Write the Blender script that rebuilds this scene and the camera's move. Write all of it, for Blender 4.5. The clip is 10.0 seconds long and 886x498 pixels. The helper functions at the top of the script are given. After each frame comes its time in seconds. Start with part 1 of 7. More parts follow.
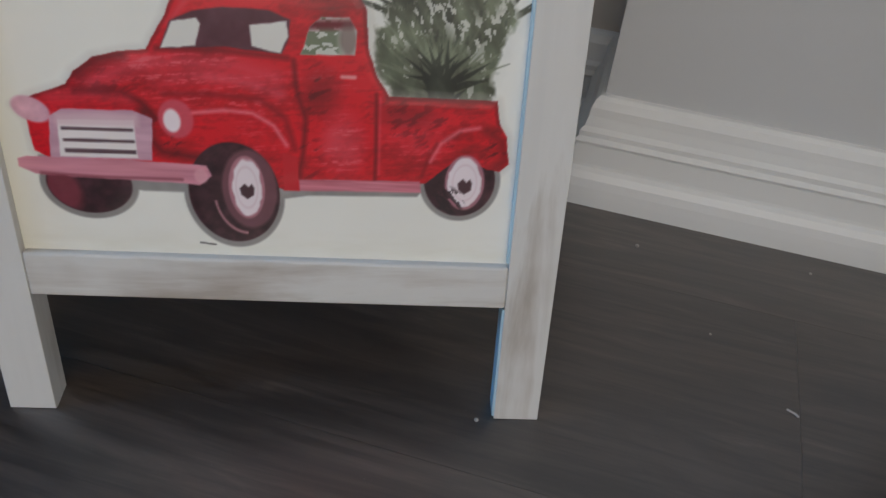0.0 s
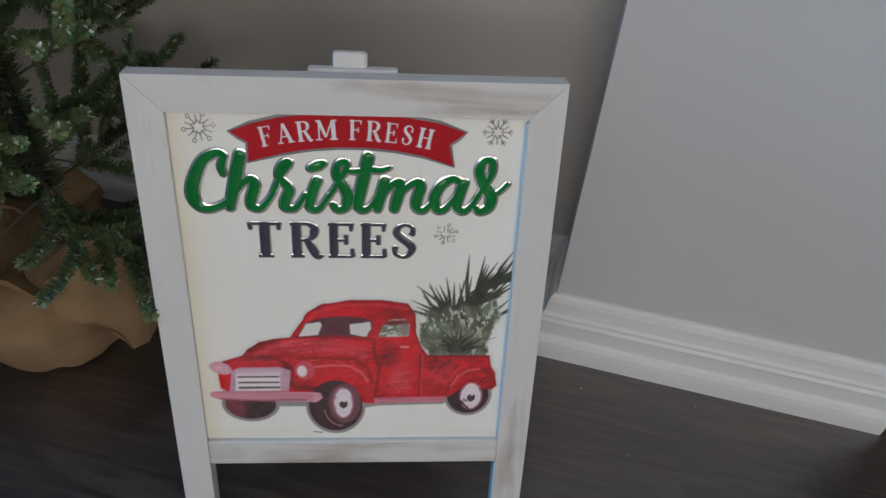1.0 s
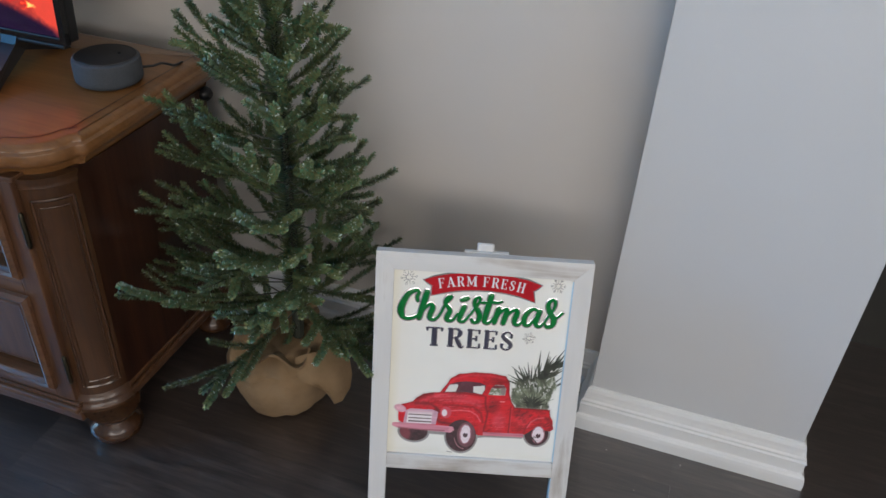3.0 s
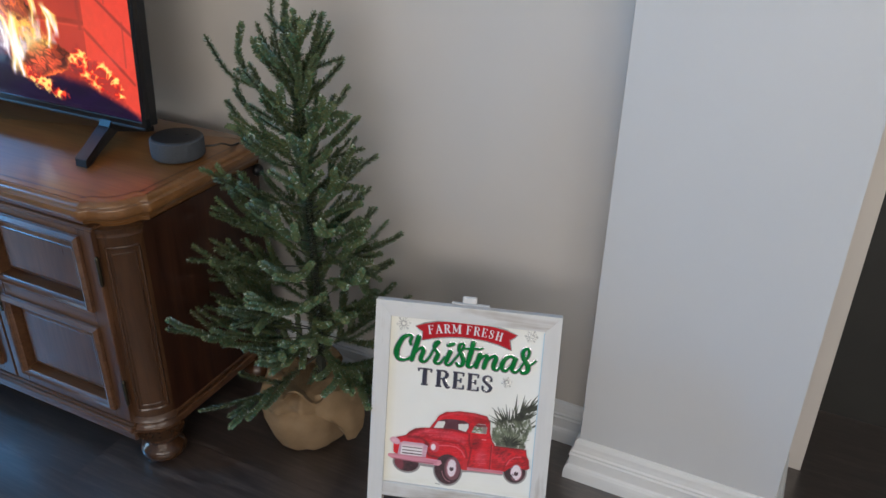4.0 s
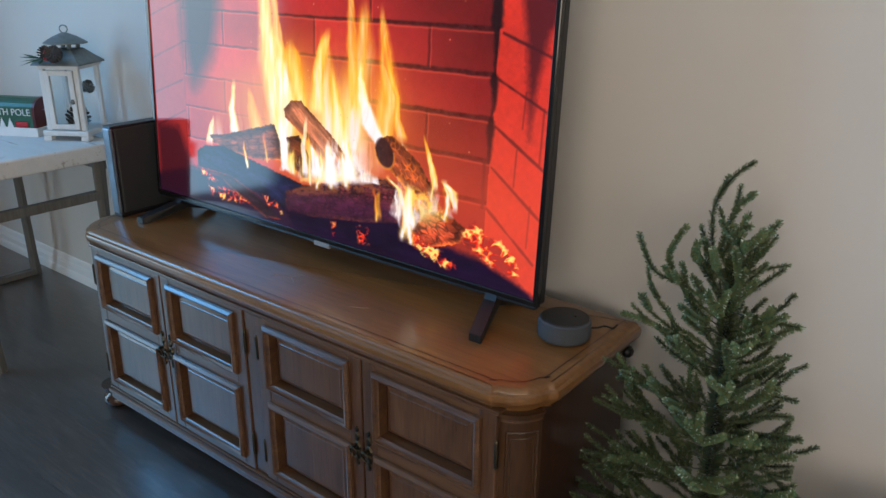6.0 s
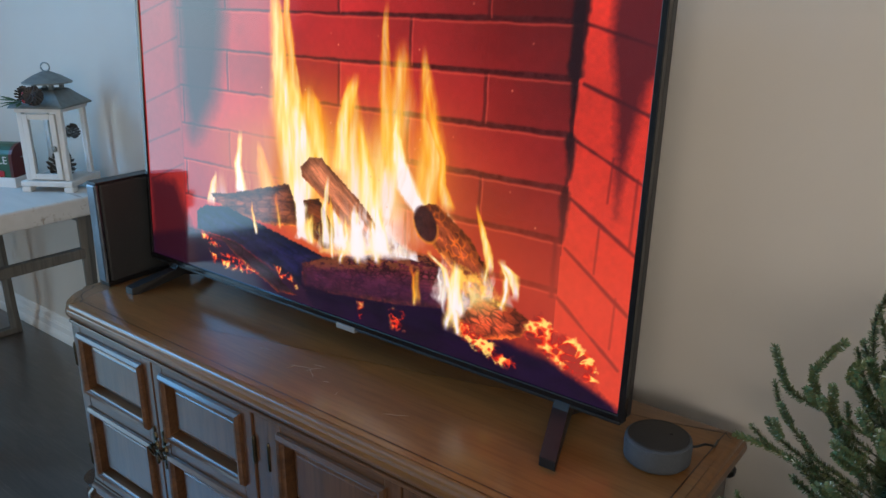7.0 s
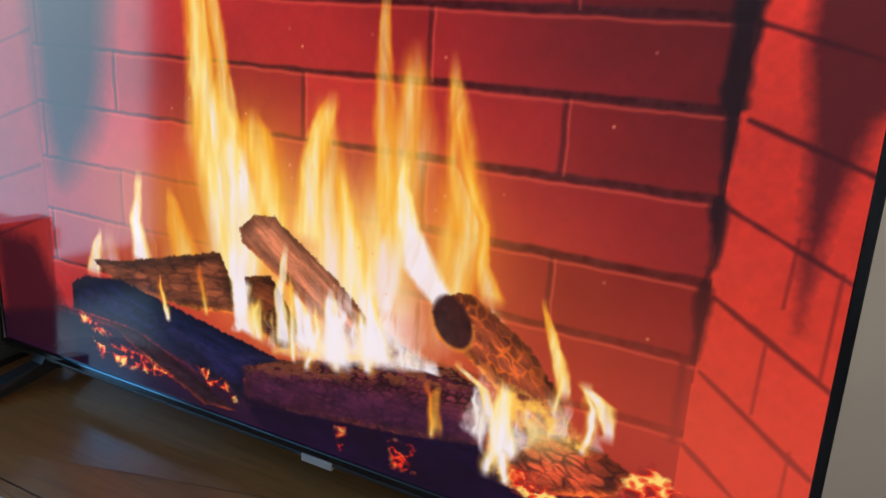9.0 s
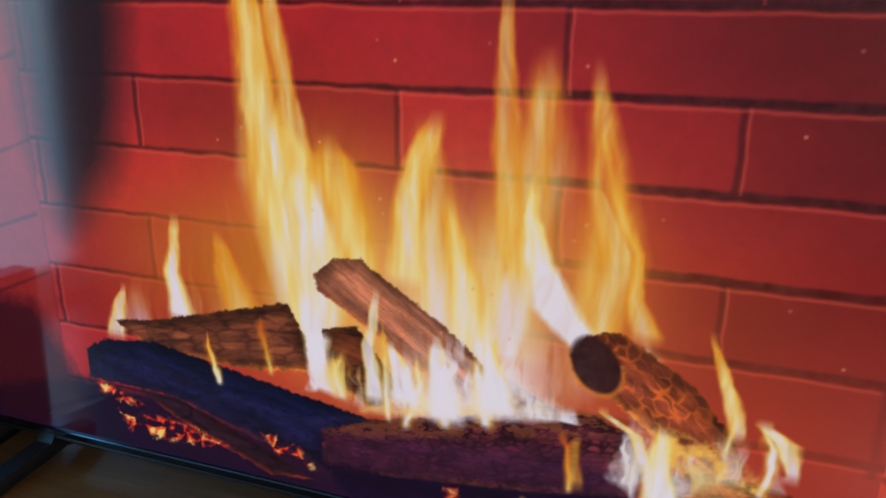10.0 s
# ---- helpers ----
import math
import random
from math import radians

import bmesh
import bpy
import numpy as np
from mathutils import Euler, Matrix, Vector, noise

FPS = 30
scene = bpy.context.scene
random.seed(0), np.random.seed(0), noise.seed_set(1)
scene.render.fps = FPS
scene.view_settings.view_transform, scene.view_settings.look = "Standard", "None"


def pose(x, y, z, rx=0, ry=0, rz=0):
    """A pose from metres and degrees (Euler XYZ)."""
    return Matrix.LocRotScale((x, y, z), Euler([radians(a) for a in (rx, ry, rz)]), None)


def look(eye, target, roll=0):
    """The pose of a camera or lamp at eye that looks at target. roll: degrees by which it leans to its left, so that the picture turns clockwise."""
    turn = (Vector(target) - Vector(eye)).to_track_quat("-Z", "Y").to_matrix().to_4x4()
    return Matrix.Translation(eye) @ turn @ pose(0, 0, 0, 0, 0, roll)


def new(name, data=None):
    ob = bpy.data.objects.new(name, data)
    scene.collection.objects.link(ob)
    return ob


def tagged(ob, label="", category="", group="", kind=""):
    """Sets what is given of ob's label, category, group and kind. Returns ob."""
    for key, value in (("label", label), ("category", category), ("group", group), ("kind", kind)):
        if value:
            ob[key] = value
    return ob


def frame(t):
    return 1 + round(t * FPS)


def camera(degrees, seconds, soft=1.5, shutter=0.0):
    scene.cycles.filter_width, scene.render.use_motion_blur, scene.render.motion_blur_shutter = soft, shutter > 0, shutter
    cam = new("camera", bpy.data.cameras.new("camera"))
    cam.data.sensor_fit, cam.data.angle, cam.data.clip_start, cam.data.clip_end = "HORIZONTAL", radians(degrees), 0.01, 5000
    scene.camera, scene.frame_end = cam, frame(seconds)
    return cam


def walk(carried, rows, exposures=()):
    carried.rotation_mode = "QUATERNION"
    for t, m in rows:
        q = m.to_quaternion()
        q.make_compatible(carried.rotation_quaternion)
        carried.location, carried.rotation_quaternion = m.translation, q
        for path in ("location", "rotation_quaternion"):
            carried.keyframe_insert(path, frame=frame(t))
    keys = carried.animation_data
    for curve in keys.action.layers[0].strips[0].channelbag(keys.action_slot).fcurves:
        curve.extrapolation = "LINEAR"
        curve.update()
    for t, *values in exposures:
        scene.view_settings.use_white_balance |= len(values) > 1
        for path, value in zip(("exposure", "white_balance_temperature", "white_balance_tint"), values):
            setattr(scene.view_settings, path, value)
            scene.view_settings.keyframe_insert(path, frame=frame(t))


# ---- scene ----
cam = camera(58.6, 10.0)
PATH = [
    (0, (0.161, 0.204, 0.406), (-0.160, 1.589, -1.001), 4.4),
    (0.5, (0.152, 0.162, 0.555), (-0.152, 1.539, -0.863), 4.2),
    (1, (0.14, 0.112, 0.726), (-0.127, 1.498, -0.691), 4.6),
    (1.5, (0.198, 0.017, 0.848), (-0.146, 1.398, -0.557), 4.5),
    (2, (0.201, -0.097, 0.956), (-0.23, 1.367, -0.336), 4.3),
    (2.5, (0.182, -0.259, 1.006), (-0.29, 1.257, -0.21), 3.0),
    (2.7, (0.172, -0.301, 1.044), (-0.292, 1.236, -0.149), 3.3),
    (3.8, (0.368, -0.415, 1.089), (-0.304, 1.193, 0.107), 2.0),
    (4, (0.417, -0.458, 1.119), (-0.346, 1.131, 0.174), 1.1),
    (4.5, (0.357, -0.539, 1.171), (-0.626, 0.972, 0.304), 0.6),
    (4.9, (0.259, -0.595, 1.205), (-0.868, 0.83, 0.369), -0.9),
    (5, (0.23, -0.596, 1.21), (-0.909, 0.829, 0.39), -0.3),
    (5.5, (0.106, -0.626, 1.219), (-1.065, 0.811, 0.468), -0.4),
    (6, (0.012, -0.608, 1.223), (-1.158, 0.862, 0.537), 0.3),
    (6.2, (-0.046, -0.563, 1.223), (-1.223, 0.913, 0.562), 0.3),
    (7.3, (-0.351, -0.395, 1.25), (-1.518, 1.101, 0.619), -0.1),
    (7.5, (-0.413, -0.379, 1.26), (-1.576, 1.117, 0.621), -0.5),
    (8, (-0.534, -0.351, 1.265), (-1.658, 1.165, 0.602), -0.8),
    (8.5, (-0.642, -0.221, 1.259), (-1.644, 1.369, 0.574), -0.0),
    (9, (-0.718, -0.14, 1.223), (-1.614, 1.518, 0.552), 1.3),
    (9.5, (-0.841, -0.1, 1.226), (-1.644, 1.591, 0.522), 0.9),
    (10, (-0.991, -0.116, 1.241), (-1.651, 1.628, 0.516), -1.1),
]
walk(cam, [(t, look(eye, target, roll)) for t, eye, target, roll in PATH],
     exposures=[(0, -0.42, 6850, 10), (0.5, -0.38, 6650, 10), (1.0, -0.42, 6650, 10), (1.5, -0.04, 6520, 10), (2.5, 0.02, 6550, 10), (4.0, 0.02, 6580, 10), (4.5, -0.14, 6620, 10), (5.5, -0.1, 6850, 10), (6.0, -0.08, 7150, 10), (7.5, -0.3, 7280, 10), (9.0, -0.4, 7050, 10), (9.5, -0.42, 6900, 10), (10, -0.76, 6600, 10)])

# ---- world and light ----
world = bpy.data.worlds.new("sky")
scene.world = world
world.use_nodes = True
wn = world.node_tree.nodes
sky = wn.new("ShaderNodeTexSky")
sky.sky_type, sky.sun_disc, sky.sun_elevation, sky.sun_rotation = "NISHITA", False, radians(35), radians(200)
wn["Background"].inputs["Strength"].default_value = 0.12
world.node_tree.links.new(sky.outputs[0], wn["Background"].inputs["Color"])

ROOM = dict(x0=-3.75, x1=2.6, y0=-3.4, y1=0.80, z1=2.9)


def window_light(name, place, target, w, h, power, color):
    data = bpy.data.lights.new(name, "AREA")
    data.shape, data.size, data.size_y, data.energy, data.color = "RECTANGLE", w, h, power, color
    ob = new(name, data)
    ob.matrix_world = look(place, target)
    return ob


window_light("window_light_west", (-3.89, -0.90, 0.78), (0, -0.90, 0.78), 1.1, 1.40, 26, (0.33, 0.66, 1.0))
window_light("window_light_west_sky", (-3.89, -0.90, 2.12), (0, -0.90, 2.12), 1.1, 1.24, 76, (0.07, 0.43, 1.0))
window_light("window_light_south", (1.1, -3.54, 1.55), (1.1, 0, 5.0), 2.6, 1.7, 92, (1.0, 0.92, 0.84))
window_light("window_light_east", (2.74, -1.9, 1.50), (0, -1.9, 3.8), 1.6, 1.5, 48, (1.0, 0.93, 0.84))

# ---- material helpers ----


def srgb(r, g, b):
    return tuple((c / 255 / 12.92 if c / 255 <= 0.04045 else ((c / 255 + 0.055) / 1.055) ** 2.4) for c in (r, g, b)) + (1.0,)


class Nodes:
    """A small builder for node materials."""

    def __init__(self, name):
        self.m = bpy.data.materials.new(name)
        self.m.use_nodes = True
        self.t = self.m.node_tree
        self.b = self.t.nodes["Principled BSDF"]

    def add(self, kind, **values):
        n = self.t.nodes.new(kind)
        for k, v in values.items():
            n.inputs[k].default_value = v
        return n

    def link(self, a, b):
        self.t.links.new(a, b)

    def coords(self, scale=(1, 1, 1), which="Object"):
        tc, mp = self.add("ShaderNodeTexCoord"), self.add("ShaderNodeMapping")
        mp.inputs["Scale"].default_value = scale
        self.link(tc.outputs[which], mp.inputs["Vector"])
        return mp.outputs[0]

    def noise(self, vec, scale, detail=4, rough=0.55, distort=0.0):
        n = self.add("ShaderNodeTexNoise", Scale=scale, Detail=detail, Roughness=rough, Distortion=distort)
        if vec is not None:
            self.link(vec, n.inputs["Vector"])
        return n.outputs["Fac"]

    def ramp(self, fac, stops):
        r = self.add("ShaderNodeValToRGB")
        e = r.color_ramp.elements
        while len(e) < len(stops):
            e.new(0.5)
        for el, (p, c) in zip(e, stops):
            el.position, el.color = p, (c if len(c) == 4 else (*c, 1))
        self.link(fac, r.inputs[0])
        return r.outputs[0]

    def mix(self, fac, a, b, mode="MIX"):
        n = self.add("ShaderNodeMix")
        n.data_type, n.blend_type = "RGBA", mode
        for sock, v in ((n.inputs[0], fac), (n.inputs[6], a), (n.inputs[7], b)):
            if hasattr(v, "is_linked"):
                self.link(v, sock)
            else:
                sock.default_value = v
        return n.outputs[2]

    def math(self, op, a, b):
        n = self.add("ShaderNodeMath")
        n.operation = op
        for sock, v in zip(n.inputs, (a, b)):
            if hasattr(v, "is_linked"):
                self.link(v, sock)
            else:
                sock.default_value = v
        return n.outputs[0]

    def bump(self, height, strength, distance=0.002):
        n = self.add("ShaderNodeBump", Strength=strength, Distance=distance)
        self.link(height, n.inputs["Height"])
        self.link(n.outputs[0], self.b.inputs["Normal"])

    def set(self, **values):
        for k, v in values.items():
            sock = self.b.inputs[k.replace("_", " ")]
            if hasattr(v, "is_linked"):
                self.link(v, sock)
            else:
                sock.default_value = v
        return self.m


def paint_mat(name, color, rough=0.5, spread=0.06, bump=0.15, scale=9, grain=220):
    n = Nodes(name)
    v = n.coords()
    a = n.noise(v, scale, 5)
    lo = tuple(c * (1 - spread) for c in color[:3])
    hi = tuple(min(1, c * (1 + spread)) for c in color[:3])
    n.bump(n.noise(v, grain, 3), bump, 0.001)
    return n.set(Base_Color=n.ramp(a, [(0.3, lo), (0.7, hi)]), Roughness=rough)


def wood_mat(name, dark, mid, light, axis=0, rough=(0.25, 0.42), scale=1.0, bump=0.12):
    """Stained wood with grain along one axis of the thing."""
    n = Nodes(name)
    s = [15, 15, 15]
    s[axis] = 1.6
    v = n.coords(tuple(x * scale for x in s))
    g = n.noise(v, 1.6, 6, 0.6, 0.8)
    s2 = [160, 160, 160]
    s2[axis] = 9
    v2 = n.coords(tuple(x * scale for x in s2))
    pores = n.noise(v2, 1.0, 3)
    big = n.noise(n.coords((3, 3, 3)), 1.4, 3)
    col = n.ramp(g, [(0.1, dark), (0.5, mid), (0.95, light)])
    col = n.mix(n.ramp(pores, [(0.3, (0.45, 0.45, 0.45)), (0.55, (0, 0, 0))]), col, tuple(c * 0.7 for c in dark[:3]) + (1,))
    col = n.mix(n.math("MULTIPLY", big, 0.3), col, dark)
    n.bump(pores, bump, 0.0006)
    r = n.add("ShaderNodeMapRange")
    r.inputs["To Min"].default_value, r.inputs["To Max"].default_value = rough
    n.link(g, r.inputs["Value"])
    return n.set(Base_Color=col, Roughness=r.outputs[0], Coat_Weight=0.5, Coat_Roughness=0.14, Specular_IOR_Level=0.3)


def metal_mat(name, color, rough=0.35, metallic=1.0):
    n = Nodes(name)
    a = n.noise(n.coords(), 60, 4)
    return n.set(Base_Color=n.mix(a, color, tuple(c * 0.5 for c in color[:3]) + (1,)), Roughness=rough, Metallic=metallic)


M_WALL = paint_mat("wall_paint", (0.56, 0.518, 0.472), 0.65, 0.02, 0.08, 3, 300)
M_PIER = paint_mat("pier_paint", (0.56, 0.565, 0.57), 0.6, 0.02, 0.08, 3, 300)
M_TRIM = paint_mat("trim_paint", (0.74, 0.74, 0.73), 0.35, 0.02, 0.05, 8)
M_CEIL = paint_mat("ceiling_paint", (0.8, 0.8, 0.79), 0.8, 0.02, 0.1)
M_WOOD_X = wood_mat("walnut_x", (0.036, 0.015, 0.008, 1), (0.115, 0.052, 0.025, 1), (0.22, 0.108, 0.052, 1), 0)
M_WOOD_Z = wood_mat("walnut_z", (0.034, 0.014, 0.008, 1), (0.110, 0.050, 0.025, 1), (0.22, 0.108, 0.054, 1), 2)
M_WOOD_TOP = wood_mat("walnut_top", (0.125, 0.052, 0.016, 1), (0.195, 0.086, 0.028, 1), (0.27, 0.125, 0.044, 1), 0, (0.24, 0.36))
# dark stain with shade mixed into the colour, for ends and recesses
M_WOOD_STAIN_SHADE = wood_mat("walnut_stain_shade", (0.014, 0.005, 0.003, 1), (0.044, 0.016, 0.009, 1), (0.078, 0.031, 0.014, 1), 2)
M_BRASS = metal_mat("antique_brass", (0.09, 0.075, 0.05, 1), 0.4)
M_BLACK = paint_mat("black_plastic", (0.006, 0.006, 0.007), 0.42, 0.1, 0.05)
M_GLOSSBLACK = paint_mat("gloss_black", (0.006, 0.006, 0.007), 0.12, 0.1, 0.0)
M_GREYPLASTIC = paint_mat("grey_plastic", (0.22, 0.23, 0.24), 0.4, 0.05, 0.05)
M_NEARBLACK = paint_mat("near_black", (0.02, 0.019, 0.016), 0.5, 0.15, 0.1)


def plank_mat():
    n = Nodes("dark_vinyl_plank")
    info = n.add("ShaderNodeObjectInfo")
    tc = n.add("ShaderNodeTexCoord")
    off = n.add("ShaderNodeVectorMath")
    off.operation = "ADD"
    mul = n.math("MULTIPLY", info.outputs["Random"], 37.0)
    n.link(tc.outputs["Object"], off.inputs[0])
    n.link(mul, off.inputs[1])
    mp = n.add("ShaderNodeMapping")
    mp.inputs["Scale"].default_value = (4.5, 40, 40)
    n.link(off.outputs[0], mp.inputs["Vector"])
    g = n.noise(mp.outputs[0], 1.5, 7, 0.65, 1.2)
    mp2 = n.add("ShaderNodeMapping")
    mp2.inputs["Scale"].default_value = (10, 260, 260)
    n.link(off.outputs[0], mp2.inputs["Vector"])
    f = n.noise(mp2.outputs[0], 1.0, 3)
    col = n.ramp(g, [(0.25, (0.013, 0.0085, 0.0075)), (0.46, (0.040, 0.029, 0.0245)), (0.6, (0.068, 0.051, 0.043)), (0.78, (0.14, 0.11, 0.094))])
    col = n.mix(n.ramp(f, [(0.30, (0.75, 0.75, 0.75)), (0.52, (0, 0, 0))]), col, (0.014, 0.010, 0.009, 1))
    tone = n.ramp(info.outputs["Random"], [(0, (0.75, 0.75, 0.75)), (1, (1.3, 1.28, 1.25))])
    col = n.mix(1.0, col, tone, "MULTIPLY")
    dust = n.noise(tc.outputs["Object"], 340, 2, 0.4)
    col = n.mix(n.ramp(dust, [(0.77, (0, 0, 0)), (0.82, (0.5, 0.5, 0.5))]), col, (0.20, 0.19, 0.18, 1))
    n.bump(n.math("ADD", g, n.math("MULTIPLY", f, 0.6)), 0.25, 0.0008)
    r = n.add("ShaderNodeMapRange")
    r.inputs["To Min"].default_value, r.inputs["To Max"].default_value = 0.26, 0.44
    n.link(f, r.inputs["Value"])
    return n.set(Base_Color=col, Roughness=r.outputs[0], Specular_IOR_Level=1.0, Coat_Weight=0.8, Coat_Roughness=0.28, Coat_IOR=1.75)


M_PLANK = plank_mat()

# ---- mesh helpers ----


def part(name, bm, material, parent=None, label="", smooth=False, at=None):
    me = bpy.data.meshes.new(name)
    bmesh.ops.recalc_face_normals(bm, faces=bm.faces)
    bm.to_mesh(me)
    bm.free()
    for m in (material if isinstance(material, (list, tuple)) else [material]):
        me.materials.append(m)
    if smooth:
        me.polygons.foreach_set("use_smooth", [True] * len(me.polygons))
        try:
            me.set_sharp_from_angle(angle=radians(40))
        except AttributeError:
            pass
    ob = new(name, me)
    if parent is not None:
        ob.parent = parent
    if at is not None:
        ob.matrix_local = at
    if label:
        ob["label"] = label
    return ob


def thing(name, label, category, m=None, group="", kind=""):
    ob = new(name)
    ob.empty_display_size = 0.05
    if m is not None:
        ob.matrix_world = m
    return tagged(ob, label, category, group, kind)


def box(bm, x0, x1, y0, y1, z0, z1, bev=0.0, m=None):
    vs = [bm.verts.new((x, y, z)) for x in (x0, x1) for y in (y0, y1) for z in (z0, z1)]
    fs = [bm.faces.new([vs[i] for i in q]) for q in
          ((0, 1, 3, 2), (4, 6, 7, 5), (0, 4, 5, 1), (2, 3, 7, 6), (0, 2, 6, 4), (1, 5, 7, 3))]
    geom = vs
    if bev:
        es = list({e for f in fs for e in f.edges})
        r = bmesh.ops.bevel(bm, geom=es, offset=bev, segments=2, profile=0.5, affect="EDGES")
        geom = list({v for f in r["faces"] for v in f.verts} | {v for v in vs if v.is_valid})
    if m is not None:
        bmesh.ops.transform(bm, matrix=m, verts=[v for v in geom if v.is_valid])
    return bm


def boxed(*a, **k):
    return box(bmesh.new(), *a, **k)


def prism(bm, outline, z0, z1):
    lo = [bm.verts.new((x, y, z0)) for x, y in outline]
    hi = [bm.verts.new((x, y, z1)) for x, y in outline]
    n = len(outline)
    bm.faces.new(lo[::-1])
    bm.faces.new(hi)
    for i in range(n):
        bm.faces.new((lo[i], lo[(i + 1) % n], hi[(i + 1) % n], hi[i]))
    return bm


def lathe(bm, profile, segs=32, cx=0.0, cy=0.0, wob=None):
    """Turns (radius, height) pairs round the z axis, with the ends closed."""
    rings = []
    for r, z in profile:
        ring = []
        for i in range(segs):
            a = 2 * math.pi * i / segs
            k = 1 if wob is None else wob(a, z)
            ring.append(bm.verts.new((cx + r * k * math.cos(a), cy + r * k * math.sin(a), z)))
        rings.append(ring)
    for lo, hi in zip(rings, rings[1:]):
        for i in range(segs):
            j = (i + 1) % segs
            bm.faces.new((lo[i], lo[j], hi[j], hi[i]))
    bm.faces.new(rings[0][::-1])
    bm.faces.new(rings[-1])
    return bm


def tube(bm, pts, radii, segs=6, closed=False):
    pts = [Vector(p) for p in pts]
    if not isinstance(radii, (list, tuple)):
        radii = [radii] * len(pts)
    rings = []
    n = len(pts)
    for i, p in enumerate(pts):
        a = pts[(i - 1) % n] if (closed or i > 0) else p
        b = pts[(i + 1) % n] if (closed or i < n - 1) else p
        d = (b - a).normalized()
        u = d.orthogonal() if abs(d.z) > 0.95 else d.cross(Vector((0, 0, 1)))
        u.normalize()
        w = d.cross(u)
        rings.append([bm.verts.new(p + radii[i] * (math.cos(t) * u + math.sin(t) * w)) for t in
                      [2 * math.pi * k / segs for k in range(segs)]])
    pairs = list(zip(rings, rings[1:])) + ([(rings[-1], rings[0])] if closed else [])
    for lo, hi in pairs:
        for k in range(segs):
            j = (k + 1) % segs
            bm.faces.new((lo[k], lo[j], hi[j], hi[k]))
    if not closed:
        bm.faces.new(rings[0][::-1])
        bm.faces.new(rings[-1])
    return bm


def offset_outline(pts, d):
    """Moves a closed outline, drawn counter-clockwise, inwards by d."""
    out = []
    n = len(pts)
    for i in range(n):
        p, a, b = Vector(pts[i]), Vector(pts[i - 1]), Vector(pts[(i + 1) % n])
        t = ((p - a).normalized() + (b - p).normalized())
        t = t.normalized() if t.length > 1e-6 else (b - p).normalized()
        out.append((p.x - t.y * d, p.y + t.x * d))
    return out


def moulded_slab(bm, outline, profile):
    """A slab whose edge follows (inset, height) pairs from bottom to top."""
    rings = [[bm.verts.new((x, y, z)) for x, y in offset_outline(outline, d)] for d, z in profile]
    n = len(outline)
    for lo, hi in zip(rings, rings[1:]):
        for i in range(n):
            bm.faces.new((lo[i], lo[(i + 1) % n], hi[(i + 1) % n], hi[i]))
    bm.faces.new(rings[0][::-1])
    bm.faces.new(rings[-1])
    return bm


def frame_strip(bm, x0, x1, z0, z1, profile):
    """A mitred rectangular moulding in the xz plane; profile: (inset, y) pairs."""
    rings = []
    for d, y in profile:
        rings.append([bm.verts.new(p) for p in ((x0 + d, y, z0 + d), (x1 - d, y, z0 + d), (x1 - d, y, z1 - d), (x0 + d, y, z1 - d))])
    for a, b in zip(rings, rings[1:]):
        for i in range(4):
            bm.faces.new((a[i], a[(i + 1) % 4], b[(i + 1) % 4], b[i]))
    return rings


# ---- the room ----
R = ROOM
WALL_T = 0.12


def wall(name, label, boxes, material=M_WALL):
    bm = bmesh.new()
    for b in boxes:
        box(bm, *b)
    return tagged(part(name, bm, material), label, "wall", kind="structure")


PX0, PX1, PY = 0.156, 0.508, 0.708
wall("wall_north", "smooth beige painted wall behind the cabinet and tree", [(R["x0"] - WALL_T, PX0, R["y1"], R["y1"] + WALL_T, 0, R["z1"])])
wall("wall_pier", "pale grey painted wall pier that stands forward", [(PX0, PX1, PY, R["y1"] + WALL_T, 0, R["z1"])], M_PIER)
wall("wall_passage", "beige wall end beside the dark passage", [(PX1 - 0.05, 0.553, R["y1"] + WALL_T, 1.08, 0, R["z1"])])
# the passage is closed by a wall in one near-black base colour
wall("wall_passage_back", "near-black wall that closes the passage", [(0.45, R["x1"] + 0.4, 1.14, 1.26, 0, R["z1"])], M_NEARBLACK)
EX0, EX1 = R["x1"], R["x1"] + WALL_T
wall("wall_east", "plain beige wall with a window", [(EX0, EX1, R["y0"], -2.7, 0, R["z1"]), (EX0, EX1, -1.1, 1.14, 0, R["z1"]), (EX0, EX1, -2.7, -1.1, 0, 0.75), (EX0, EX1, -2.7, -1.1, 2.25, R["z1"])])
WX0, WX1 = R["x0"] - WALL_T, R["x0"]
WY0, WY1, WZ0, WZ1 = -1.45, -0.35, 0.08, 2.75
wall("wall_west", "beige wall with one tall window", [(WX0, WX1, R["y0"], WY0, 0, R["z1"]), (WX0, WX1, WY1, R["y1"], 0, R["z1"]), (WX0, WX1, WY0, WY1, 0, WZ0), (WX0, WX1, WY0, WY1, WZ1, R["z1"])])
SY0, SY1 = R["y0"] - WALL_T, R["y0"]
wall("wall_south", "beige wall with a wide window", [(WX0, -0.2, SY0, SY1, 0, R["z1"]), (2.4, EX1, SY0, SY1, 0, R["z1"]), (-0.2, 2.4, SY0, SY1, 0, 0.7), (-0.2, 2.4, SY0, SY1, 2.4, R["z1"])])
tagged(part("ceiling", boxed(R["x0"] - 0.2, R["x1"] + 0.4, R["y0"] - 0.2, 1.3, R["z1"], R["z1"] + 0.1), M_CEIL), "plain white ceiling", "ceiling", kind="structure")

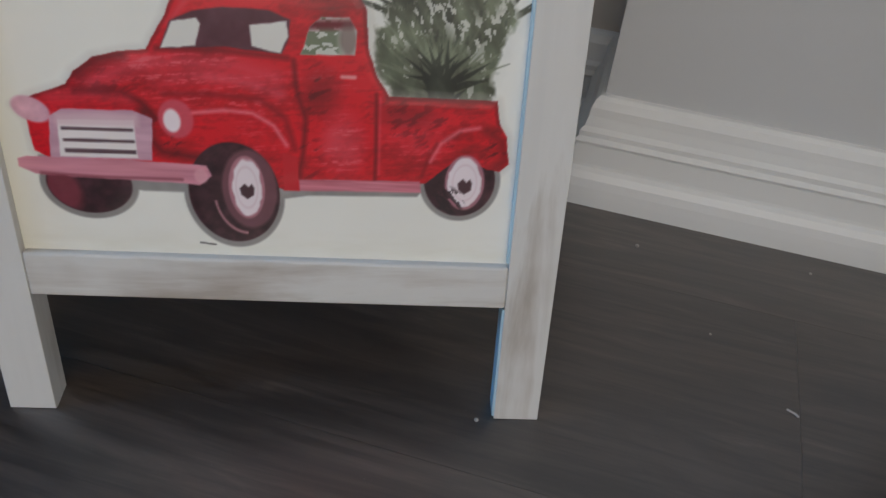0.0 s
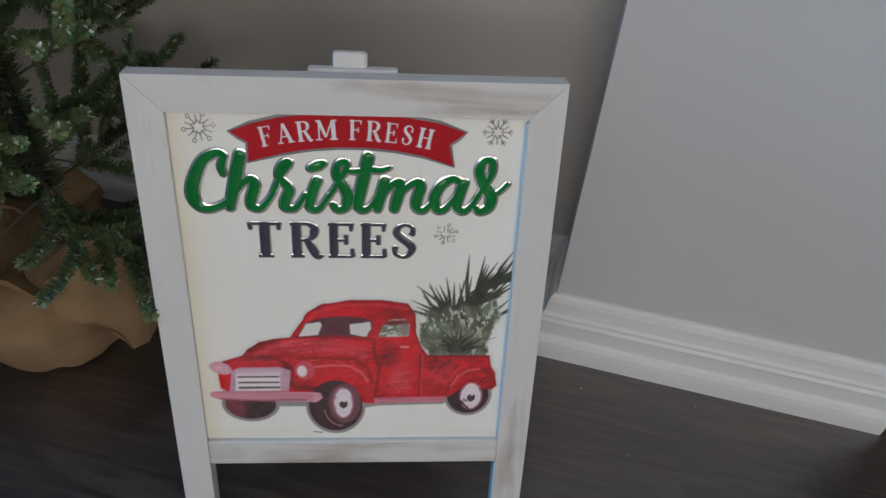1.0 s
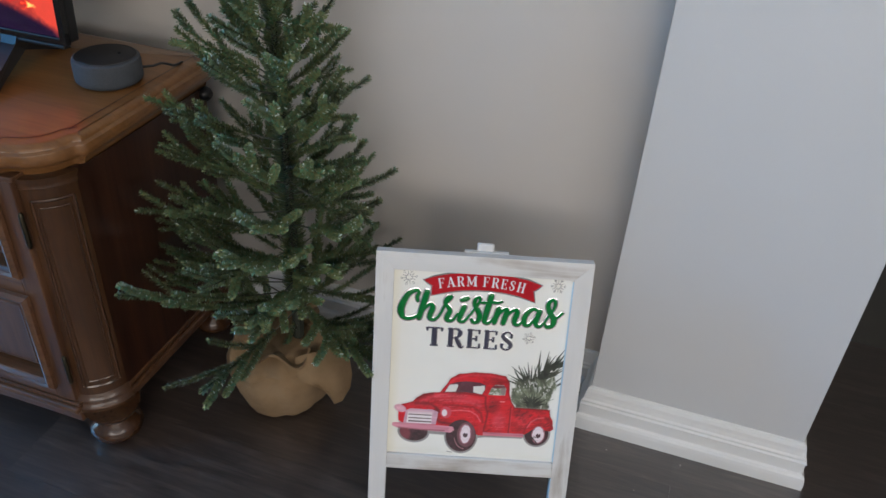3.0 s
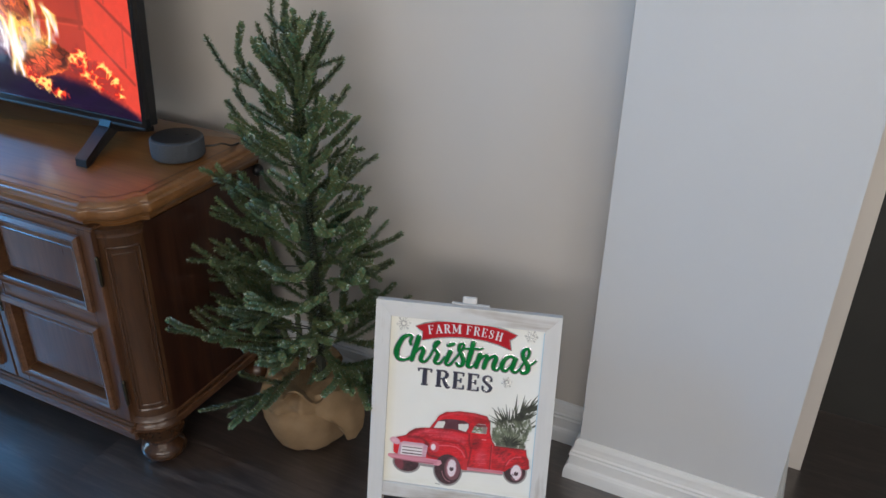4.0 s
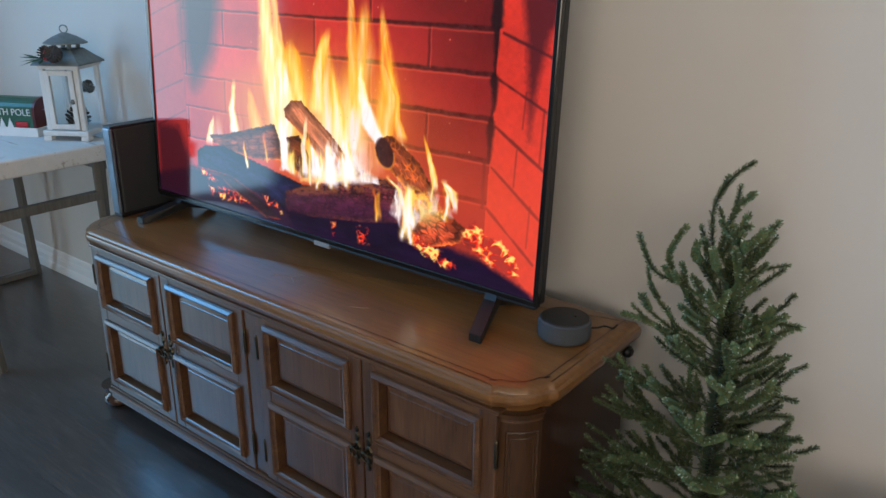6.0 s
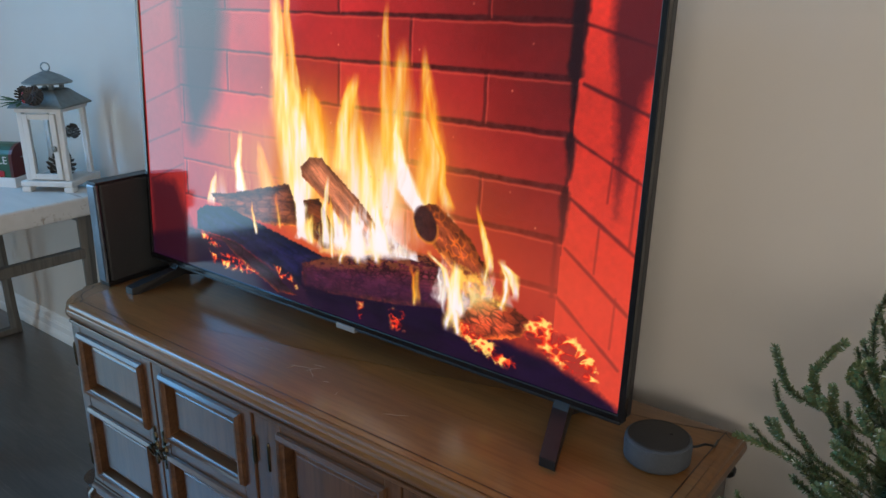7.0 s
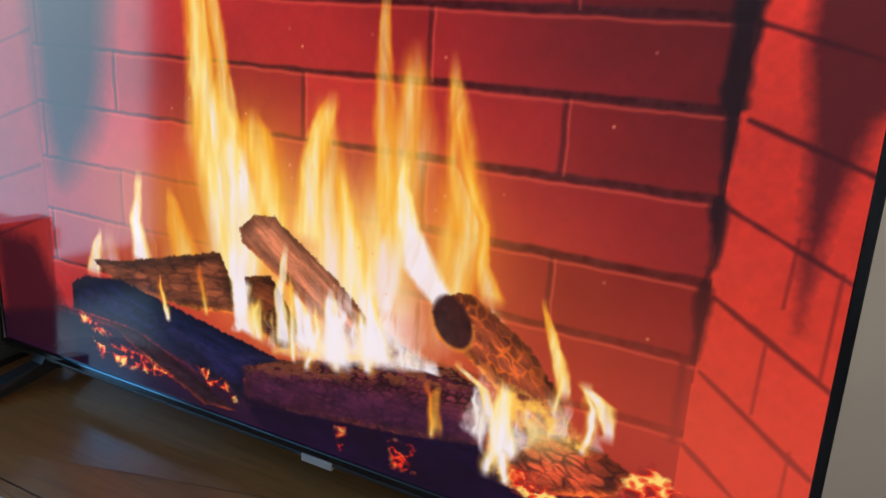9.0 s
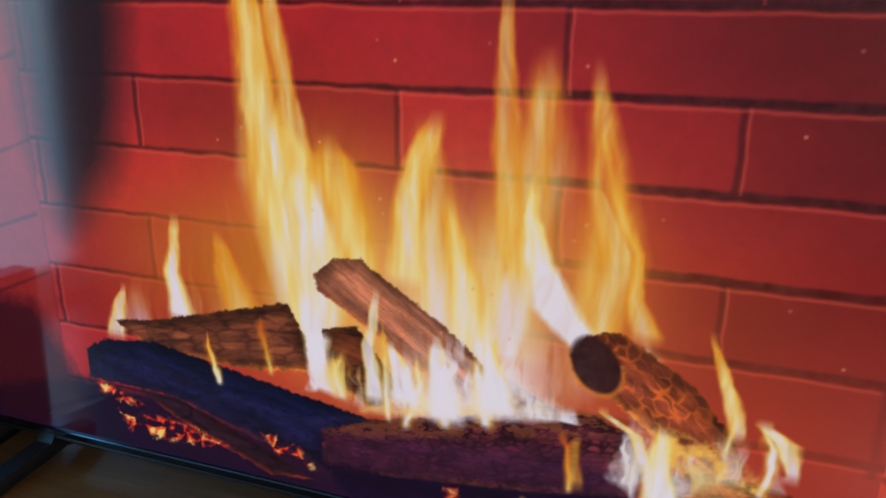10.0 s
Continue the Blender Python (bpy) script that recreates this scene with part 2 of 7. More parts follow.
BB = [(0.0, 0.0), (0.021, 0.0), (0.0212, 0.010), (0.0208, 0.018), (0.0195, 0.025), (0.017, 0.030), (0.014, 0.0325), (0.0135, 0.035), (0.0132, 0.052), (0.015, 0.0555), (0.012, 0.0585), (0.0125, 0.063), (0.0095, 0.066), (0.008, 0.074), (0.0075, 0.081), (0.0055, 0.087), (0.003, 0.0895), (0.0, 0.090)]


def baseboard(name, a, b, normal, label, m0=0.0, m1=0.0):
    """Moulded board from a to b; the mitres lengthen the ends by their share of the depth."""
    a, b, nrm = Vector((*a, 0)), Vector((*b, 0)), Vector((*normal, 0))
    d = (b - a).normalized()
    bm = bmesh.new()
    ends = []
    for p, k in ((a, -m0), (b, m1)):
        ends.append([bm.verts.new(p + nrm * t + d * (k * t) + Vector((0, 0, z))) for t, z in BB])
    n = len(BB)
    for i in range(n):
        bm.faces.new((ends[0][i], ends[0][(i + 1) % n], ends[1][(i + 1) % n], ends[1][i]))
    bm.faces.new(ends[0][::-1])
    bm.faces.new(ends[1])
    return tagged(part(name, bm, M_TRIM), label, "baseboard", kind="structure")


baseboard("baseboard_pier", (PX0, PY), (PX1, PY), (0, -1), "white moulded baseboard round the pier", 1, 1)
baseboard("baseboard_pier_side", (PX0, R["y1"]), (PX0, PY), (-1, 0), "white moulded baseboard on the pier's side", -1, 1)
baseboard("baseboard_pier_end", (PX1, PY), (PX1, R["y1"] + WALL_T), (1, 0), "white moulded baseboard on the pier's end", 1, 0)
baseboard("baseboard_north", (R["x0"], R["y1"]), (PX0, R["y1"]), (0, -1), "white moulded baseboard along the wall", 0, -1)
baseboard("baseboard_west", (R["x0"], R["y0"]), (R["x0"], R["y1"]), (1, 0), "white moulded baseboard along the wall", 0, -1)

# windows that let the daylight in
def window(name, label, m, w, h, barred=True):
    t = thing(name, label, "window", m, kind="structure")
    bm = bmesh.new()
    bars = [(0, 0.05, 0, h), (w - 0.05, w, 0, h), (0.05, w - 0.05, 0, 0.05), (0.05, w - 0.05, h - 0.05, h)]
    if barred:
        bars.append((0.05, w - 0.05, h / 2 - 0.02, h / 2 + 0.02))
    for x0, x1, z0, z1 in bars:
        box(bm, x0, x1, 0.03, 0.08, z0, z1, 0.004)
    part("window_frame", bm, M_TRIM, t)
    return t


window("window_1", "tall white framed window with blue daylight", pose(R["x0"], WY0, WZ0, 0, 0, 90), WY1 - WY0, WZ1 - WZ0, False)
window("window_2", "wide white framed window in the south wall", pose(2.4, R["y0"], 0.7, 0, 0, 180), 2.6, 1.7)
window("window_3", "white framed window in the east wall", pose(R["x1"], -1.1, 0.75, 0, 0, -90), 1.6, 1.5)

# ---- the media cabinet ----
CX, CF, CB, CH = -1.292, 0.337, 0.750, 0.555  # middle, front, back and height
HW = 0.724


def cabinet():
    t = thing("media_cabinet", "dark walnut media cabinet with raised panel doors and bun feet", "cabinet", pose(CX, 0, 0))
    # top outline: straight ends, quarter-round front corners set in behind small steps
    out = []
    XE = HW + 0.011
    NOTCH, RC = 0.012, 0.061

    def quarter(inset, k=12):
        """The corner's curve from the front to the end, drawn a little flatter than a circle."""
        cx, cy, r = XE - NOTCH - RC, CF + NOTCH + RC, RC - inset
        pts = []
        for i in range(k + 1):
            a = radians(-90 + 90 * i / k)
            f = 1 - 0.085 * math.sin(math.pi * i / k)
            pts.append((cx + r * f * math.cos(a), cy + r * f * math.sin(a)))
        return pts

    def corner(sx):
        x, y = XE - NOTCH - RC, CF + NOTCH + RC
        pts = [(x - 0.024, CF), (x - 0.014, CF + 0.0005), (x - 0.007, CF + 0.003), (x - 0.004, CF + 0.008)]
        pts += quarter(0.0)
        pts += [(XE - 0.008, y + 0.004), (XE - 0.003, y + 0.007), (XE - 0.0005, y + 0.014), (XE, y + 0.024)]
        return [(sx * a, b) for a, b in pts]

    def back(sx):
        return [(sx * XE, CB - 0.014), (sx * (XE - 0.004), CB - 0.004), (sx * (XE - 0.014), CB)]

    out += back(-1)[::-1] + corner(-1)[::-1] + corner(1) + back(1)
    prof = [(0.022, 0.506), (0.020, 0.513), (0.012, 0.517), (0.010, 0.522), (0.004, 0.525), (0.001, 0.531), (0.0, 0.537), (0.002, 0.544),
            (0.007, 0.547), (0.008, 0.550), (0.013, 0.554), (0.020, 0.555)]
    top = part("top", moulded_slab(bmesh.new(), out, prof), M_WOOD_TOP, t, "polished warm brown top with a stepped edge", True)
    groove = bmesh.new()
    a, b = offset_outline(out, 0.034), offset_outline(out, 0.0362)
    va = [groove.verts.new((x, y, 0.5556)) for x, y in a]
    vb = [groove.verts.new((x, y, 0.5556)) for x, y in b]
    for i in range(len(va) - 1):
        groove.faces.new((va[i], va[i + 1], vb[i + 1], vb[i]))
    part("inlay_line", groove, M_WOOD_STAIN_SHADE, top)
    # scratches in the polish
    rnd = random.Random(5)
    for x, y, a, l in ((-0.005, 0.462, 20, 0.05), (0.02, 0.47, 60, 0.03), (0.03, 0.455, -35, 0.035), (-0.02, 0.45, 75, 0.02), (0.075, 0.45, 30, 0.012),
                       (0.25, 0.44, 28, 0.045), (0.02, 0.485, 10, 0.03), (0.12, 0.43, 100, 0.01), (-0.12, 0.47, 5, 0.028)):
        bm = bmesh.new()
        pts = [(x + l * (k / 5 - 0.5) * math.cos(radians(a)) + rnd.uniform(-1, 1) * 0.0012, y + l * (k / 5 - 0.5) * math.sin(radians(a)) + rnd.uniform(-1, 1) * 0.0012, 0.5553) for k in range(6)]
        tube(bm, pts, [0.0002, 0.0006, 0.0005, 0.0007, 0.0005, 0.0002], 4)
        part("scratch", bm, M_SCRATCH, top)
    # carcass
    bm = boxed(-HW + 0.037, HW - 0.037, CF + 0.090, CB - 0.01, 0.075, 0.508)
    part("body", bm, M_WOOD_STAIN_SHADE, t)
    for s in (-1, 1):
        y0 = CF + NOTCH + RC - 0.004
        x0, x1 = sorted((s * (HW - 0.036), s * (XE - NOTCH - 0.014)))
        part("side_panel", boxed(x0, x1, y0, CB - 0.012, 0.085, 0.507, 0.002), M_WOOD_STAIN_SHADE, t, "plain side panel, dark stain with shade painted in")
        bm = bmesh.new()
        x0, x1 = sorted((s * (HW - 0.034), s * (XE - NOTCH - 0.006)))
        box(bm, x0, x1, y0, CB - 0.01, 0.062, 0.080, 0.004)
        x0, x1 = sorted((s * (HW - 0.034), s * (XE - NOTCH - 0.012)))
        box(bm, x0, x1, y0, CB - 0.01, 0.0802, 0.092, 0.004)
        part("base_moulding", bm, M_WOOD_X, t)
        # dark knob low under the top at the back
        bm = lathe(bmesh.new(), [(0.004, 0.0), (0.010, 0.002), (0.013, 0.008), (0.012, 0.015), (0.007, 0.020)], 20)
        part("bumper", bm, M_BLACK, t, "small black knob", True, pose(s * (XE - NOTCH - 0.020), CB - 0.020, 0.490, 0, s * 90, 0))
    # frieze rail and base rail of the front
    bm = bmesh.new()
    box(bm, -HW + 0.06, HW - 0.06, CF + 0.012, CF + 0.05, 0.504, 0.512, 0.002)
    part("top_rail", bm, M_WOOD_X, t)
    bm = bmesh.new()
    box(bm, -HW + 0.06, HW - 0.06, CF + 0.012, CF + 0.05, 0.046, 0.068, 0.003)
    box(bm, -HW + 0.06, HW - 0.06, CF + 0.004, CF + 0.05, 0.068, 0.080, 0.004)
    box(bm, -HW + 0.06, HW - 0.06, CF + 0.012, CF + 0.05, 0.0805, 0.087, 0.002)
    part("base_rail", bm, M_WOOD_X, t)
    # corner pilasters with a sunk panel, and turned feet
    for s in (-1, 1):
        cx, cy = s * (HW - 0.030), CF + 0.050
        # quarter-round post: base, shaft, capital, each on the corner's own curve
        bm = bmesh.new()
        inner = (XE - NOTCH - RC, CF + NOTCH + RC)
        rings = []
        for d, z in ((0.002, 0.064), (0.002, 0.073), (0.008, 0.079), (0.009, 0.084), (0.005, 0.088), (0.008, 0.094), (0.0125, 0.098), (0.0125, 0.486), (0.010, 0.490), (0.011, 0.495), (0.008, 0.501), (0.006, 0.507)):
            q = quarter(d)
            q = [(inner[0] - 0.006, q[0][1])] + q + [(q[-1][0], inner[1] + 0.004), (inner[0] - 0.006, inner[1] + 0.004)]
            rings.append([bm.verts.new((s * x, y, z)) for x, y in q])
        n = len(rings[0])
        for lo, hi in zip(rings, rings[1:]):
            for i in range(n):
                bm.faces.new((lo[i], lo[(i + 1) % n], hi[(i + 1) % n], hi[i]))
        bm.faces.new(rings[0][::-1])
        bm.faces.new(rings[-1])
        part("pilaster", bm, M_WOOD_POST, t, "", True)
        # double bead that frames the post's face
        for lo_a, hi_a, z0, z1, rad in ((0.14, 0.90, 0.116, 0.470, 0.0026), (0.24, 0.80, 0.128, 0.458, 0.0014)):
            q = quarter(0.0127, 40)
            i0, i1 = int(lo_a * 40), int(hi_a * 40)
            run = [(s * x, y) for x, y in q[i0:i1 + 1]]
            pts = [(x, y, z0) for x, y in run] + [(*run[-1], z0 + (z1 - z0) * k / 8) for k in range(1, 8)]
            pts += [(x, y, z1) for x, y in run[::-1]] + [(*run[0], z1 + (z0 - z1) * k / 8) for k in range(1, 8)]
            part("bead", tube(bmesh.new(), pts, rad, 6, True), M_WOOD_FOOT, t, "", True)
        for fy in (cy, CB - 0.06):
            bm = lathe(bmesh.new(), [(0.016, 0.0), (0.030, 0.002), (0.041, 0.012), (0.044, 0.022), (0.041, 0.033), (0.030, 0.041), (0.027, 0.046), (0.036, 0.050), (0.040, 0.056), (0.040, 0.062), (0.045, 0.067)], 28, cx, fy)
            part("bun_foot", bm, M_WOOD_FOOT, t, "turned ball foot", True)
    # centre stile
    part("centre_stile", boxed(-0.021, 0.021, CF + 0.018, CF + 0.05, 0.09, 0.500, 0.002), M_WOOD_Z, t)
    # four doors, each with two sunk panels in heavy mouldings
    dw = 0.316
    starts = [-0.658, -0.338, 0.022, 0.342]
    for k, x0 in enumerate(starts):
        x1 = x0 + dw
        yf = CF + 0.014
        bm = bmesh.new()
        st, z0, z1 = 0.036, 0.089, 0.503
        zm0, zm1 = 0.295, 0.342
        pb, pt = 0.119, 0.483
        box(bm, x0 + 0.001, x1 - 0.001, yf + 0.021, yf + 0.026, z0 + 0.001, z1 - 0.001)
        door = part("door", bm, M_WOOD_STAIN_SHADE, t, "walnut door with two sunk panels")
        for a, b, c, d in ((x0, x0 + st, z0, z1), (x1 - st, x1, z0, z1)):
            part("stile", boxed(a, b, yf, yf + 0.0205, c, d, 0.002), M_WOOD_Z, door)
        for c, d in ((z0, pb), (zm0, zm1), (pt, z1)):
            part("rail", boxed(x0 + st, x1 - st, yf + 0.0005, yf + 0.0205, c, d, 0.001), M_WOOD_X, door)
        for c, d in ((pb, zm0), (zm1, pt)):
            bm = bmesh.new()
            a, b = x0 + st, x1 - st
            frame_strip(bm, a, b, c, d, [(-0.007, yf - 0.001), (-0.006, yf - 0.007), (0.0, yf - 0.012), (0.005, yf - 0.010), (0.007, yf - 0.005), (0.010, yf - 0.003), (0.011, yf + 0.019)])
            part("moulding", bm, M_WOOD_X, door, "", True)
            # recess round the panel, its shade put into a darker wood colour
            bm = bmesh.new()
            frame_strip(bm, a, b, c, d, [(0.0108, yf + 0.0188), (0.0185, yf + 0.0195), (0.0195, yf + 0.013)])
            part("groove", bm, M_WOOD_STAIN_SHADE, door)
            bm = bmesh.new()
            frame_strip(bm, a, b, c, d, [(0.0194, yf + 0.0131), (0.021, yf + 0.0105), (0.028, yf + 0.0075), (0.0295, yf + 0.0060), (0.031, yf + 0.0062)])
            r = 0.031
            bm.faces.new([bm.verts.new(p) for p in ((a + r, yf + 0.0062, c + r), (b - r, yf + 0.0062, c + r), (b - r, yf + 0.0062, d - r), (a + r, yf + 0.0062, d - r))])
            bmesh.ops.remove_doubles(bm, verts=bm.verts, dist=0.0002)
            part("panel", bm, M_WOOD_PANEL, door)
        # hinges on the outer edge, pull on the meeting edge
        inner = 1 if k % 2 == 0 else -1
        hx = x0 - 0.001 if inner == 1 else x1 + 0.001
        for hz in (0.16, 0.425):
            bm = bmesh.new()
            lathe(bm, [(0.0015, hz - 0.030), (0.004, hz - 0.026), (0.0042, hz - 0.024), (0.0042, hz + 0.024), (0.004, hz + 0.026), (0.0015, hz + 0.030)], 10, hx, yf + 0.001)
            part("hinge", bm, M_BRASS, door, "", True)
        kx = (x1 - 0.014) if inner == 1 else (x0 + 0.014)
        bm = bmesh.new()
        for zz, w, h in ((0.303, 0.008, 0.012), (0.325, 0.006, 0.012), (0.342, 0.004, 0.008), (0.281, 0.006, 0.012), (0.264, 0.004, 0.008)):
            ring = [(kx + w * math.cos(a) * (1 + 0.25 * math.cos(3 * a)), zz + h * math.sin(a)) for a in [2 * math.pi * i / 14 for i in range(14)]]
            lo = [bm.verts.new((x, yf + 0.0005, z)) for x, z in ring]
            hi = [bm.verts.new((kx + (x - kx) * 0.7, yf - 0.004, zz + (z - zz) * 0.7)) for x, z in ring]
            bm.faces.new(hi)
            for i in range(14):
                bm.faces.new((lo[i], lo[(i + 1) % 14], hi[(i + 1) % 14], hi[i]))
        pull = part("pull", bm, M_BRASS, door, "ornate antique brass pull")
        bm = bmesh.new()
        tube(bm, [(kx, yf, 0.306), (kx, yf - 0.010, 0.306), (kx, yf - 0.016, 0.306)], [0.003, 0.003, 0.0045], 8)
        tube(bm, [(kx + 0.011 * math.sin(a), yf - 0.012 - 0.003 * math.cos(a), 0.295 - 0.0 + 0.012 * math.cos(a)) for a in [2 * math.pi * i / 18 for i in range(18)]], 0.0022, 6, True)
        part("ring", bm, M_BRASS, pull, "", True)
    return t


M_SCRATCH = paint_mat("scratch", (0.30, 0.22, 0.15), 0.7)
M_WOOD_POST = wood_mat("walnut_post", (0.028, 0.012, 0.006, 1), (0.080, 0.035, 0.015, 1), (0.145, 0.068, 0.030, 1), 2)
M_WOOD_FOOT = wood_mat("walnut_foot", (0.022, 0.009, 0.005, 1), (0.062, 0.026, 0.011, 1), (0.115, 0.05, 0.022, 1), 2, (0.14, 0.25))
M_WOOD_PANEL = wood_mat("walnut_panel", (0.042, 0.018, 0.010, 1), (0.125, 0.056, 0.026, 1), (0.23, 0.112, 0.054, 1), 2, (0.24, 0.36))
cabinet()

# ---- small electronics on the cabinet ----
TOP = 0.5555


def cloth_mat(name, lo, hi, scale=900, rough=0.85):
    n = Nodes(name)
    v = n.coords()
    w = n.add("ShaderNodeTexVoronoi", Scale=scale)
    n.link(v, w.inputs["Vector"])
    n.bump(w.outputs["Distance"], 0.5, 0.0008)
    return n.set(Base_Color=n.ramp(w.outputs["Distance"], [(0.1, lo), (0.7, hi)]), Roughness=rough)


def smart_speaker():
    t = thing("smart_speaker", "round charcoal fabric smart speaker with a black top", "speaker", pose(-0.648, 0.590, TOP))
    part("fabric_side", lathe(bmesh.new(), [(0.040, 0.001), (0.046, 0.002), (0.0495, 0.006), (0.050, 0.012), (0.050, 0.032), (0.049, 0.038), (0.046, 0.0405)], 48), M_CHARCOAL, t, "charcoal woven fabric side", True)
    part("top", lathe(bmesh.new(), [(0.046, 0.0404), (0.045, 0.0412), (0.042, 0.0408), (0.0418, 0.0412), (0.001, 0.0412)], 48), M_BLACK, t, "matt black top", True)
    bm = bmesh.new()
    lathe(bm, [(0.0028, 0.0411), (0.0028, 0.0417), (0.0022, 0.0419)], 10, 0.0141, 0.0141)
    part("button_ring", bm, M_GLOSSBLACK, t)
    part("cable", tube(bmesh.new(), [(0.030, 0.035, 0.014), (0.042, 0.052, 0.012), (0.050, 0.062, 0.014), (0.056, 0.068, 0.012), (0.060, 0.078, 0.006), (0.058, 0.092, 0.003), (0.056, 0.106, 0.0015)], 0.002, 8), M_BLACK, t, "black power cable", True)


M_CHARCOAL = cloth_mat("charcoal_fabric", (0.02, 0.024, 0.03, 1), (0.06, 0.068, 0.08, 1), 1100)
M_MESH = cloth_mat("speaker_mesh", (0.008, 0.009, 0.009, 1), (0.024, 0.025, 0.026, 1), 700, 0.6)
smart_speaker()


def slab_speaker():
    t = thing("subwoofer", "slim upright dark grey speaker with a glossy front edge", "speaker", pose(-1.984, -0.010, TOP))
    h = 0.250
    bm = bmesh.new()
    box(bm, -0.021, 0.021, 0.478, 0.695, 0.008, h - 0.004, 0.006)
    part("body", bm, M_MESH, t, "dark grey mesh sides")
    part("front_edge", boxed(-0.018, 0.0195, 0.466, 0.4785, 0.008, h - 0.004, 0.005), M_BLUEREFLECT, t, "glossy front edge strip tinted with reflected window blue")
    part("top", boxed(-0.020, 0.020, 0.470, 0.695, h - 0.0045, h + 0.001, 0.002), M_BLACK, t, "black top cap")
    part("foot", boxed(-0.0205, 0.0205, 0.470, 0.69, 0.0, 0.0085, 0.001), M_BLACK, t, "black base foot")


# glossy edge; the blue of the reflected window is tinted into its colour
M_BLUEREFLECT = metal_mat("edge_gloss_blue_reflection", (0.20, 0.24, 0.29, 1), 0.36)
slab_speaker()

# ---- the television ----
TVX, TVY, TVZ, LEANS = -1.316, 0.570, 0.608, 3.4
TVM = pose(TVX, TVY, TVZ, -LEANS, 0, 0)


def television():
    t = thing("television", "flat screen television with a thin black bezel, playing a log fire", "television", TVM)
    HWT, HT, XO = 0.626, 0.722, -0.007
    bm = bmesh.new()
    frame_strip(bm, XO - HWT, XO + HWT, 0, HT, [(0.0, 0.0085), (0.0, -0.002), (0.0015, -0.0035), (0.009, -0.0035), (0.0105, -0.002), (0.0105, 0.004)])
    part("bezel", bm, M_GLOSSBLACK, t, "thin glossy black bezel")
    part("lower_trim", boxed(XO - HWT + 0.004, XO + HWT - 0.004, -0.003, 0.012, -0.006, 0.0, 0.002), M_BLACK, t)
    bm = bmesh.new()
    box(bm, XO - HWT + 0.001, XO + HWT - 0.001, 0.0085, 0.030, 0.001, HT - 0.001, 0.004)
    box(bm, -0.50, 0.48, 0.0302, 0.060, 0.03, 0.46, 0.008)
    part("back_shell", bm, M_BLACK, t, "black plastic back")
    part("badge", boxed(0.008, 0.058, -0.005, 0.004, -0.011, 0.0, 0.0015), M_GREYPLASTIC, t, "small grey badge bar")
    for s, x in ((-1, -0.53), (1, 0.512)):
        bm = bmesh.new()
        side = [(0.022, 0.02), (0.008, 0.018), (-0.010, -0.010), (-0.034, -0.018), (-0.102, -0.0435), (-0.102, -0.0590), (-0.090, -0.0590), (-0.020, -0.034), (0.012, -0.024), (0.085, -0.0430), (0.105, -0.0465), (0.105, -0.036), (0.03, -0.008)]
        fl = [bm.verts.new((x - 0.014 + s * max(0, -y) * 0.38, y, z)) for y, z in side]
        fr = [bm.verts.new((x + 0.014 + s * max(0, -y) * 0.38, y, z)) for y, z in side]
        k = len(side)
        bm.faces.new(fl)
        bm.faces.new(fr[::-1])
        for i in range(k):
            bm.faces.new((fl[i], fr[i], fr[(i + 1) % k], fl[(i + 1) % k]))
        foot = part("foot", bm, M_BLACK, t, "splayed black foot")
        part("toe", boxed(x + s * 0.0388 - 0.0135, x + s * 0.0388 + 0.0135, -0.1030, -0.1015, -0.0585, -0.0445, 0.0005), M_BLACK, foot, "black toe cap")
    return t


TELEVISION = television()

# ---- the side table with its decorations ----
TZ = 0.67


def side_table():
    t = thing("side_table", "whitewashed side table on brown trestle legs", "table")
    x0, x1, y0, y1 = -3.45, -2.375, 0.15, 0.705
    part("tabletop", boxed(x0, x1, y0, y1, TZ - 0.055, TZ, 0.006), M_WHITEWASH, t, "whitewashed top with brown stains")
    for x, ya, yb in ((-2.445, 0.246, 0.662), (-3.19, 0.55, 0.715)):
        for y in (ya, yb):
            bm = bmesh.new()
            tube(bm, [(x, y, TZ - 0.056), (x + 0.004, y - 0.006, 0.40), (x, y, 0.10), (x - 0.004, y + 0.004, 0.0)], [0.022, 0.018, 0.019, 0.022], 6)
            part("leg", bm, M_LEG, t, "grey brown leg")
        part("end_rail", boxed(x - 0.014, x + 0.014, ya, yb, 0.475, 0.505, 0.003), M_LEG, t)
    part("foot_bar", boxed(-3.205, -3.175, 0.55, 0.715, 0.0, 0.024, 0.003), M_LEG, t)
    part("long_rail", boxed(-3.19, -2.445, 0.665, 0.69, TZ - 0.10, TZ - 0.055, 0.003), M_LEG, t)


M_LEG = wood_mat("weathered_leg", (0.07, 0.065, 0.058, 1), (0.14, 0.13, 0.115, 1), (0.22, 0.20, 0.18, 1), 2, (0.6, 0.75))


def whitewash_mat(name="whitewash", white=(0.62, 0.61, 0.59, 1), under=(0.26, 0.20, 0.15, 1), lim=(0.60, 0.72), axis=0):
    n = Nodes(name)
    s = [30, 30, 30]
    s[axis] = 3
    a = n.noise(n.coords(tuple(s)), 1.3, 6, 0.6, 0.6)
    b = n.noise(n.coords((9, 9, 9)), 1.0, 4)
    m = n.math("MULTIPLY", a, n.math("ADD", b, 0.5))
    col = n.ramp(a, [(0.3, tuple(c * 0.90 for c in white[:3])), (0.7, white)])
    f = n.ramp(m, [(lim[0], (0, 0, 0)), (lim[1], (0.75, 0.75, 0.75))])
    n.bump(a, 0.25, 0.001)
    return n.set(Base_Color=n.mix(f, col, under), Roughness=0.55)


M_WHITEWASH = whitewash_mat()
side_table()

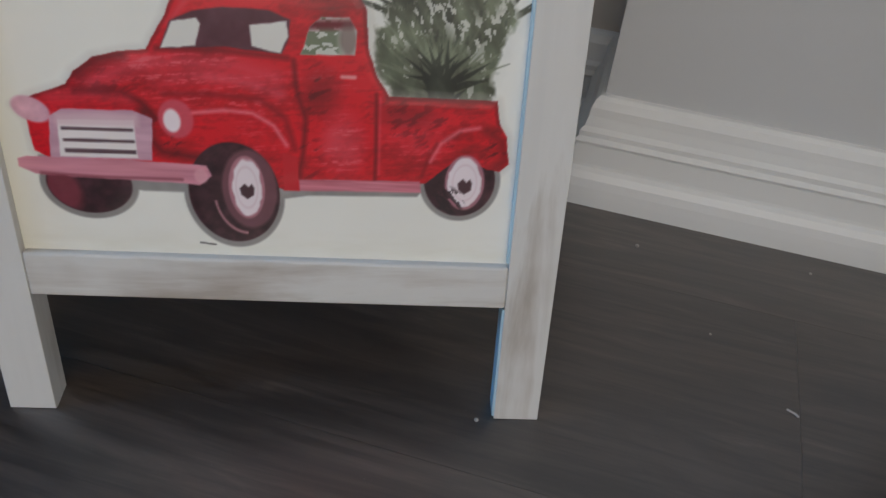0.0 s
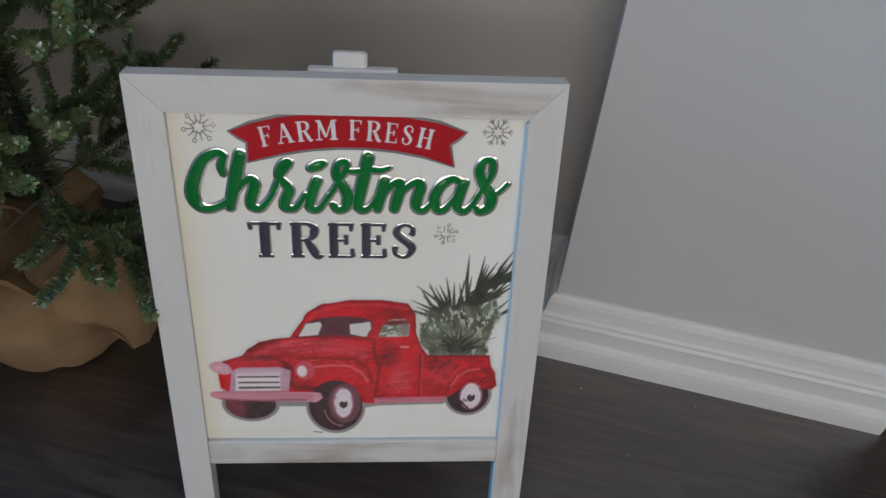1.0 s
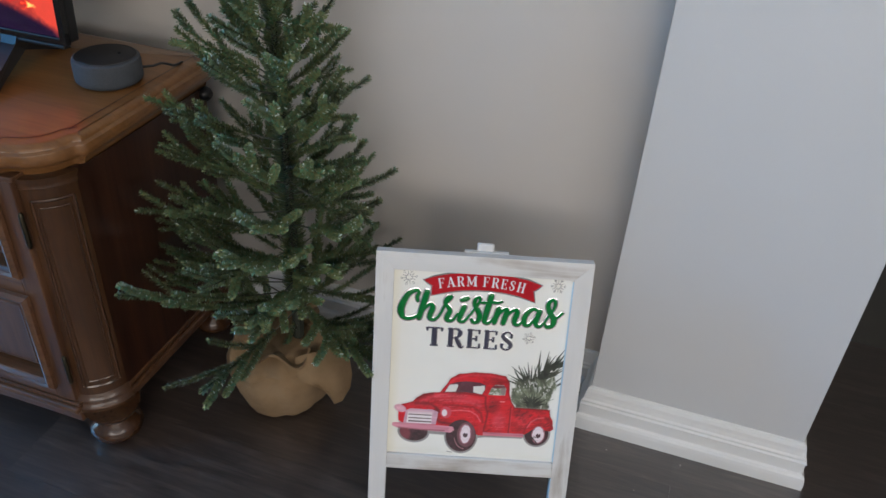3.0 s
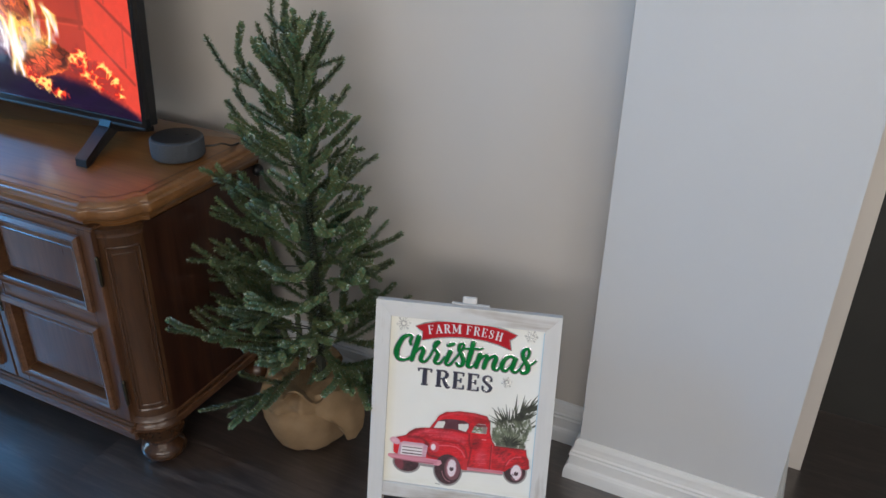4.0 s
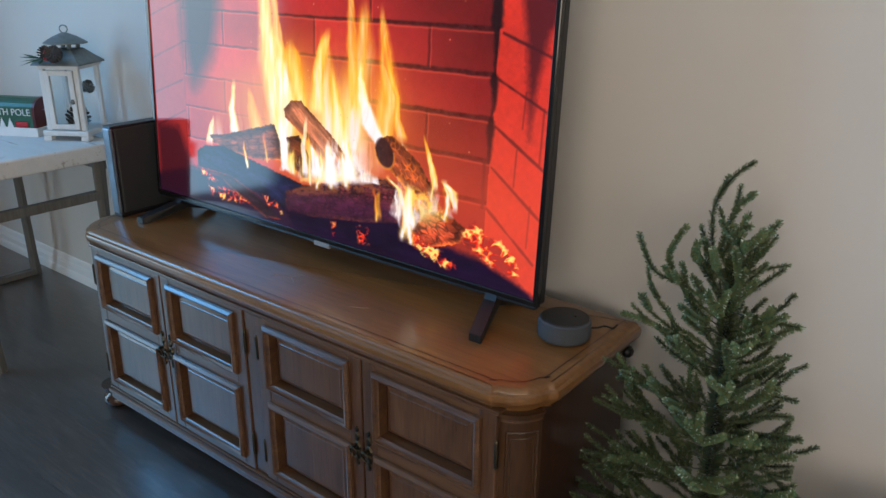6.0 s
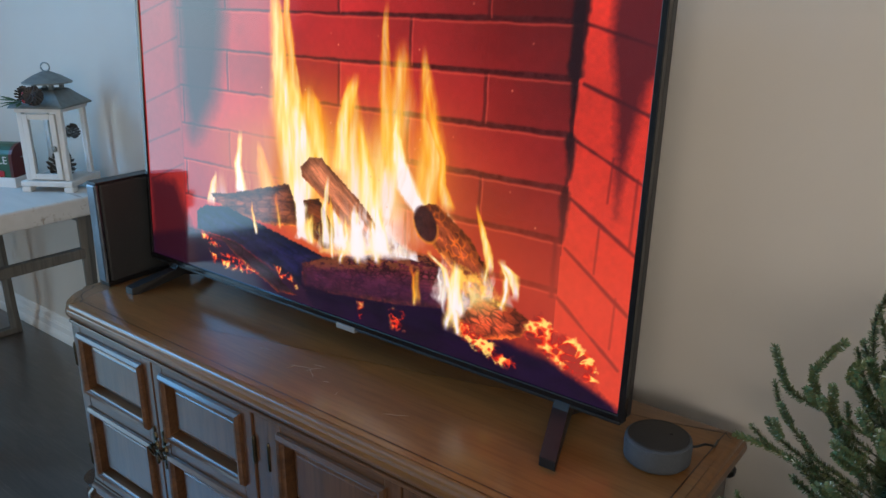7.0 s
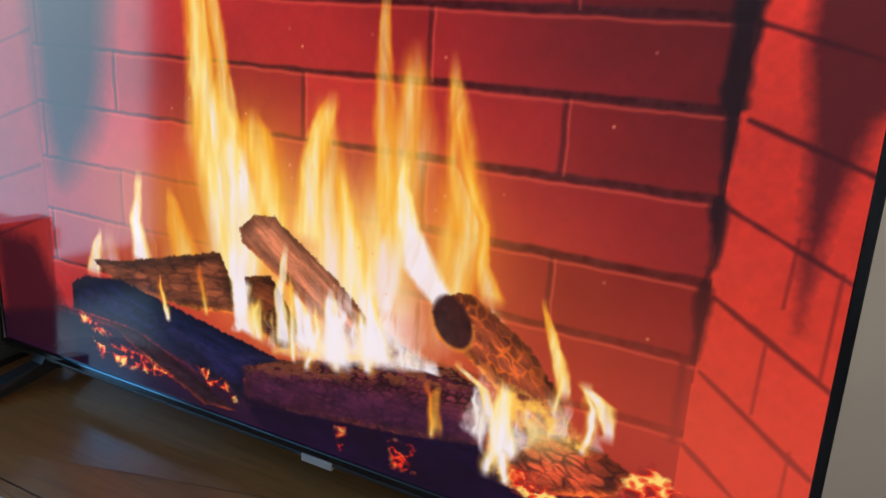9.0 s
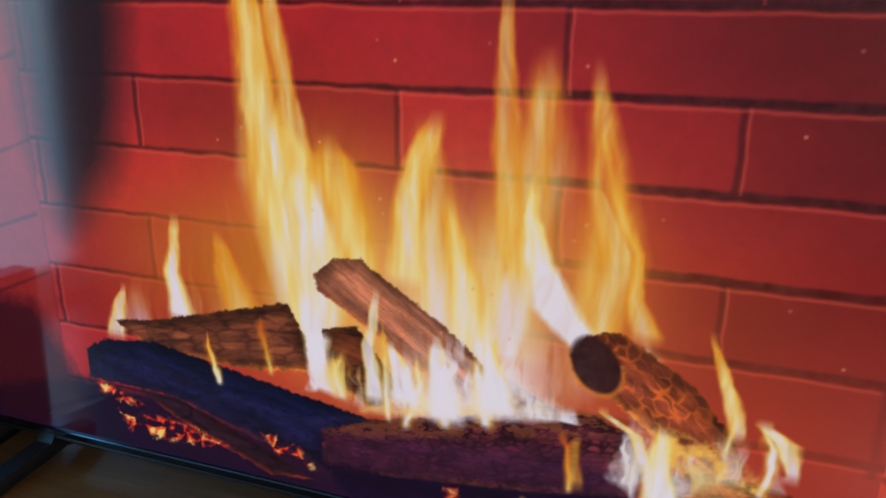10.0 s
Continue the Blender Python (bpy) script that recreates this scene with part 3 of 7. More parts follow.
M_LANTERN = whitewash_mat("lantern_white", (0.66, 0.66, 0.65, 1), (0.35, 0.30, 0.26, 1), (0.68, 0.8), 2)
M_ZINC = metal_mat("aged_zinc", (0.24, 0.27, 0.27, 1), 0.55, 0.6)
M_CONE = paint_mat("pine_cone", (0.055, 0.04, 0.032), 0.8, 0.4, 0.3, 60)
M_BERRY = paint_mat("red_berry", (0.35, 0.01, 0.015), 0.3)
M_LEAFG = paint_mat("plastic_leaf", (0.03, 0.09, 0.04), 0.5, 0.3)


def glass_mat():
    n = Nodes("glass")
    return n.set(Base_Color=(0.95, 0.97, 0.97, 1), Roughness=0.03, Transmission_Weight=1.0, IOR=1.05)


M_GLASS = glass_mat()


def lantern():
    t = thing("lantern", "white wooden lantern with a zinc roof, pine cones and berries", "lantern", pose(-2.545, 0.665, TZ, 0, 0, 32))
    w = 0.078  # half width
    bm = bmesh.new()
    box(bm, -w, w, -w, w, 0.016, 0.032, 0.003)
    for sx in (-1, 1):
        for sy in (-1, 1):
            box(bm, sx * w - 0.014 * (sx > 0) * 2 + 0.0 if sx > 0 else -w, w if sx > 0 else -w + 0.028, -w if sy < 0 else w - 0.028, -w + 0.028 if sy < 0 else w, 0.0, 0.016, 0.003)
    part("base", bm, M_LANTERN, t, "white scalloped base")
    q = 0.066
    for sx in (-1, 1):
        for sy in (-1, 1):
            x0, y0 = (q - 0.016 if sx > 0 else -q), (q - 0.016 if sy > 0 else -q)
            part("post", boxed(x0, x0 + 0.016, y0, y0 + 0.016, 0.032, 0.226, 0.002), M_LANTERN, t)
    bm = bmesh.new()
    box(bm, -q - 0.004, q + 0.004, -q - 0.004, q + 0.004, 0.226, 0.240, 0.002)
    part("top_frame", bm, M_LANTERN, t)
    bm = bmesh.new()
    yd = -q - 0.004
    for a, b, c, d in ((-0.048, -0.032, 0.036, 0.222), (0.032, 0.048, 0.036, 0.222), (-0.032, 0.032, 0.036, 0.052), (-0.032, 0.032, 0.206, 0.222)):
        box(bm, a, b, yd, yd + 0.012, c, d, 0.0015)
    door = part("door", bm, M_LANTERN, t, "white framed glass door")
    part("latch", lathe(bmesh.new(), [(0.002, 0.118), (0.006, 0.120), (0.007, 0.126), (0.005, 0.132), (0.002, 0.134)], 10, 0.040, yd - 0.006), M_ZINC, door, "metal latch", True)
    part("pane", boxed(-0.032, 0.032, yd + 0.005, yd + 0.007, 0.052, 0.206), M_GLASS, door).visible_shadow = False
    for s in (-1, 1):
        x = s * (q - 0.008)
        part("pane", boxed(x - 0.001, x + 0.001, -q + 0.016, q - 0.016, 0.032, 0.226), M_GLASS, t).visible_shadow = False
    # roof: skirt, neck and cap
    bm = bmesh.new()
    lathe(bm, [(0.113, 0.238), (0.111, 0.243), (0.082, 0.262), (0.055, 0.282), (0.050, 0.284)], 4)
    bmesh.ops.rotate(bm, verts=bm.verts, cent=(0, 0, 0), matrix=Matrix.Rotation(radians(45), 3, "Z"))
    part("roof", bm, M_ZINC, t, "aged zinc roof")
    for i in range(4):
        a = radians(45 + 90 * i)
        part("neck_post", boxed(-0.005, 0.005, -0.005, 0.005, 0.283, 0.304, 0, pose(0.036 * math.cos(a), 0.036 * math.sin(a), 0)), M_ZINC, t)
    bm = lathe(bmesh.new(), [(0.066, 0.300), (0.066, 0.304), (0.040, 0.320), (0.012, 0.332), (0.004, 0.334)], 24)
    part("cap", bm, M_ZINC, t, "", True)
    part("ring", tube(bmesh.new(), [(0.013 * math.cos(a), 0, 0.344 + 0.012 * math.sin(a)) for a in [2 * math.pi * i / 20 for i in range(20)]], 0.002, 6, True), M_ZINC, t, "", True)

    def cone(x, y, z, s, tilt):
        bm = bmesh.new()
        rnd = random.Random(int(1000 * (x + z)))
        for k in range(9):
            f = k / 8
            r = s * (0.42 * math.sin(math.pi * (0.18 + 0.8 * f)) + 0.04)
            for j in range(8):
                a = 2 * math.pi * (j + 0.5 * (k % 2)) / 8
                c = Vector((r * math.cos(a), r * math.sin(a), s * f))
                o = Vector((math.cos(a), math.sin(a), 0.5)) * s * 0.16
                p = Vector((-math.sin(a), math.cos(a), 0)) * s * 0.13
                v = [bm.verts.new(q) for q in (c * 0.5 + Vector((0, 0, s * f * 0.5)) - p * 0.5, c * 0.5 + Vector((0, 0, s * f * 0.5)) + p * 0.5, c + o + p * 0.8, c + o * 1.3 + Vector((0, 0, s * 0.05)), c + o - p * 0.8)]
                bm.faces.new(v)
        bmesh.ops.transform(bm, matrix=pose(x, y, z, tilt, 20, 0), verts=bm.verts)
        return bm

    part("pine_cone", cone(0.012, -0.080, 0.266, 0.042, 60), M_CONE, t, "dark frosted pine cone")
    part("pine_cone", cone(-0.026, -0.080, 0.262, 0.036, 20), M_CONE, t, "dark frosted pine cone")
    part("pine_cone", cone(-0.006, 0.0, 0.034, 0.062, 0), M_CONE, t, "frosted cone inside the lantern")
    part("pine_cone", cone(0.044, 0.004, 0.145, 0.036, 0), M_CONE, t, "pine cone hanging by the side pane")
    rnd = random.Random(3)
    for i in range(7):
        c = (0.005 + rnd.uniform(-0.022, 0.018), -0.098 + rnd.uniform(-0.012, 0.012), 0.262 + rnd.uniform(-0.008, 0.022))
        bm = bmesh.new()
        bmesh.ops.create_icosphere(bm, subdivisions=2, radius=0.008, matrix=Matrix.Translation(c))
        part("berry", bm, M_BERRY, t, "glossy red berry", True)
    for i in range(9):
        a = radians(rnd.uniform(150, 290))
        bm = bmesh.new()
        b0 = Vector((-0.03, -0.088, 0.260))
        d = Vector((math.cos(a), math.sin(a) * 0.5, rnd.uniform(-0.3, 0.25)))
        n = d.cross(Vector((0, 0, 1))).normalized()
        l = rnd.uniform(0.05, 0.085)
        ps = [b0, b0 + d * l * 0.5 + n * 0.008, b0 + d * l, b0 + d * l * 0.5 - n * 0.008, b0 + d * l * 0.5 + Vector((0, 0, 0.003))]
        v = [bm.verts.new(p) for p in ps]
        for q in ((0, 1, 4), (1, 2, 4), (2, 3, 4), (3, 0, 4)):
            bm.faces.new([v[i] for i in q])
        part("leaf", bm, M_LEAFG, t)


lantern()


def tin_box():
    t = thing("tin_box", "small green and red christmas mailbox tin with a white band", "box", pose(-2.745, 0.565, TZ, 0, 0, 27))
    L, D, H = 0.20, 0.10, 0.125
    prof = [(-D / 2, 0.03), (-D / 2, H - 0.04)] + [(-D / 2 * math.cos(a), H - 0.04 + 0.04 * math.sin(a)) for a in [math.pi * k / 10 for k in range(1, 10)]] + [(D / 2, H - 0.04), (D / 2, 0.03)]
    def sweep(pr, x0, x1):
        bm = bmesh.new()
        a = [bm.verts.new((x0, y, z)) for y, z in pr]
        b = [bm.verts.new((x1, y, z)) for y, z in pr]
        n = len(pr)
        bm.faces.new(a[::-1]); bm.faces.new(b)
        for i in range(n):
            bm.faces.new((a[i], a[(i + 1) % n], b[(i + 1) % n], b[i]))
        return bm
    part("body", sweep(prof, -L / 2, L / 2 - 0.004), M_TINGREEN, t, "green body")
    part("end", sweep([(y * 1.03, z * 1.01) for y, z in prof], L / 2 - 0.004, L / 2 + 0.006), M_TINRED, t, "dark red end")
    part("band", boxed(-L / 2 - 0.001, L / 2 + 0.007, -D / 2 - 0.0015, D / 2 + 0.0015, 0.0, 0.03, 0.002), M_TINWHITE, t, "white snow band")
    curve = bpy.data.curves.new("lettering", "FONT")
    curve.body, curve.size, curve.align_x, curve.extrude = "NORTH POLE", 0.031, "CENTER", 0.0006
    words = bpy.data.objects.new("lettering_curve", curve)
    scene.collection.objects.link(words)
    me = bpy.data.meshes.new_from_object(words)
    bpy.data.objects.remove(words)
    me.materials.append(M_TINWHITE)
    text = new("lettering", me)
    text.parent = t
    text.matrix_local = pose(-0.005, -D / 2 - 0.0012, 0.070, 90, 0, 0)
    for x in (-0.08, -0.045, -0.02, 0.01):
        bm = bmesh.new()
        v = [bm.verts.new(p) for p in ((x - 0.012, -D / 2 - 0.0018, 0.03), (x + 0.012, -D / 2 - 0.0018, 0.03), (x, -D / 2 - 0.0018, 0.062), (x, -D / 2 + 0.002, 0.035))]
        for q in ((0, 1, 2), (0, 1, 3), (1, 2, 3), (0, 2, 3)):
            bm.faces.new([v[i] for i in q])
        part("printed_tree", bm, M_TINWHITE, t)
    part("printed_car", boxed(0.03, 0.075, -D / 2 - 0.002, -D / 2 + 0.001, 0.032, 0.05, 0.004), M_TINRED2, t)
    bm = bmesh.new()
    tube(bm, [(L / 2 + 0.006, -0.012, 0.085), (L / 2 + 0.016, -0.012, 0.087), (L / 2 + 0.016, 0.012, 0.087), (L / 2 + 0.006, 0.012, 0.085)], 0.002, 6)
    part("handle", bm, M_ZINC, t)


M_TINGREEN = paint_mat("tin_green", (0.02, 0.085, 0.05), 0.35)
M_TINRED = paint_mat("tin_red", (0.09, 0.014, 0.014), 0.35)
M_TINRED2 = paint_mat("tin_bright_red", (0.4, 0.02, 0.03), 0.35)
M_TINWHITE = paint_mat("tin_white", (0.65, 0.66, 0.66), 0.4)
tin_box()

# ---- painting tools: colours laid on a fine grid of a flat thing's own surface ----


def lin(c):
    c = np.asarray(c, float) / 255
    return np.where(c <= 0.04045, c / 12.92, ((c + 0.055) / 1.055) ** 2.4)


class Canvas:
    def __init__(self, u0, u1, v0, v1, cell, seed=1):
        self.nu, self.nv = int((u1 - u0) / cell) + 1, int((v1 - v0) / cell) + 1
        self.U, self.V = np.meshgrid(np.linspace(u0, u1, self.nu), np.linspace(v0, v1, self.nv))
        self.C = np.zeros((self.nv, self.nu, 3))
        self.H = np.zeros((self.nv, self.nu))
        self.rng = np.random.default_rng(seed)

    def noise(self, su, sv, octaves=4, turn=0.0, warp=None):
        """Smooth random cloud from 0 to 1 with the given grain along u and v."""
        c, s = math.cos(turn), math.sin(turn)
        U, V = (self.U, self.V) if warp is None else (self.U + warp, self.V + warp * 0.6)
        a, b = (U * c + V * s) / su, (-U * s + V * c) / sv
        out, amp, tot = 0, 1.0, 0
        for k in range(octaves):
            g = self.rng.random((64, 64))
            x, y = a * 2 ** k + 17.3 * k, b * 2 ** k + 5.1 * k
            i, j = np.floor(x).astype(int), np.floor(y).astype(int)
            fx, fy = x - i, y - j
            fx, fy = fx * fx * (3 - 2 * fx), fy * fy * (3 - 2 * fy)
            i0, i1, j0, j1 = i % 64, (i + 1) % 64, j % 64, (j + 1) % 64
            out = out + amp * ((g[j0, i0] * (1 - fx) + g[j0, i1] * fx) * (1 - fy) + (g[j1, i0] * (1 - fx) + g[j1, i1] * fx) * fy)
            tot += amp
            amp *= 0.55
        return out / tot

    def cells(self, su, sv, turn=0.0, jit=0.85, warp=3.0):
        """Cracked plates: distance to the nearest crack (0 on it) and one random tone a plate."""
        c, s = math.cos(turn), math.sin(turn)
        U = self.U + warp * (self.noise(su, su, 2) - 0.5) * 2
        V = self.V + warp * (self.noise(su, su, 2) - 0.5) * 2
        x, y = (U * c + V * s) / su, (-U * s + V * c) / sv
        px, py, tone = self.rng.random((64, 64)), self.rng.random((64, 64)), self.rng.random((64, 64))
        i, j = np.floor(x).astype(int), np.floor(y).astype(int)
        f1, f2, tn = np.full(x.shape, 9.0), np.full(x.shape, 9.0), np.zeros(x.shape)
        for di in (-1, 0, 1):
            for dj in (-1, 0, 1):
                a, b = (i + di) % 64, (j + dj) % 64
                d = np.hypot(i + di + 0.5 + jit * (px[b, a] - 0.5) - x, j + dj + 0.5 + jit * (py[b, a] - 0.5) - y)
                near = d < f1
                f2 = np.where(near, f1, np.minimum(f2, d))
                tn = np.where(near, tone[b, a], tn)
                f1 = np.where(near, d, f1)
        return f2 - f1, tn

    def poly(self, pts, wob=0.0):
        """Signed distance to a closed outline, negative inside."""
        U, V = self.U, self.V
        if wob:
            U = U + wob * (self.noise(6, 6, 3) - 0.5) * 2
            V = V + wob * (self.noise(6, 6, 3) - 0.5) * 2
        d = np.full(U.shape, 1e9)
        inside = np.zeros(U.shape, bool)
        n = len(pts)
        for k in range(n):
            (ax, ay), (bx, by) = pts[k], pts[(k + 1) % n]
            ex, ey = bx - ax, by - ay
            t = np.clip(((U - ax) * ex + (V - ay) * ey) / (ex * ex + ey * ey + 1e-9), 0, 1)
            d = np.minimum(d, np.hypot(U - ax - t * ex, V - ay - t * ey))
            if abs(ey) > 1e-9:
                hit = ((ay > V) != (by > V)) & (U < (V - ay) / ey * ex + ax)
                inside ^= hit
        return np.where(inside, -d, d)

    def line(self, pts):
        d = np.full(self.U.shape, 1e9)
        for (ax, ay), (bx, by) in zip(pts, pts[1:]):
            ex, ey = bx - ax, by - ay
            t = np.clip(((self.U - ax) * ex + (self.V - ay) * ey) / (ex * ex + ey * ey + 1e-9), 0, 1)
            d = np.minimum(d, np.hypot(self.U - ax - t * ex, self.V - ay - t * ey))
        return d

    def ellipse(self, cu, cv, ru, rv, turn=0.0):
        c, s = math.cos(turn), math.sin(turn)
        x, y = self.U - cu, self.V - cv
        x, y = (x * c + y * s) / ru, (-x * s + y * c) / rv
        return (np.hypot(x, y) - 1) * min(ru, rv)

    def lay(self, mask, color):
        m = np.clip(mask, 0, 1)[..., None]
        col = color if isinstance(color, np.ndarray) and color.ndim == 3 else np.asarray(color, float)
        self.C = self.C * (1 - m) + col * m

    def object(self, name, place, material, parent, label=""):
        """The grid as a mesh; place turns (u, v, height) arrays into coordinates."""
        nu, nv = self.nu, self.nv
        xyz = np.stack(place(self.U, self.V, self.H), -1).reshape(-1, 3)
        idx = np.arange(nu * nv).reshape(nv, nu)
        quads = np.stack([idx[:-1, :-1], idx[:-1, 1:], idx[1:, 1:], idx[1:, :-1]], -1).reshape(-1, 4)
        me = bpy.data.meshes.new(name)
        me.from_pydata(xyz, [], quads)
        me.polygons.foreach_set("use_smooth", np.ones(len(quads), bool))
        att = me.color_attributes.new("paint", "FLOAT_COLOR", "POINT")
        rgba = np.ones((nu * nv, 4), np.float32)
        rgba[:, :3] = lin(np.clip(self.C, 0, 255)).reshape(-1, 3)
        att.data.foreach_set("color", rgba.ravel())
        me.materials.append(material)
        ob = new(name, me)
        ob.parent = parent
        if label:
            ob["label"] = label
        return ob


def soft(d, w=0.6):
    return np.clip(0.5 - d / w, 0, 1)


# ---- the easel sign ----
SIGN_M = pose(0.0135, 0.4386, 0.0) @ pose(0, 0, 0, 0, 0, 16.6)
SIGN_LEAN = 16.5


def sign_paint():
    """Glossy printed panel; millimetres from the middle of its lower edge."""
    c = Canvas(-130.5, 130.5, -1.5, 305.5, 0.62, 4)
    U, V = c.U, c.V
    bg = np.array([240, 239, 232.0]) + ((c.noise(60, 60, 3) - 0.5) * 8)[..., None]
    c.C = bg
    yellow = soft(U + 122, 16) * 0.55
    c.lay(yellow, (226, 220, 196))
    c.lay(soft(V - 12, 14) * c.noise(20, 4, 3) * 0.4, (222, 218, 200))
    # distance shading that the print has round the truck
    body = [(-119, 79), (-108, 85), (-92, 90.5), (-88, 97), (-77, 104.5), (-65, 107.5), (-52, 109), (-43, 123), (-37, 134), (-25, 142), (-2, 146), (25, 146), (45, 143),
            (51, 133), (53, 111), (57, 100), (63, 91), (115.5, 91), (118, 79), (122, 73), (124, 58), (119.5, 54), (113, 55), (100, 62), (82, 46), (60, 44), (10.5, 44), (10.5, 39), (-22, 52), (-60, 50), (-106, 52), (-113, 56), (-114, 72)]
    sd = c.poly(body, 0.5)
    # fir tree on the load bed: two tiers of strokes
    tree_c = np.array([94, 100, 80.0]) + ((c.noise(7, 14, 4, 0.4) - 0.5) * 110)[..., None] * np.array([0.9, 1, 0.85])
    rng = np.random.default_rng(8)

    def fan(base, ang0, ang1, n, lo, hi, width, col, gap=0.0):
        m = np.zeros(U.shape)
        for k in range(n):
            a = radians(ang0 + (ang1 - ang0) * (k + rng.uniform(-0.4, 0.4)) / n)
            l = rng.uniform(lo, hi)
            bx, by = base[0] + rng.uniform(-5, 5), base[1] + rng.uniform(-3, 3)
            tx, ty = bx + l * math.cos(a), by + l * math.sin(a)
            mx, my = (bx + tx) / 2 + rng.uniform(-3, 3), (by + ty) / 2 + rng.uniform(-3, 3)
            d = np.full(U.shape, 1e9)
            for (ax, ay), (ex, ey), w0, w1 in (((bx, by), (mx, my), width, width * 0.8), ((mx, my), (tx, ty), width * 0.8, 0.15)):
                dx, dy = ex - ax, ey - ay
                t = np.clip(((U - ax) * dx + (V - ay) * dy) / (dx * dx + dy * dy), 0, 1)
                d = np.minimum(d, np.hypot(U - ax - t * dx, V - ay - t * dy) - (w0 + (w1 - w0) * t))
            m = np.maximum(m, soft(d, 0.7))
        c.lay(m, col)

    c.lay(soft(c.poly([(50, 136), (64, 142), (80, 141), (100, 152), (118, 160), (120, 172), (128, 150), (126, 128), (118, 108), (112, 92), (62, 92), (54, 112)], 3), 6) * 0.25, (205, 207, 200))
    fan((86, 112), 28, 100, 26, 34, 62, 2.3, tree_c * 0.62 + 8)
    fan((96, 142), 15, 95, 20, 18, 52, 1.9, tree_c * 0.62)
    fan((112, 160), 25, 70, 9, 20, 42, 1.7, tree_c * 0.58)
    fan((78, 128), 85, 165, 20, 18, 46, 1.6, tree_c * 0.70)
    dense = soft(c.poly([(54, 116), (62, 134), (78, 140), (98, 142), (116, 146), (122, 134), (116, 118), (114, 102), (112, 90), (64, 90), (57, 101)], 4.5), 3)
    c.lay(dense * (0.45 + 0.55 * (c.noise(3, 8, 3) > 0.36)), tree_c)
    fan((88, 95), 20, 165, 44, 16, 40, 1.3, tree_c * 1.06 + 12)
    fan((88, 93), 15, 165, 26, 10, 28, 1.5, tree_c * 0.55)
    # frost on the lower tier
    frost = (c.noise(2.2, 5, 3, 0.2) > 0.60) * soft(np.abs(V - 128 - 5 * np.sin(U / 6)) - 8, 8) * soft(np.abs(U - 88) - 34, 6)
    c.lay(frost * 0.8, (222, 222, 214))
    # grey print edge below the truck
    wheels = np.minimum.reduce([c.ellipse(-16, 36, 23.5, 28.2), c.ellipse(99.5, 48, 18.8, 20.5), c.ellipse(-89, 39, 22, 17.5)])
    low = np.minimum(wheels - 2.2, c.poly([(-112, 54), (-112, 44), (-62, 36), (-40, 36), (8, 34), (22, 36.5), (78, 38), (84, 46), (80, 54)]))
    c.lay(soft(low, 1.0), np.array([146, 142, 140.0]) + ((c.noise(9, 9, 3) - 0.5) * 24)[..., None])
    c.lay(soft(sd - 2.2, 4.0) * 0.35, (188, 180, 176))
    # tyres
    tyre = np.array([58, 28, 36.0]) + ((c.noise(5, 5, 4) - 0.5) * 52)[..., None] * np.array([1, 0.7, 0.8])
    for cu, cv, ru, rv in ((-89, 39, 21.5, 16.5), (99.5, 48, 18.3, 20)):
        c.lay(soft(c.ellipse(cu, cv, ru, rv), 0.8), tyre)
    c.lay(soft(c.ellipse(-103, 36, 9, 13, 0.4), 4) * soft(c.ellipse(-89, 39, 21, 16), 1) * 0.7, (150, 62, 76))
    # body paint: brushed red
    streak = c.noise(13, 5, 4, 0.35)
    cloud = c.noise(26, 18, 3)
    dab = c.noise(3.0, 1.6, 4, 0.3)
    hair = c.noise(22, 1.1, 4, 0.10)
    k = np.clip(0.84 + 0.5 * (streak - 0.5) + 0.9 * (cloud - 0.5) + 0.5 * (dab - 0.5) + 0.35 * (hair - 0.5), 0, 1)
    red = np.array([112, 4, 12.0]) * (1 - k)[..., None] + np.array([224, 20, 38.0]) * k[..., None]
    c.lay(soft(sd, 0.7), red)
    inb = soft(sd, 0.7)

    def shade(mask, col, a):
        c.lay(mask * a * inb, col)

    # dry brush marks: pale hairs on the bonnet, wing, door and load bed, dark ones below the sills
    hairs = np.clip((hair - 0.54) * 7, 0, 1) * np.clip((dab - 0.38) * 5, 0, 1)
    for cu, cv, ru, rv, al in ((-35, 101, 42, 7, 0.75), (-22, 86, 34, 6, 0.5), (38, 66, 14, 15, 0.7), (78, 68, 16, 13, 0.4), (34, 98, 12, 5, 0.6), (-84, 91, 20, 5, 0.4), (0, 70, 12, 14, 0.35)):
        shade(soft(c.ellipse(cu, cv, ru, rv), 8) * hairs, (236, 122, 128), al)
    darks = np.clip((c.noise(6, 2.2, 4, 0.5) - 0.55) * 8, 0, 1)
    for cu, cv, ru, rv, al in ((26, 92, 9, 12, 0.8), (70, 82, 16, 8, 0.6), (84, 72, 20, 12, 0.5), (-80, 92, 22, 8, 0.6), (-48, 66, 10, 12, 0.7), (118, 66, 7, 10, 0.8), (22, 58, 7, 14, 0.6)):
        shade(soft(c.ellipse(cu, cv, ru, rv), 8) * darks, (92, 6, 16), al)
    shade(np.clip(1 + sd / 2.2, 0, 1) * (V > 78), (104, 6, 14), 0.75)
    # bonnet highlights, fender curves, door seams
    shade(soft(c.line([(-80, 92), (-62, 101), (-40, 104), (-10, 103), (8, 98)]) - 4, 8), (226, 92, 106), 0.5 * 1.0)
    shade(soft(c.line([(-50, 94), (-30, 97), (-5, 95), (10, 90)]) - 2, 6) * streak, (232, 120, 132), 0.9)
    shade(soft(c.line([(-86, 96), (-76, 103), (-64, 106)]) - 2.5, 5), (96, 10, 18), 0.7)
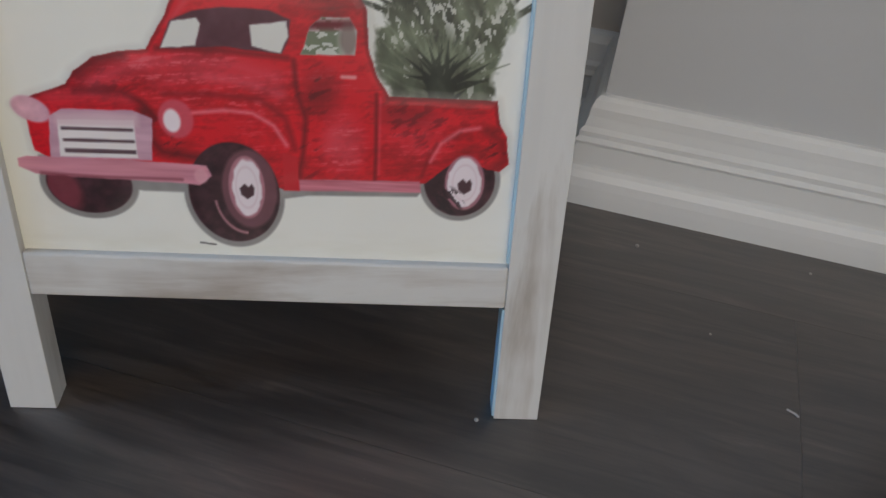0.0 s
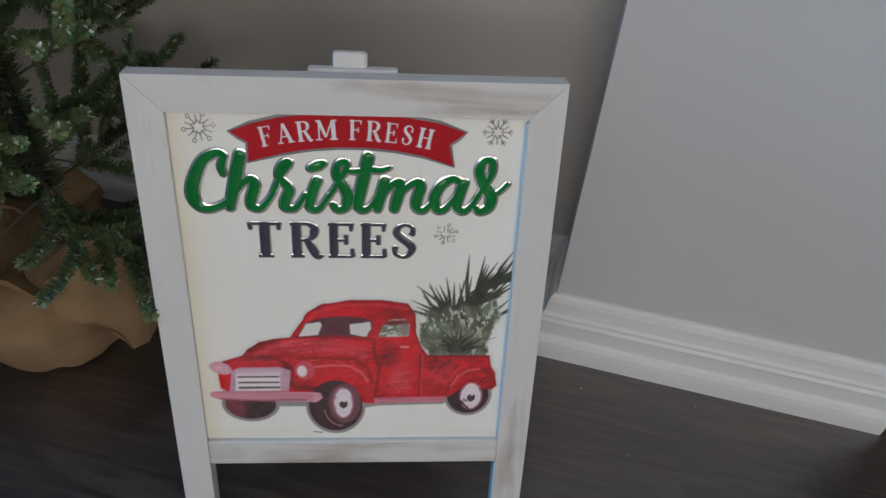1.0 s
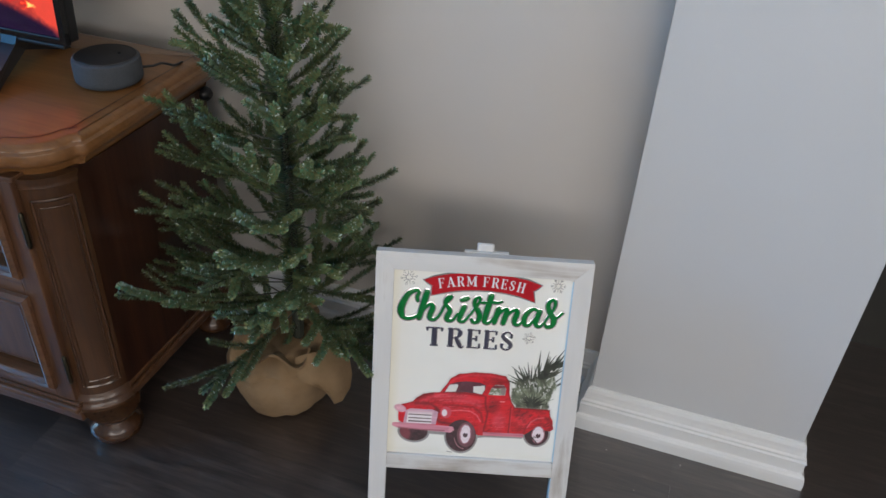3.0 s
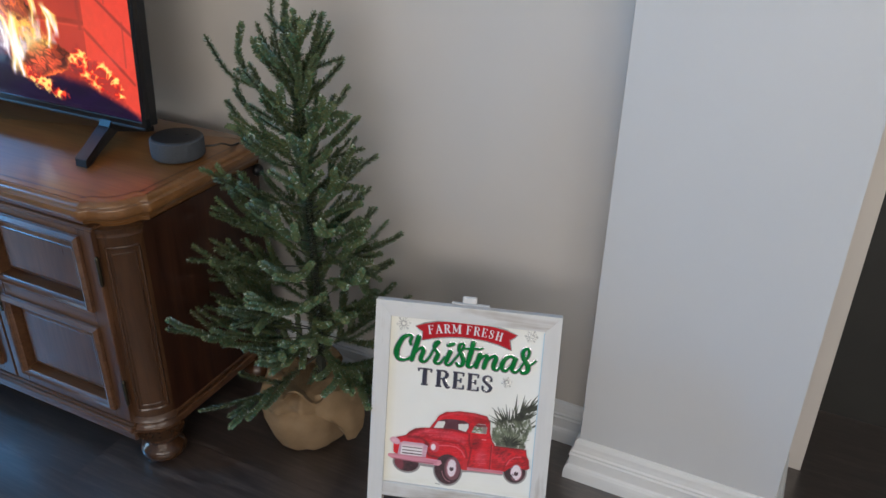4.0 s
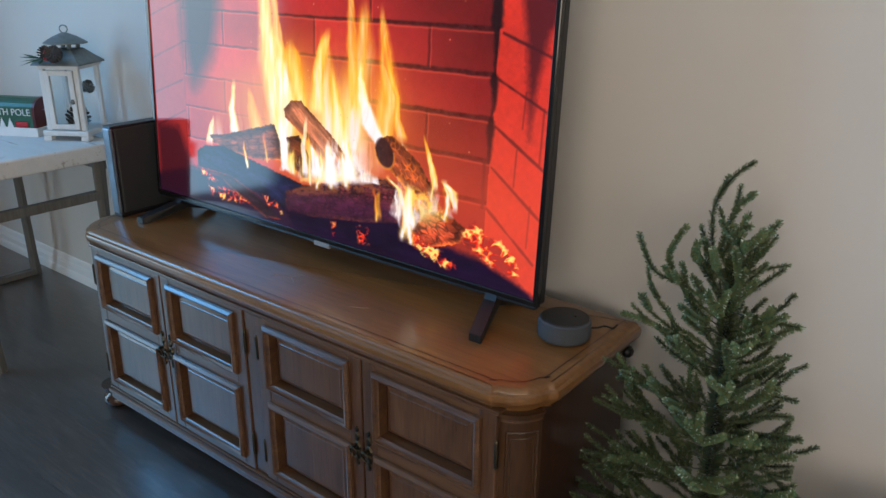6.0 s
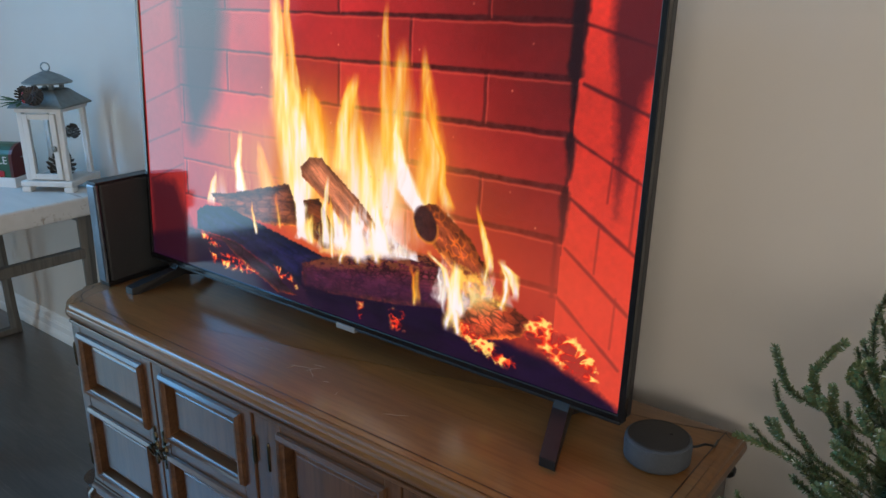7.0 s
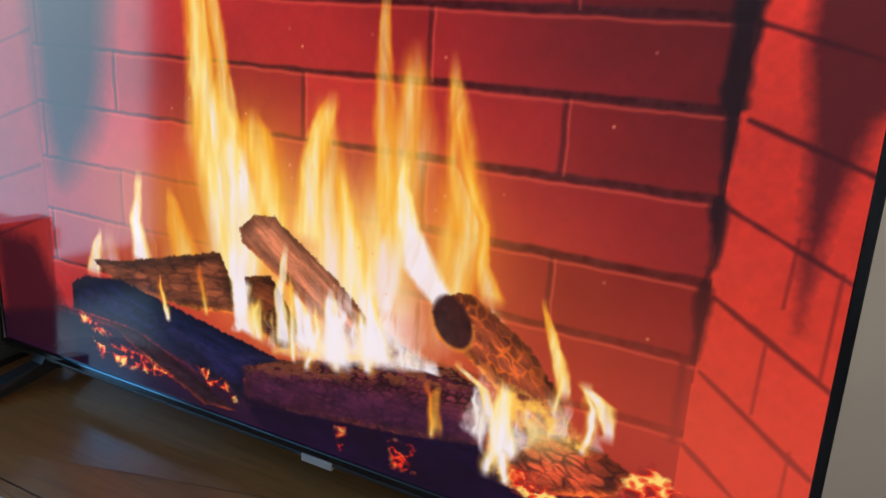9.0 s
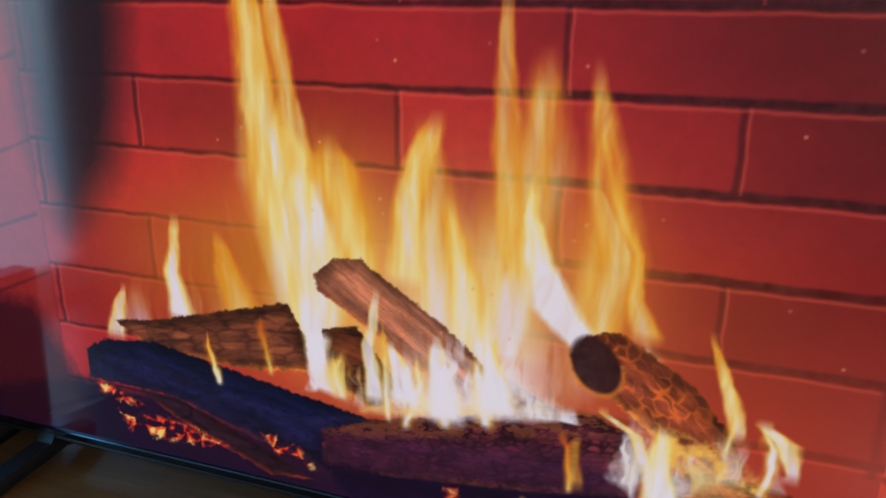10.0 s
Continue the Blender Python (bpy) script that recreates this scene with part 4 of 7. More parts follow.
    shade(soft(c.line([(-88, 88), (-66, 88), (-57, 83), (-52, 76)]) - 1.6, 3.5), (104, 10, 20), 0.85)
    shade(soft(c.line([(-100, 84), (-80, 86), (-64, 84)]) - 2.5, 6), (226, 74, 88), 0.45)
    shade(soft(c.line([(-33, 79), (-18, 81), (-4, 80), (6, 74), (12, 64)]) - 0.9, 2.2), (238, 130, 140), 0.85)
    shade(soft(c.line([(-46, 88), (-25, 89), (0, 87), (12, 78), (16, 62)]) - 1.3, 3), (122, 10, 22), 0.6)
    shade(soft(c.line([(-57, 78), (-56, 66), (-50, 58), (-28, 55)]) - 2.5, 5), (92, 8, 18), 0.8)
    shade(soft(c.line([(17, 107), (18, 92), (22, 78), (20, 60), (17, 45)]) - 1.0, 2.4), (110, 8, 20), 0.8)
    shade(soft(c.line([(56.5, 92), (56.5, 60), (56, 46)]) - 0.7, 1.8), (112, 8, 20), 0.85)
    shade(soft(c.line([(58.5, 90), (58, 50)]) - 0.6, 1.4), (230, 84, 96), 0.6)
    shade(soft(c.ellipse(40, 66, 9, 14), 10) * (0.35 + streak), (226, 92, 104), 0.65)
    shade(soft(c.ellipse(30, 92, 8, 10), 10), (112, 12, 22), 0.55)
    shade(soft(c.ellipse(76, 70, 14, 12), 12) * (0.3 + c.noise(3, 3, 3)), (222, 70, 82), 0.4)
    shade(soft(c.ellipse(72, 82, 14, 6), 6), (120, 14, 24), 0.45)
    shade(soft(c.line([(62, 90), (114, 90.5)]) - 0.8, 1.6), (128, 10, 20), 0.7)
    shade(soft(c.line([(84, 58), (89, 68), (98, 75), (108, 77)]) - 0.9, 2.0), (238, 120, 130), 0.85)
    shade(soft(c.line([(80, 50), (83, 60), (87, 68)]) - 0.6, 2.0), (122, 10, 20), 0.7)
    shade(soft(c.line([(112, 76), (120, 70), (122, 60), (117, 56)]) - 2.4, 4), (130, 10, 20), 0.7)
    shade(soft(c.line([(40, 100), (46, 100)]) - 1.0, 1.2), (240, 160, 160), 0.9)
    shade(soft(c.line([(-40, 122), (-30, 134), (-10, 141), (20, 142), (44, 138)]) - 1.2, 3), (226, 88, 96), 0.55)
    shade(soft(c.line([(-47, 110), (-20, 110.5), (14, 108)]) - 1.2, 2.5), (120, 8, 20), 0.75)
    # cab windows
    dark = np.array([92, 46, 58.0]) + ((c.noise(9, 9, 3) - 0.5) * 30)[..., None]
    c.lay(soft(c.poly([(-45.5, 109.8), (-39.5, 123), (-29, 128), (-14, 130.5), (6, 130), (16, 126), (15.5, 118), (11.5, 109.5), (-15, 112)], 0.4), 0.8), dark)
    c.lay(soft(c.poly([(-45, 110.2), (-38.5, 123), (-27, 125.2), (-25.4, 122.4), (-28.4, 112)], 0.5), 0.8), (226, 224, 218))
    c.lay(soft(c.poly([(-3, 122.7), (14.5, 125), (15, 118), (11, 109.8), (-2.3, 113)], 0.5), 0.8), (226, 224, 218))
    side = soft(c.poly([(25, 123), (30.5, 128), (43.5, 128), (47, 122), (46, 110.5), (20.5, 109.8)], 0.4), 0.8)
    c.lay(side, (205, 206, 196))
    c.lay(side * (c.noise(5, 3, 3) > 0.48) * soft(U - 39, 4), (120, 128, 104))
    c.lay(side * soft(c.line([(25, 124), (44, 125)]) - 2, 3), (112, 22, 34))
    c.lay(side * soft(c.ellipse(43, 118, 4, 8), 2) * 0.7, (120, 96, 92))
    # running board
    c.lay(soft(c.poly([(17, 45.5), (79, 47), (80, 40.5), (16, 39)], 0.4), 0.8), np.array([206, 118, 134.0]) + ((c.noise(30, 1.5, 3) - 0.5) * 60)[..., None])
    c.lay(soft(c.poly([(9.5, 60), (17, 58), (17.5, 39), (9.5, 39)]), 0.8), (206, 30, 44))
    # front wheel over the wing
    c.lay(soft(c.ellipse(-16, 36.5, 23.2, 28), 0.8), tyre)
    c.lay(soft(c.ellipse(-8, 39, 14, 22), 1.5) * 0.75, (132, 84, 94))
    c.lay(soft(np.abs(c.ellipse(-10, 36, 16, 22)) - 0.5, 1.2) * (U < -10) * (V < 32), (196, 140, 150))
    for cu, cv, ru, rv in ((-9.4, 40, 7.6, 15.8), (102.2, 47, 8.6, 13.8)):
        c.lay(soft(c.ellipse(cu, cv, ru + 1.6, rv + 1.6), 0.8) * 0.8, (196, 132, 146))
        c.lay(soft(c.ellipse(cu, cv, ru, rv) + (c.noise(5, 5, 2) - 0.5) * 2, 0.8), (240, 226, 232))
        c.lay(soft(c.poly([(cu - 3.6, cv - 0.5), (cu - 1, cv + 2.2), (cu + 1, cv + 0.2), (cu + 2.6, cv + 2.2), (cu + 3.8, cv), (cu + 3.4, cv - 4), (cu, cv - 6.4), (cu - 3, cv - 4)]), 0.8), (74, 44, 52))
        c.lay(soft(np.abs(c.ellipse(cu, cv, ru * 0.72, rv * 0.72)) - 0.25, 0.8) * 0.4, (206, 170, 180))
    c.lay(soft(c.ellipse(94, 36, 8, 8), 3) * soft(c.ellipse(99.5, 48, 18, 20), 1) * (c.noise(2, 6, 3, 0.7) > 0.5) * 0.8, (40, 22, 28))
    # grille, lamps and bumper
    c.lay(soft(c.poly([(-103, 74.5), (-96, 78.5), (-62, 79), (-53, 75), (-55.5, 53), (-106, 52.5)], 0.5), 0.8), np.array([206, 160, 178.0]) + ((c.noise(20, 3, 3) - 0.5) * 36)[..., None])
    c.lay(soft(c.poly([(-99, 73), (-62, 74), (-62.5, 54), (-101, 53.5)], 0.3), 0.8), (238, 230, 230))
    c.lay(soft(c.poly([(-100, 76), (-60, 77), (-60, 70.5), (-100, 70)], 0.3), 3) * 0.7, (224, 192, 200))
    for vv in (68.6, 62.6, 57.0):
        c.lay(soft(np.abs(V - vv - (U + 80) * 0.01) - (1.1 if vv < 60 else 0.8) - 0.5 * (c.noise(8, 3, 2) - 0.5), 0.7) * soft(np.abs(U + 80.5) - 17.5, 1), (96, 70, 78))
    c.lay(soft(c.ellipse(-41.5, 75.5, 8.6, 10), 1.5) * 0.8, (214, 92, 108))
    c.lay(soft(c.ellipse(-43.5, 74.5, 4.2, 6), 1.2), (244, 228, 234))
    c.lay(soft(c.ellipse(-111, 77.5, 9.5, 6.2, -0.35), 1.2), np.array([222, 168, 184.0]) + ((c.noise(6, 6, 3) - 0.5) * 50)[..., None])
    c.lay(soft(c.poly([(-122.5, 51.5), (-118, 53), (-70, 53), (-29, 51.5), (-26.5, 46), (-33, 40.5), (-70, 42), (-115, 43.5), (-122.5, 47)], 0.4), 0.8), np.array([214, 140, 156.0]) + ((c.noise(40, 3, 3) - 0.5) * 44)[..., None])
    c.lay(soft(c.line([(-112, 44), (-80, 43), (-42, 43)]) - 0.7, 1.5) * 0.8, (128, 56, 70))
    c.lay(soft(c.ellipse(-32, 45.5, 3.6, 4), 1.2) * 0.6, (232, 172, 182))
    # stamped relief of the truck
    art = np.minimum(sd, wheels)
    c.H = 0.5 * np.clip(0.5 - art / 8.0, 0, 1) + 0.25 * np.clip(-art / 14, 0, 1) + 0.10 * (c.noise(40, 40, 2) - 0.5)
    scuff = soft(c.line([(-36, 7), (-28, 6)]) - 0.4, 0.6)
    c.lay(scuff, (70, 66, 62))
    return c


def painted_metal_mat():
    n = Nodes("printed_enamel")
    a = n.add("ShaderNodeAttribute")
    a.attribute_name = "paint"
    v = n.coords()
    n.bump(n.noise(v, 45, 3), 0.10, 0.002)
    return n.set(Base_Color=a.outputs["Color"], Roughness=0.3, Coat_Weight=0.2, Coat_Roughness=0.12)


M_SIGNPRINT = painted_metal_mat()
M_SIGNWOOD_Z = whitewash_mat("distressed_white_z", (0.70, 0.69, 0.67, 1), (0.34, 0.29, 0.24, 1), (0.54, 0.76), 2)
M_SIGNWOOD_X = whitewash_mat("distressed_white_x", (0.70, 0.69, 0.67, 1), (0.34, 0.28, 0.23, 1), (0.50, 0.72), 0)
M_SILVER = metal_mat("silver_edge", (0.72, 0.73, 0.75, 1), 0.18)
M_GREEN = paint_mat("enamel_green", (0.0, 0.17, 0.03), 0.12, 0.12, 0.02, 40)
M_RIBBON = paint_mat("enamel_red", (0.48, 0.012, 0.02), 0.14, 0.1, 0.02, 40)
M_SLATE = paint_mat("enamel_slate", (0.055, 0.052, 0.075), 0.13, 0.12, 0.02, 40)
M_LETTERWHITE = paint_mat("enamel_white", (0.78, 0.76, 0.77), 0.3)
M_BLUESHEEN = paint_mat("pale_blue_sheen", (0.42, 0.60, 0.70), 0.3)


def smooth_path(pts, per=6):
    """Catmull-Rom through points given as (x, y, width)."""
    p = [np.array(q, float) for q in pts]
    p = [2 * p[0] - p[1]] + p + [2 * p[-1] - p[-2]]
    out = []
    for i in range(1, len(p) - 2):
        for k in range(per):
            t = k / per
            out.append(0.5 * (2 * p[i] + (p[i + 1] - p[i - 1]) * t + (2 * p[i - 1] - 5 * p[i] + 4 * p[i + 1] - p[i + 2]) * t * t + (3 * p[i] - p[i - 1] - 3 * p[i + 1] + p[i + 2]) * t ** 3))
    out.append(p[-2])
    return out


def stroke(bm, pts, h, grow=0.0, h0=0.0, per=6, straight=False):
    """A raised, round-ended brush stroke; millimetres, height h."""
    path = [np.array(q, float) for q in pts] if straight else smooth_path(pts, per)
    left, right = [], []
    n = len(path)
    for i, q in enumerate(path):
        d = path[min(i + 1, n - 1)][:2] - path[max(i - 1, 0)][:2]
        d = d / (np.hypot(*d) + 1e-9)
        w = max(q[2], 0.1) / 2 + grow
        left.append((q[0] - d[1] * w, q[1] + d[0] * w))
        right.append((q[0] + d[1] * w, q[1] - d[0] * w))
    rows = []
    for i in range(n):
        l, r, m = np.array(left[i]), np.array(right[i]), path[i][:2]
        row = []
        for f, z in ((1.0, h0), (1.0, h0 + (h - h0) * 0.55), (0.72, h), (0, h + 0.12)):
            row.append(bm.verts.new((*(m + (l - m) * f) / 1000, z / 1000)))
        for f, z in ((0.72, h), (1.0, h0 + (h - h0) * 0.55), (1.0, h0)):
            row.append(bm.verts.new((*(m + (r - m) * f) / 1000, z / 1000)))
        rows.append(row)
    for a, b in zip(rows, rows[1:]):
        for k in range(len(a) - 1):
            bm.faces.new((a[k], a[k + 1], b[k + 1], b[k]))
    if straight:
        for row in (rows[0], rows[-1]):
            bm.faces.new(row)
        return bm
    # round ends
    for i, sgn in ((0, -1), (n - 1, 1)):
        q = path[i]
        d = path[min(i + 1, n - 1)][:2] - path[max(i - 1, 0)][:2]
        a0 = math.atan2(d[1], d[0])
        w = max(q[2], 0.1) / 2 + grow
        prev = None
        top = bm.verts.new((*(q[:2] / 1000), (h + 0.12) / 1000))
        for k in range(7):
            a = a0 + sgn * 0 + (math.pi / 2 + sgn * -1 * (k / 6) * math.pi)
            e = np.array([math.cos(a), math.sin(a)])
            ring = [bm.verts.new((*(q[:2] + e * w * f) / 1000, z / 1000)) for f, z in ((1.0, h0), (1.0, h0 + (h - h0) * 0.55), (0.72, h))]
            if prev:
                bm.faces.new((prev[0], ring[0], ring[1], prev[1]))
                bm.faces.new((prev[1], ring[1], ring[2], prev[2]))
                bm.faces.new((prev[2], ring[2], top))
            prev = ring
    return bm


# serif capitals on a 10 x 10 body: straight and curved strokes (x, y, width)
SERIF = {
    "F": [[(2.6, 0, 2.6), (2.6, 10, 2.6)], [(0.8, 9.6, 0.9), (8.2, 9.6, 0.9)], [(8.2, 9.8, 1.2), (8.0, 7.8, 0.6)], [(2.6, 5.2, 0.9), (6.4, 5.2, 0.9)], [(6.4, 6.4, 0.8), (6.4, 4.0, 0.8)], [(0.6, 0.4, 0.9), (4.8, 0.4, 0.9)]],
    "A": [[(1.6, 0.3, 0.9), (4.6, 9.8, 1.0)], [(4.6, 9.8, 2.2), (7.8, 0.3, 2.6)], [(2.4, 3.4, 0.9), (6.4, 3.4, 0.9)], [(0.2, 0.4, 0.9), (3.2, 0.4, 0.9)], [(6.0, 0.4, 0.9), (9.8, 0.4, 0.9)]],
    "R": [[(2.4, 0, 2.6), (2.4, 10, 2.6)], [(0.6, 0.4, 0.9), (4.4, 0.4, 0.9)], [(0.6, 9.6, 0.9), (3.4, 9.6, 0.9)], [(2.6, 9.6, 0.9), (5.4, 9.6, 1.1), (7.2, 8.6, 2.0), (7.3, 7.2, 2.5), (6.6, 5.8, 1.6), (5.0, 5.1, 0.9), (2.8, 5.0, 0.8)], [(5.2, 5.0, 1.8), (6.6, 2.6, 2.5), (8.0, 0.4, 2.2), (9.4, 0.5, 0.7)]],
    "M": [[(1.8, 0.3, 0.9), (2.0, 9.7, 0.9)], [(2.0, 9.6, 2.2), (5.0, 1.6, 1.6)], [(5.0, 1.6, 0.9), (8.2, 9.7, 0.9)], [(8.6, 0.2, 2.5), (8.6, 9.8, 2.5)], [(0.4, 0.4, 0.9), (3.2, 0.4, 0.9)], [(6.8, 0.4, 0.9), (10.4, 0.4, 0.9)], [(0.6, 9.6, 0.9), (2.4, 9.6, 0.9)], [(8.4, 9.6, 0.9), (10.4, 9.6, 0.9)]],
    "E": [[(2.6, 0, 2.6), (2.6, 10, 2.6)], [(0.8, 9.6, 0.9), (8.0, 9.6, 0.9)], [(8.0, 9.8, 1.3), (7.9, 7.6, 0.6)], [(2.6, 5.1, 0.9), (6.2, 5.1, 0.9)], [(6.3, 6.5, 1.1), (6.3, 3.8, 1.1)], [(0.8, 0.4, 0.9), (8.2, 0.4, 0.9)], [(8.3, 0.2, 1.3), (8.2, 2.6, 0.6)]],
    "S": [[(7.3, 6.9, 1.2), (7.2, 8.6, 1.1), (5.2, 9.6, 1.0), (3.0, 9.0, 1.6), (2.2, 7.4, 2.4), (3.6, 5.9, 2.7), (5.8, 4.5, 2.8), (7.2, 2.8, 2.5), (6.2, 1.0, 1.6), (4.2, 0.3, 1.0), (2.0, 1.2, 1.1), (1.7, 3.0, 1.6)], [(6.9, 7.4, 1.8), (7.1, 7.0, 1.8)], [(2.0, 2.6, 1.9), (1.9, 3.0, 1.9)]],
    "H": [[(2.4, 0, 2.5), (2.4, 10, 2.5)], [(7.8, 0, 2.5), (7.8, 10, 2.5)], [(2.4, 5.2, 0.9), (7.8, 5.2, 0.9)], [(0.6, 0.4, 0.9), (4.2, 0.4, 0.9)], [(0.6, 9.6, 0.9), (4.2, 9.6, 0.9)], [(6.0, 0.4, 0.9), (9.6, 0.4, 0.9)], [(6.0, 9.6, 0.9), (9.6, 9.6, 0.9)]],
    "T": [[(5.0, 0, 3.0), (5.0, 10, 3.0)], [(0.9, 9.6, 0.9), (9.1, 9.6, 0.9)], [(0.9, 9.8, 1.3), (1.1, 7.8, 0.7)], [(9.1, 9.8, 1.3), (8.9, 7.8, 0.7)], [(2.8, 0.4, 0.9), (7.2, 0.4, 0.9)]],
}


def letter(bm, ch, x, y, w, h, turn, height, grow=0.0, h0=0.0):
    c, s = math.cos(turn), math.sin(turn)
    for k, st in enumerate(SERIF[ch]):
        pts = []
        for a, b, t in st:
            a, b = a / 10 * w, b / 10 * h
            pts.append((x + a * c - b * s, y + a * s + b * c, t / 10 * w * 0.84))
        stroke(bm, pts, height + 0.03 * k, grow, h0, 4, len(pts) == 2)


# the script word, stroke by stroke: (x, y, width)
SCRIPT = {
    "C": [[(-93, 256, 4), (-94, 262, 5), (-92, 270, 5), (-97, 272, 6), (-107, 266, 7.5), (-115, 250, 9), (-117, 238, 9), (-113, 229, 7), (-105, 227, 5.5), (-95, 231, 5), (-88, 237, 4.5)]],
    "h": [[(-80, 271, 8), (-84, 254, 8.5), (-88, 238, 8), (-90, 229, 7)], [(-88, 236, 3), (-80, 248, 4.5), (-73, 252, 6), (-71, 246, 7.5), (-74, 236, 7.5), (-74, 229.5, 6.5), (-68, 228, 5), (-62, 234, 4), (-57, 242, 3.5)]],
    "r": [[(-58, 241, 3.5), (-52, 254, 4), (-45, 264, 4.5), (-46, 266.5, 4.5), (-51, 263, 5), (-53, 255, 5), (-47, 247, 6), (-46, 242, 7), (-49, 234, 7.5), (-49, 229, 6.5), (-43, 228, 5), (-38, 233, 4), (-34, 240, 3.5)]],
    "i": [[(-25, 251, 7.5), (-29, 240, 7.5), (-31, 230, 6.5), (-26, 227.5, 5), (-21, 232, 4), (-16, 240, 3.5)], [(-29, 261.5, 6), (-24, 263.5, 7.5), (-20.5, 265, 6)]],
    "s": [[(-16, 239, 3.5), (-8, 252, 4), (-3, 262, 4.5), (-4, 267, 4.5), (-9, 265, 5), (-10.5, 257, 6), (-6, 248, 7.5), (-2, 239, 8), (-4, 230, 6.5), (-10, 227.5, 5), (-13.5, 232, 4.5)]],
    "t": [[(13, 271, 8), (10.5, 258, 8.5), (7.5, 244, 8), (5.5, 231, 7), (10, 227.5, 5), (16, 232, 4), (21, 241, 3.5)], [(-1, 259.5, 3.5), (6, 259.5, 4.5), (14, 261, 5), (22, 260.5, 4.5), (29, 263, 3)]],
    "m": [[(25.5, 252, 7.5), (22.5, 240, 7.5), (20, 229, 6.5)], [(22, 236, 3), (29, 247, 4.5), (36, 251.5, 6), (37, 246, 7.5), (34.5, 236, 7.5), (33, 229, 6.5)], [(35, 237, 3), (43, 248, 4.5), (50.5, 251.5, 6), (52, 246, 7.5), (49.5, 236, 7.5), (50, 229.5, 6), (55, 228, 5), (60, 233, 4), (64, 239, 3.5)]],
    "a": [[(82, 252, 5), (76, 254.5, 5.5), (68, 249, 7), (63, 238, 7.5), (65, 229, 6), (71, 229, 5), (78, 238, 4), (83, 248, 4)], [(84.5, 251, 7.5), (81.5, 240, 7.5), (80.5, 231, 6.5), (86, 227.5, 5), (92, 233, 4), (97, 242, 3.5)]],
    "z": [[(95, 239, 3.5), (102, 251, 4), (106, 261, 4.5), (105, 269.5, 5), (99, 269, 5.5), (96, 261, 6.5), (100, 250, 8), (106, 241, 8.5), (105, 231, 7), (98, 227.5, 5.5), (94.5, 231, 4)], [(106, 241, 3.5), (112, 244.5, 3.5), (118, 251, 3.5)]],
}


def easel_sign():
    t = thing("easel_sign", "distressed white wooden easel sign with a red pickup truck print", "sign", SIGN_M)
    tilt = pose(0, 0, 0.0, -SIGN_LEAN)
    up = tilt @ pose(0, 0, 0.1045)          # panel's lower edge

    def fr(name, bm, mat, label="", parent=t, smooth=False):
        return part(name, bm, mat, parent, label, smooth, at=up if parent is t else None)

    def mitred(pts):
        bm = bmesh.new()
        rings = [[bm.verts.new((x, y, z)) for x, z in pts] for y in (-0.002, 0.015)]
        bm.faces.new(rings[0])
        bm.faces.new(rings[1][::-1])
        for i in range(4):
            bm.faces.new((rings[0][i], rings[0][(i + 1) % 4], rings[1][(i + 1) % 4], rings[1][i]))
        bmesh.ops.bevel(bm, geom=list(bm.edges), offset=0.0003, segments=1, profile=0.5, affect="EDGES")
        return bm

    for s in (-1, 1):
        inner = s * 0.12905
        outer = s * 0.1555
        fr("stile", mitred([(inner, -0.1045), (outer, -0.1045), (outer, 0.3302), (inner, 0.3034)]), M_SIGNWOOD_Z, "distressed white upright")
    fr("top_rail", mitred([(-0.12903, 0.3035), (0.12903, 0.3035), (0.1555, 0.33035), (-0.1555, 0.33035)]), M_SIGNWOOD_X, "distressed white top rail")
    fr("bottom_rail", boxed(-0.1291, 0.1291, -0.0020, 0.015, -0.0262, 0.0, 0.0016), M_SIGNWOOD_X, "distressed white lower rail")
    # rear frame of the easel, hinged at the top
    back = tilt @ pose(0, 0.018, 0.430, 2 * SIGN_LEAN + 0.5)
    for s in (-1, 1):
        x0, x1 = sorted((s * 0.118, s * 0.140))
        part("rear_leg", boxed(x0, x1, 0.0, 0.012, -0.443, -0.012, 0.0015), M_SIGNWOOD_Z, t, at=back)
    part("rear_rail", boxed(-0.118, 0.118, 0.0, 0.012, -0.036, -0.012, 0.0015), M_SIGNWOOD_X, t, at=back)
    part("rear_rail", boxed(-0.118, 0.118, 0.0, 0.012, -0.33, -0.306, 0.0015), M_SIGNWOOD_X, t, at=back)
    # unseen board, added to block light and darken the floor behind the sign
    part("rear_light_blocker", boxed(-0.118, 0.118, 0.003, 0.006, -0.306, -0.036), M_SIGNWOOD_X, t, "unseen rear board added to block light", at=back)
    fr("hinge_plate", boxed(-0.030, 0.034, 0.0145, 0.024, 0.322, 0.3325, 0.001), M_SIGNWOOD_X)
    fr("top_tab", boxed(-0.0125, 0.0125, 0.018, 0.026, 0.302, 0.3435, 0.0025), M_SIGNWOOD_Z, "small white wooden tab")
    c = sign_paint()
    panel = c.object("printed_panel", lambda u, v, h: (u / 1000, 0.0030 - 0.0008 * h, v / 1000), M_SIGNPRINT, t, "cream enamel panel printed with a red pickup and a fir tree")
    panel.matrix_local = up
    part("panel_back", boxed(-0.131, 0.131, 0.0055, 0.008, -0.002, 0.306), M_SIGNWOOD_X, t, at=up)
    # thin pale blue strips paint the daylight reflected along the right inner edge
    fr("blue_sheen", boxed(0.1278, 0.1291, -0.0008, 0.003, 0.002, 0.300), M_BLUESHEEN, "pale blue strip painted as reflected daylight")
    fr("blue_sheen", boxed(0.1278, 0.1291, -0.0010, 0.013, -0.1030, -0.0275), M_BLUESHEEN, "pale blue strip painted as reflected daylight")
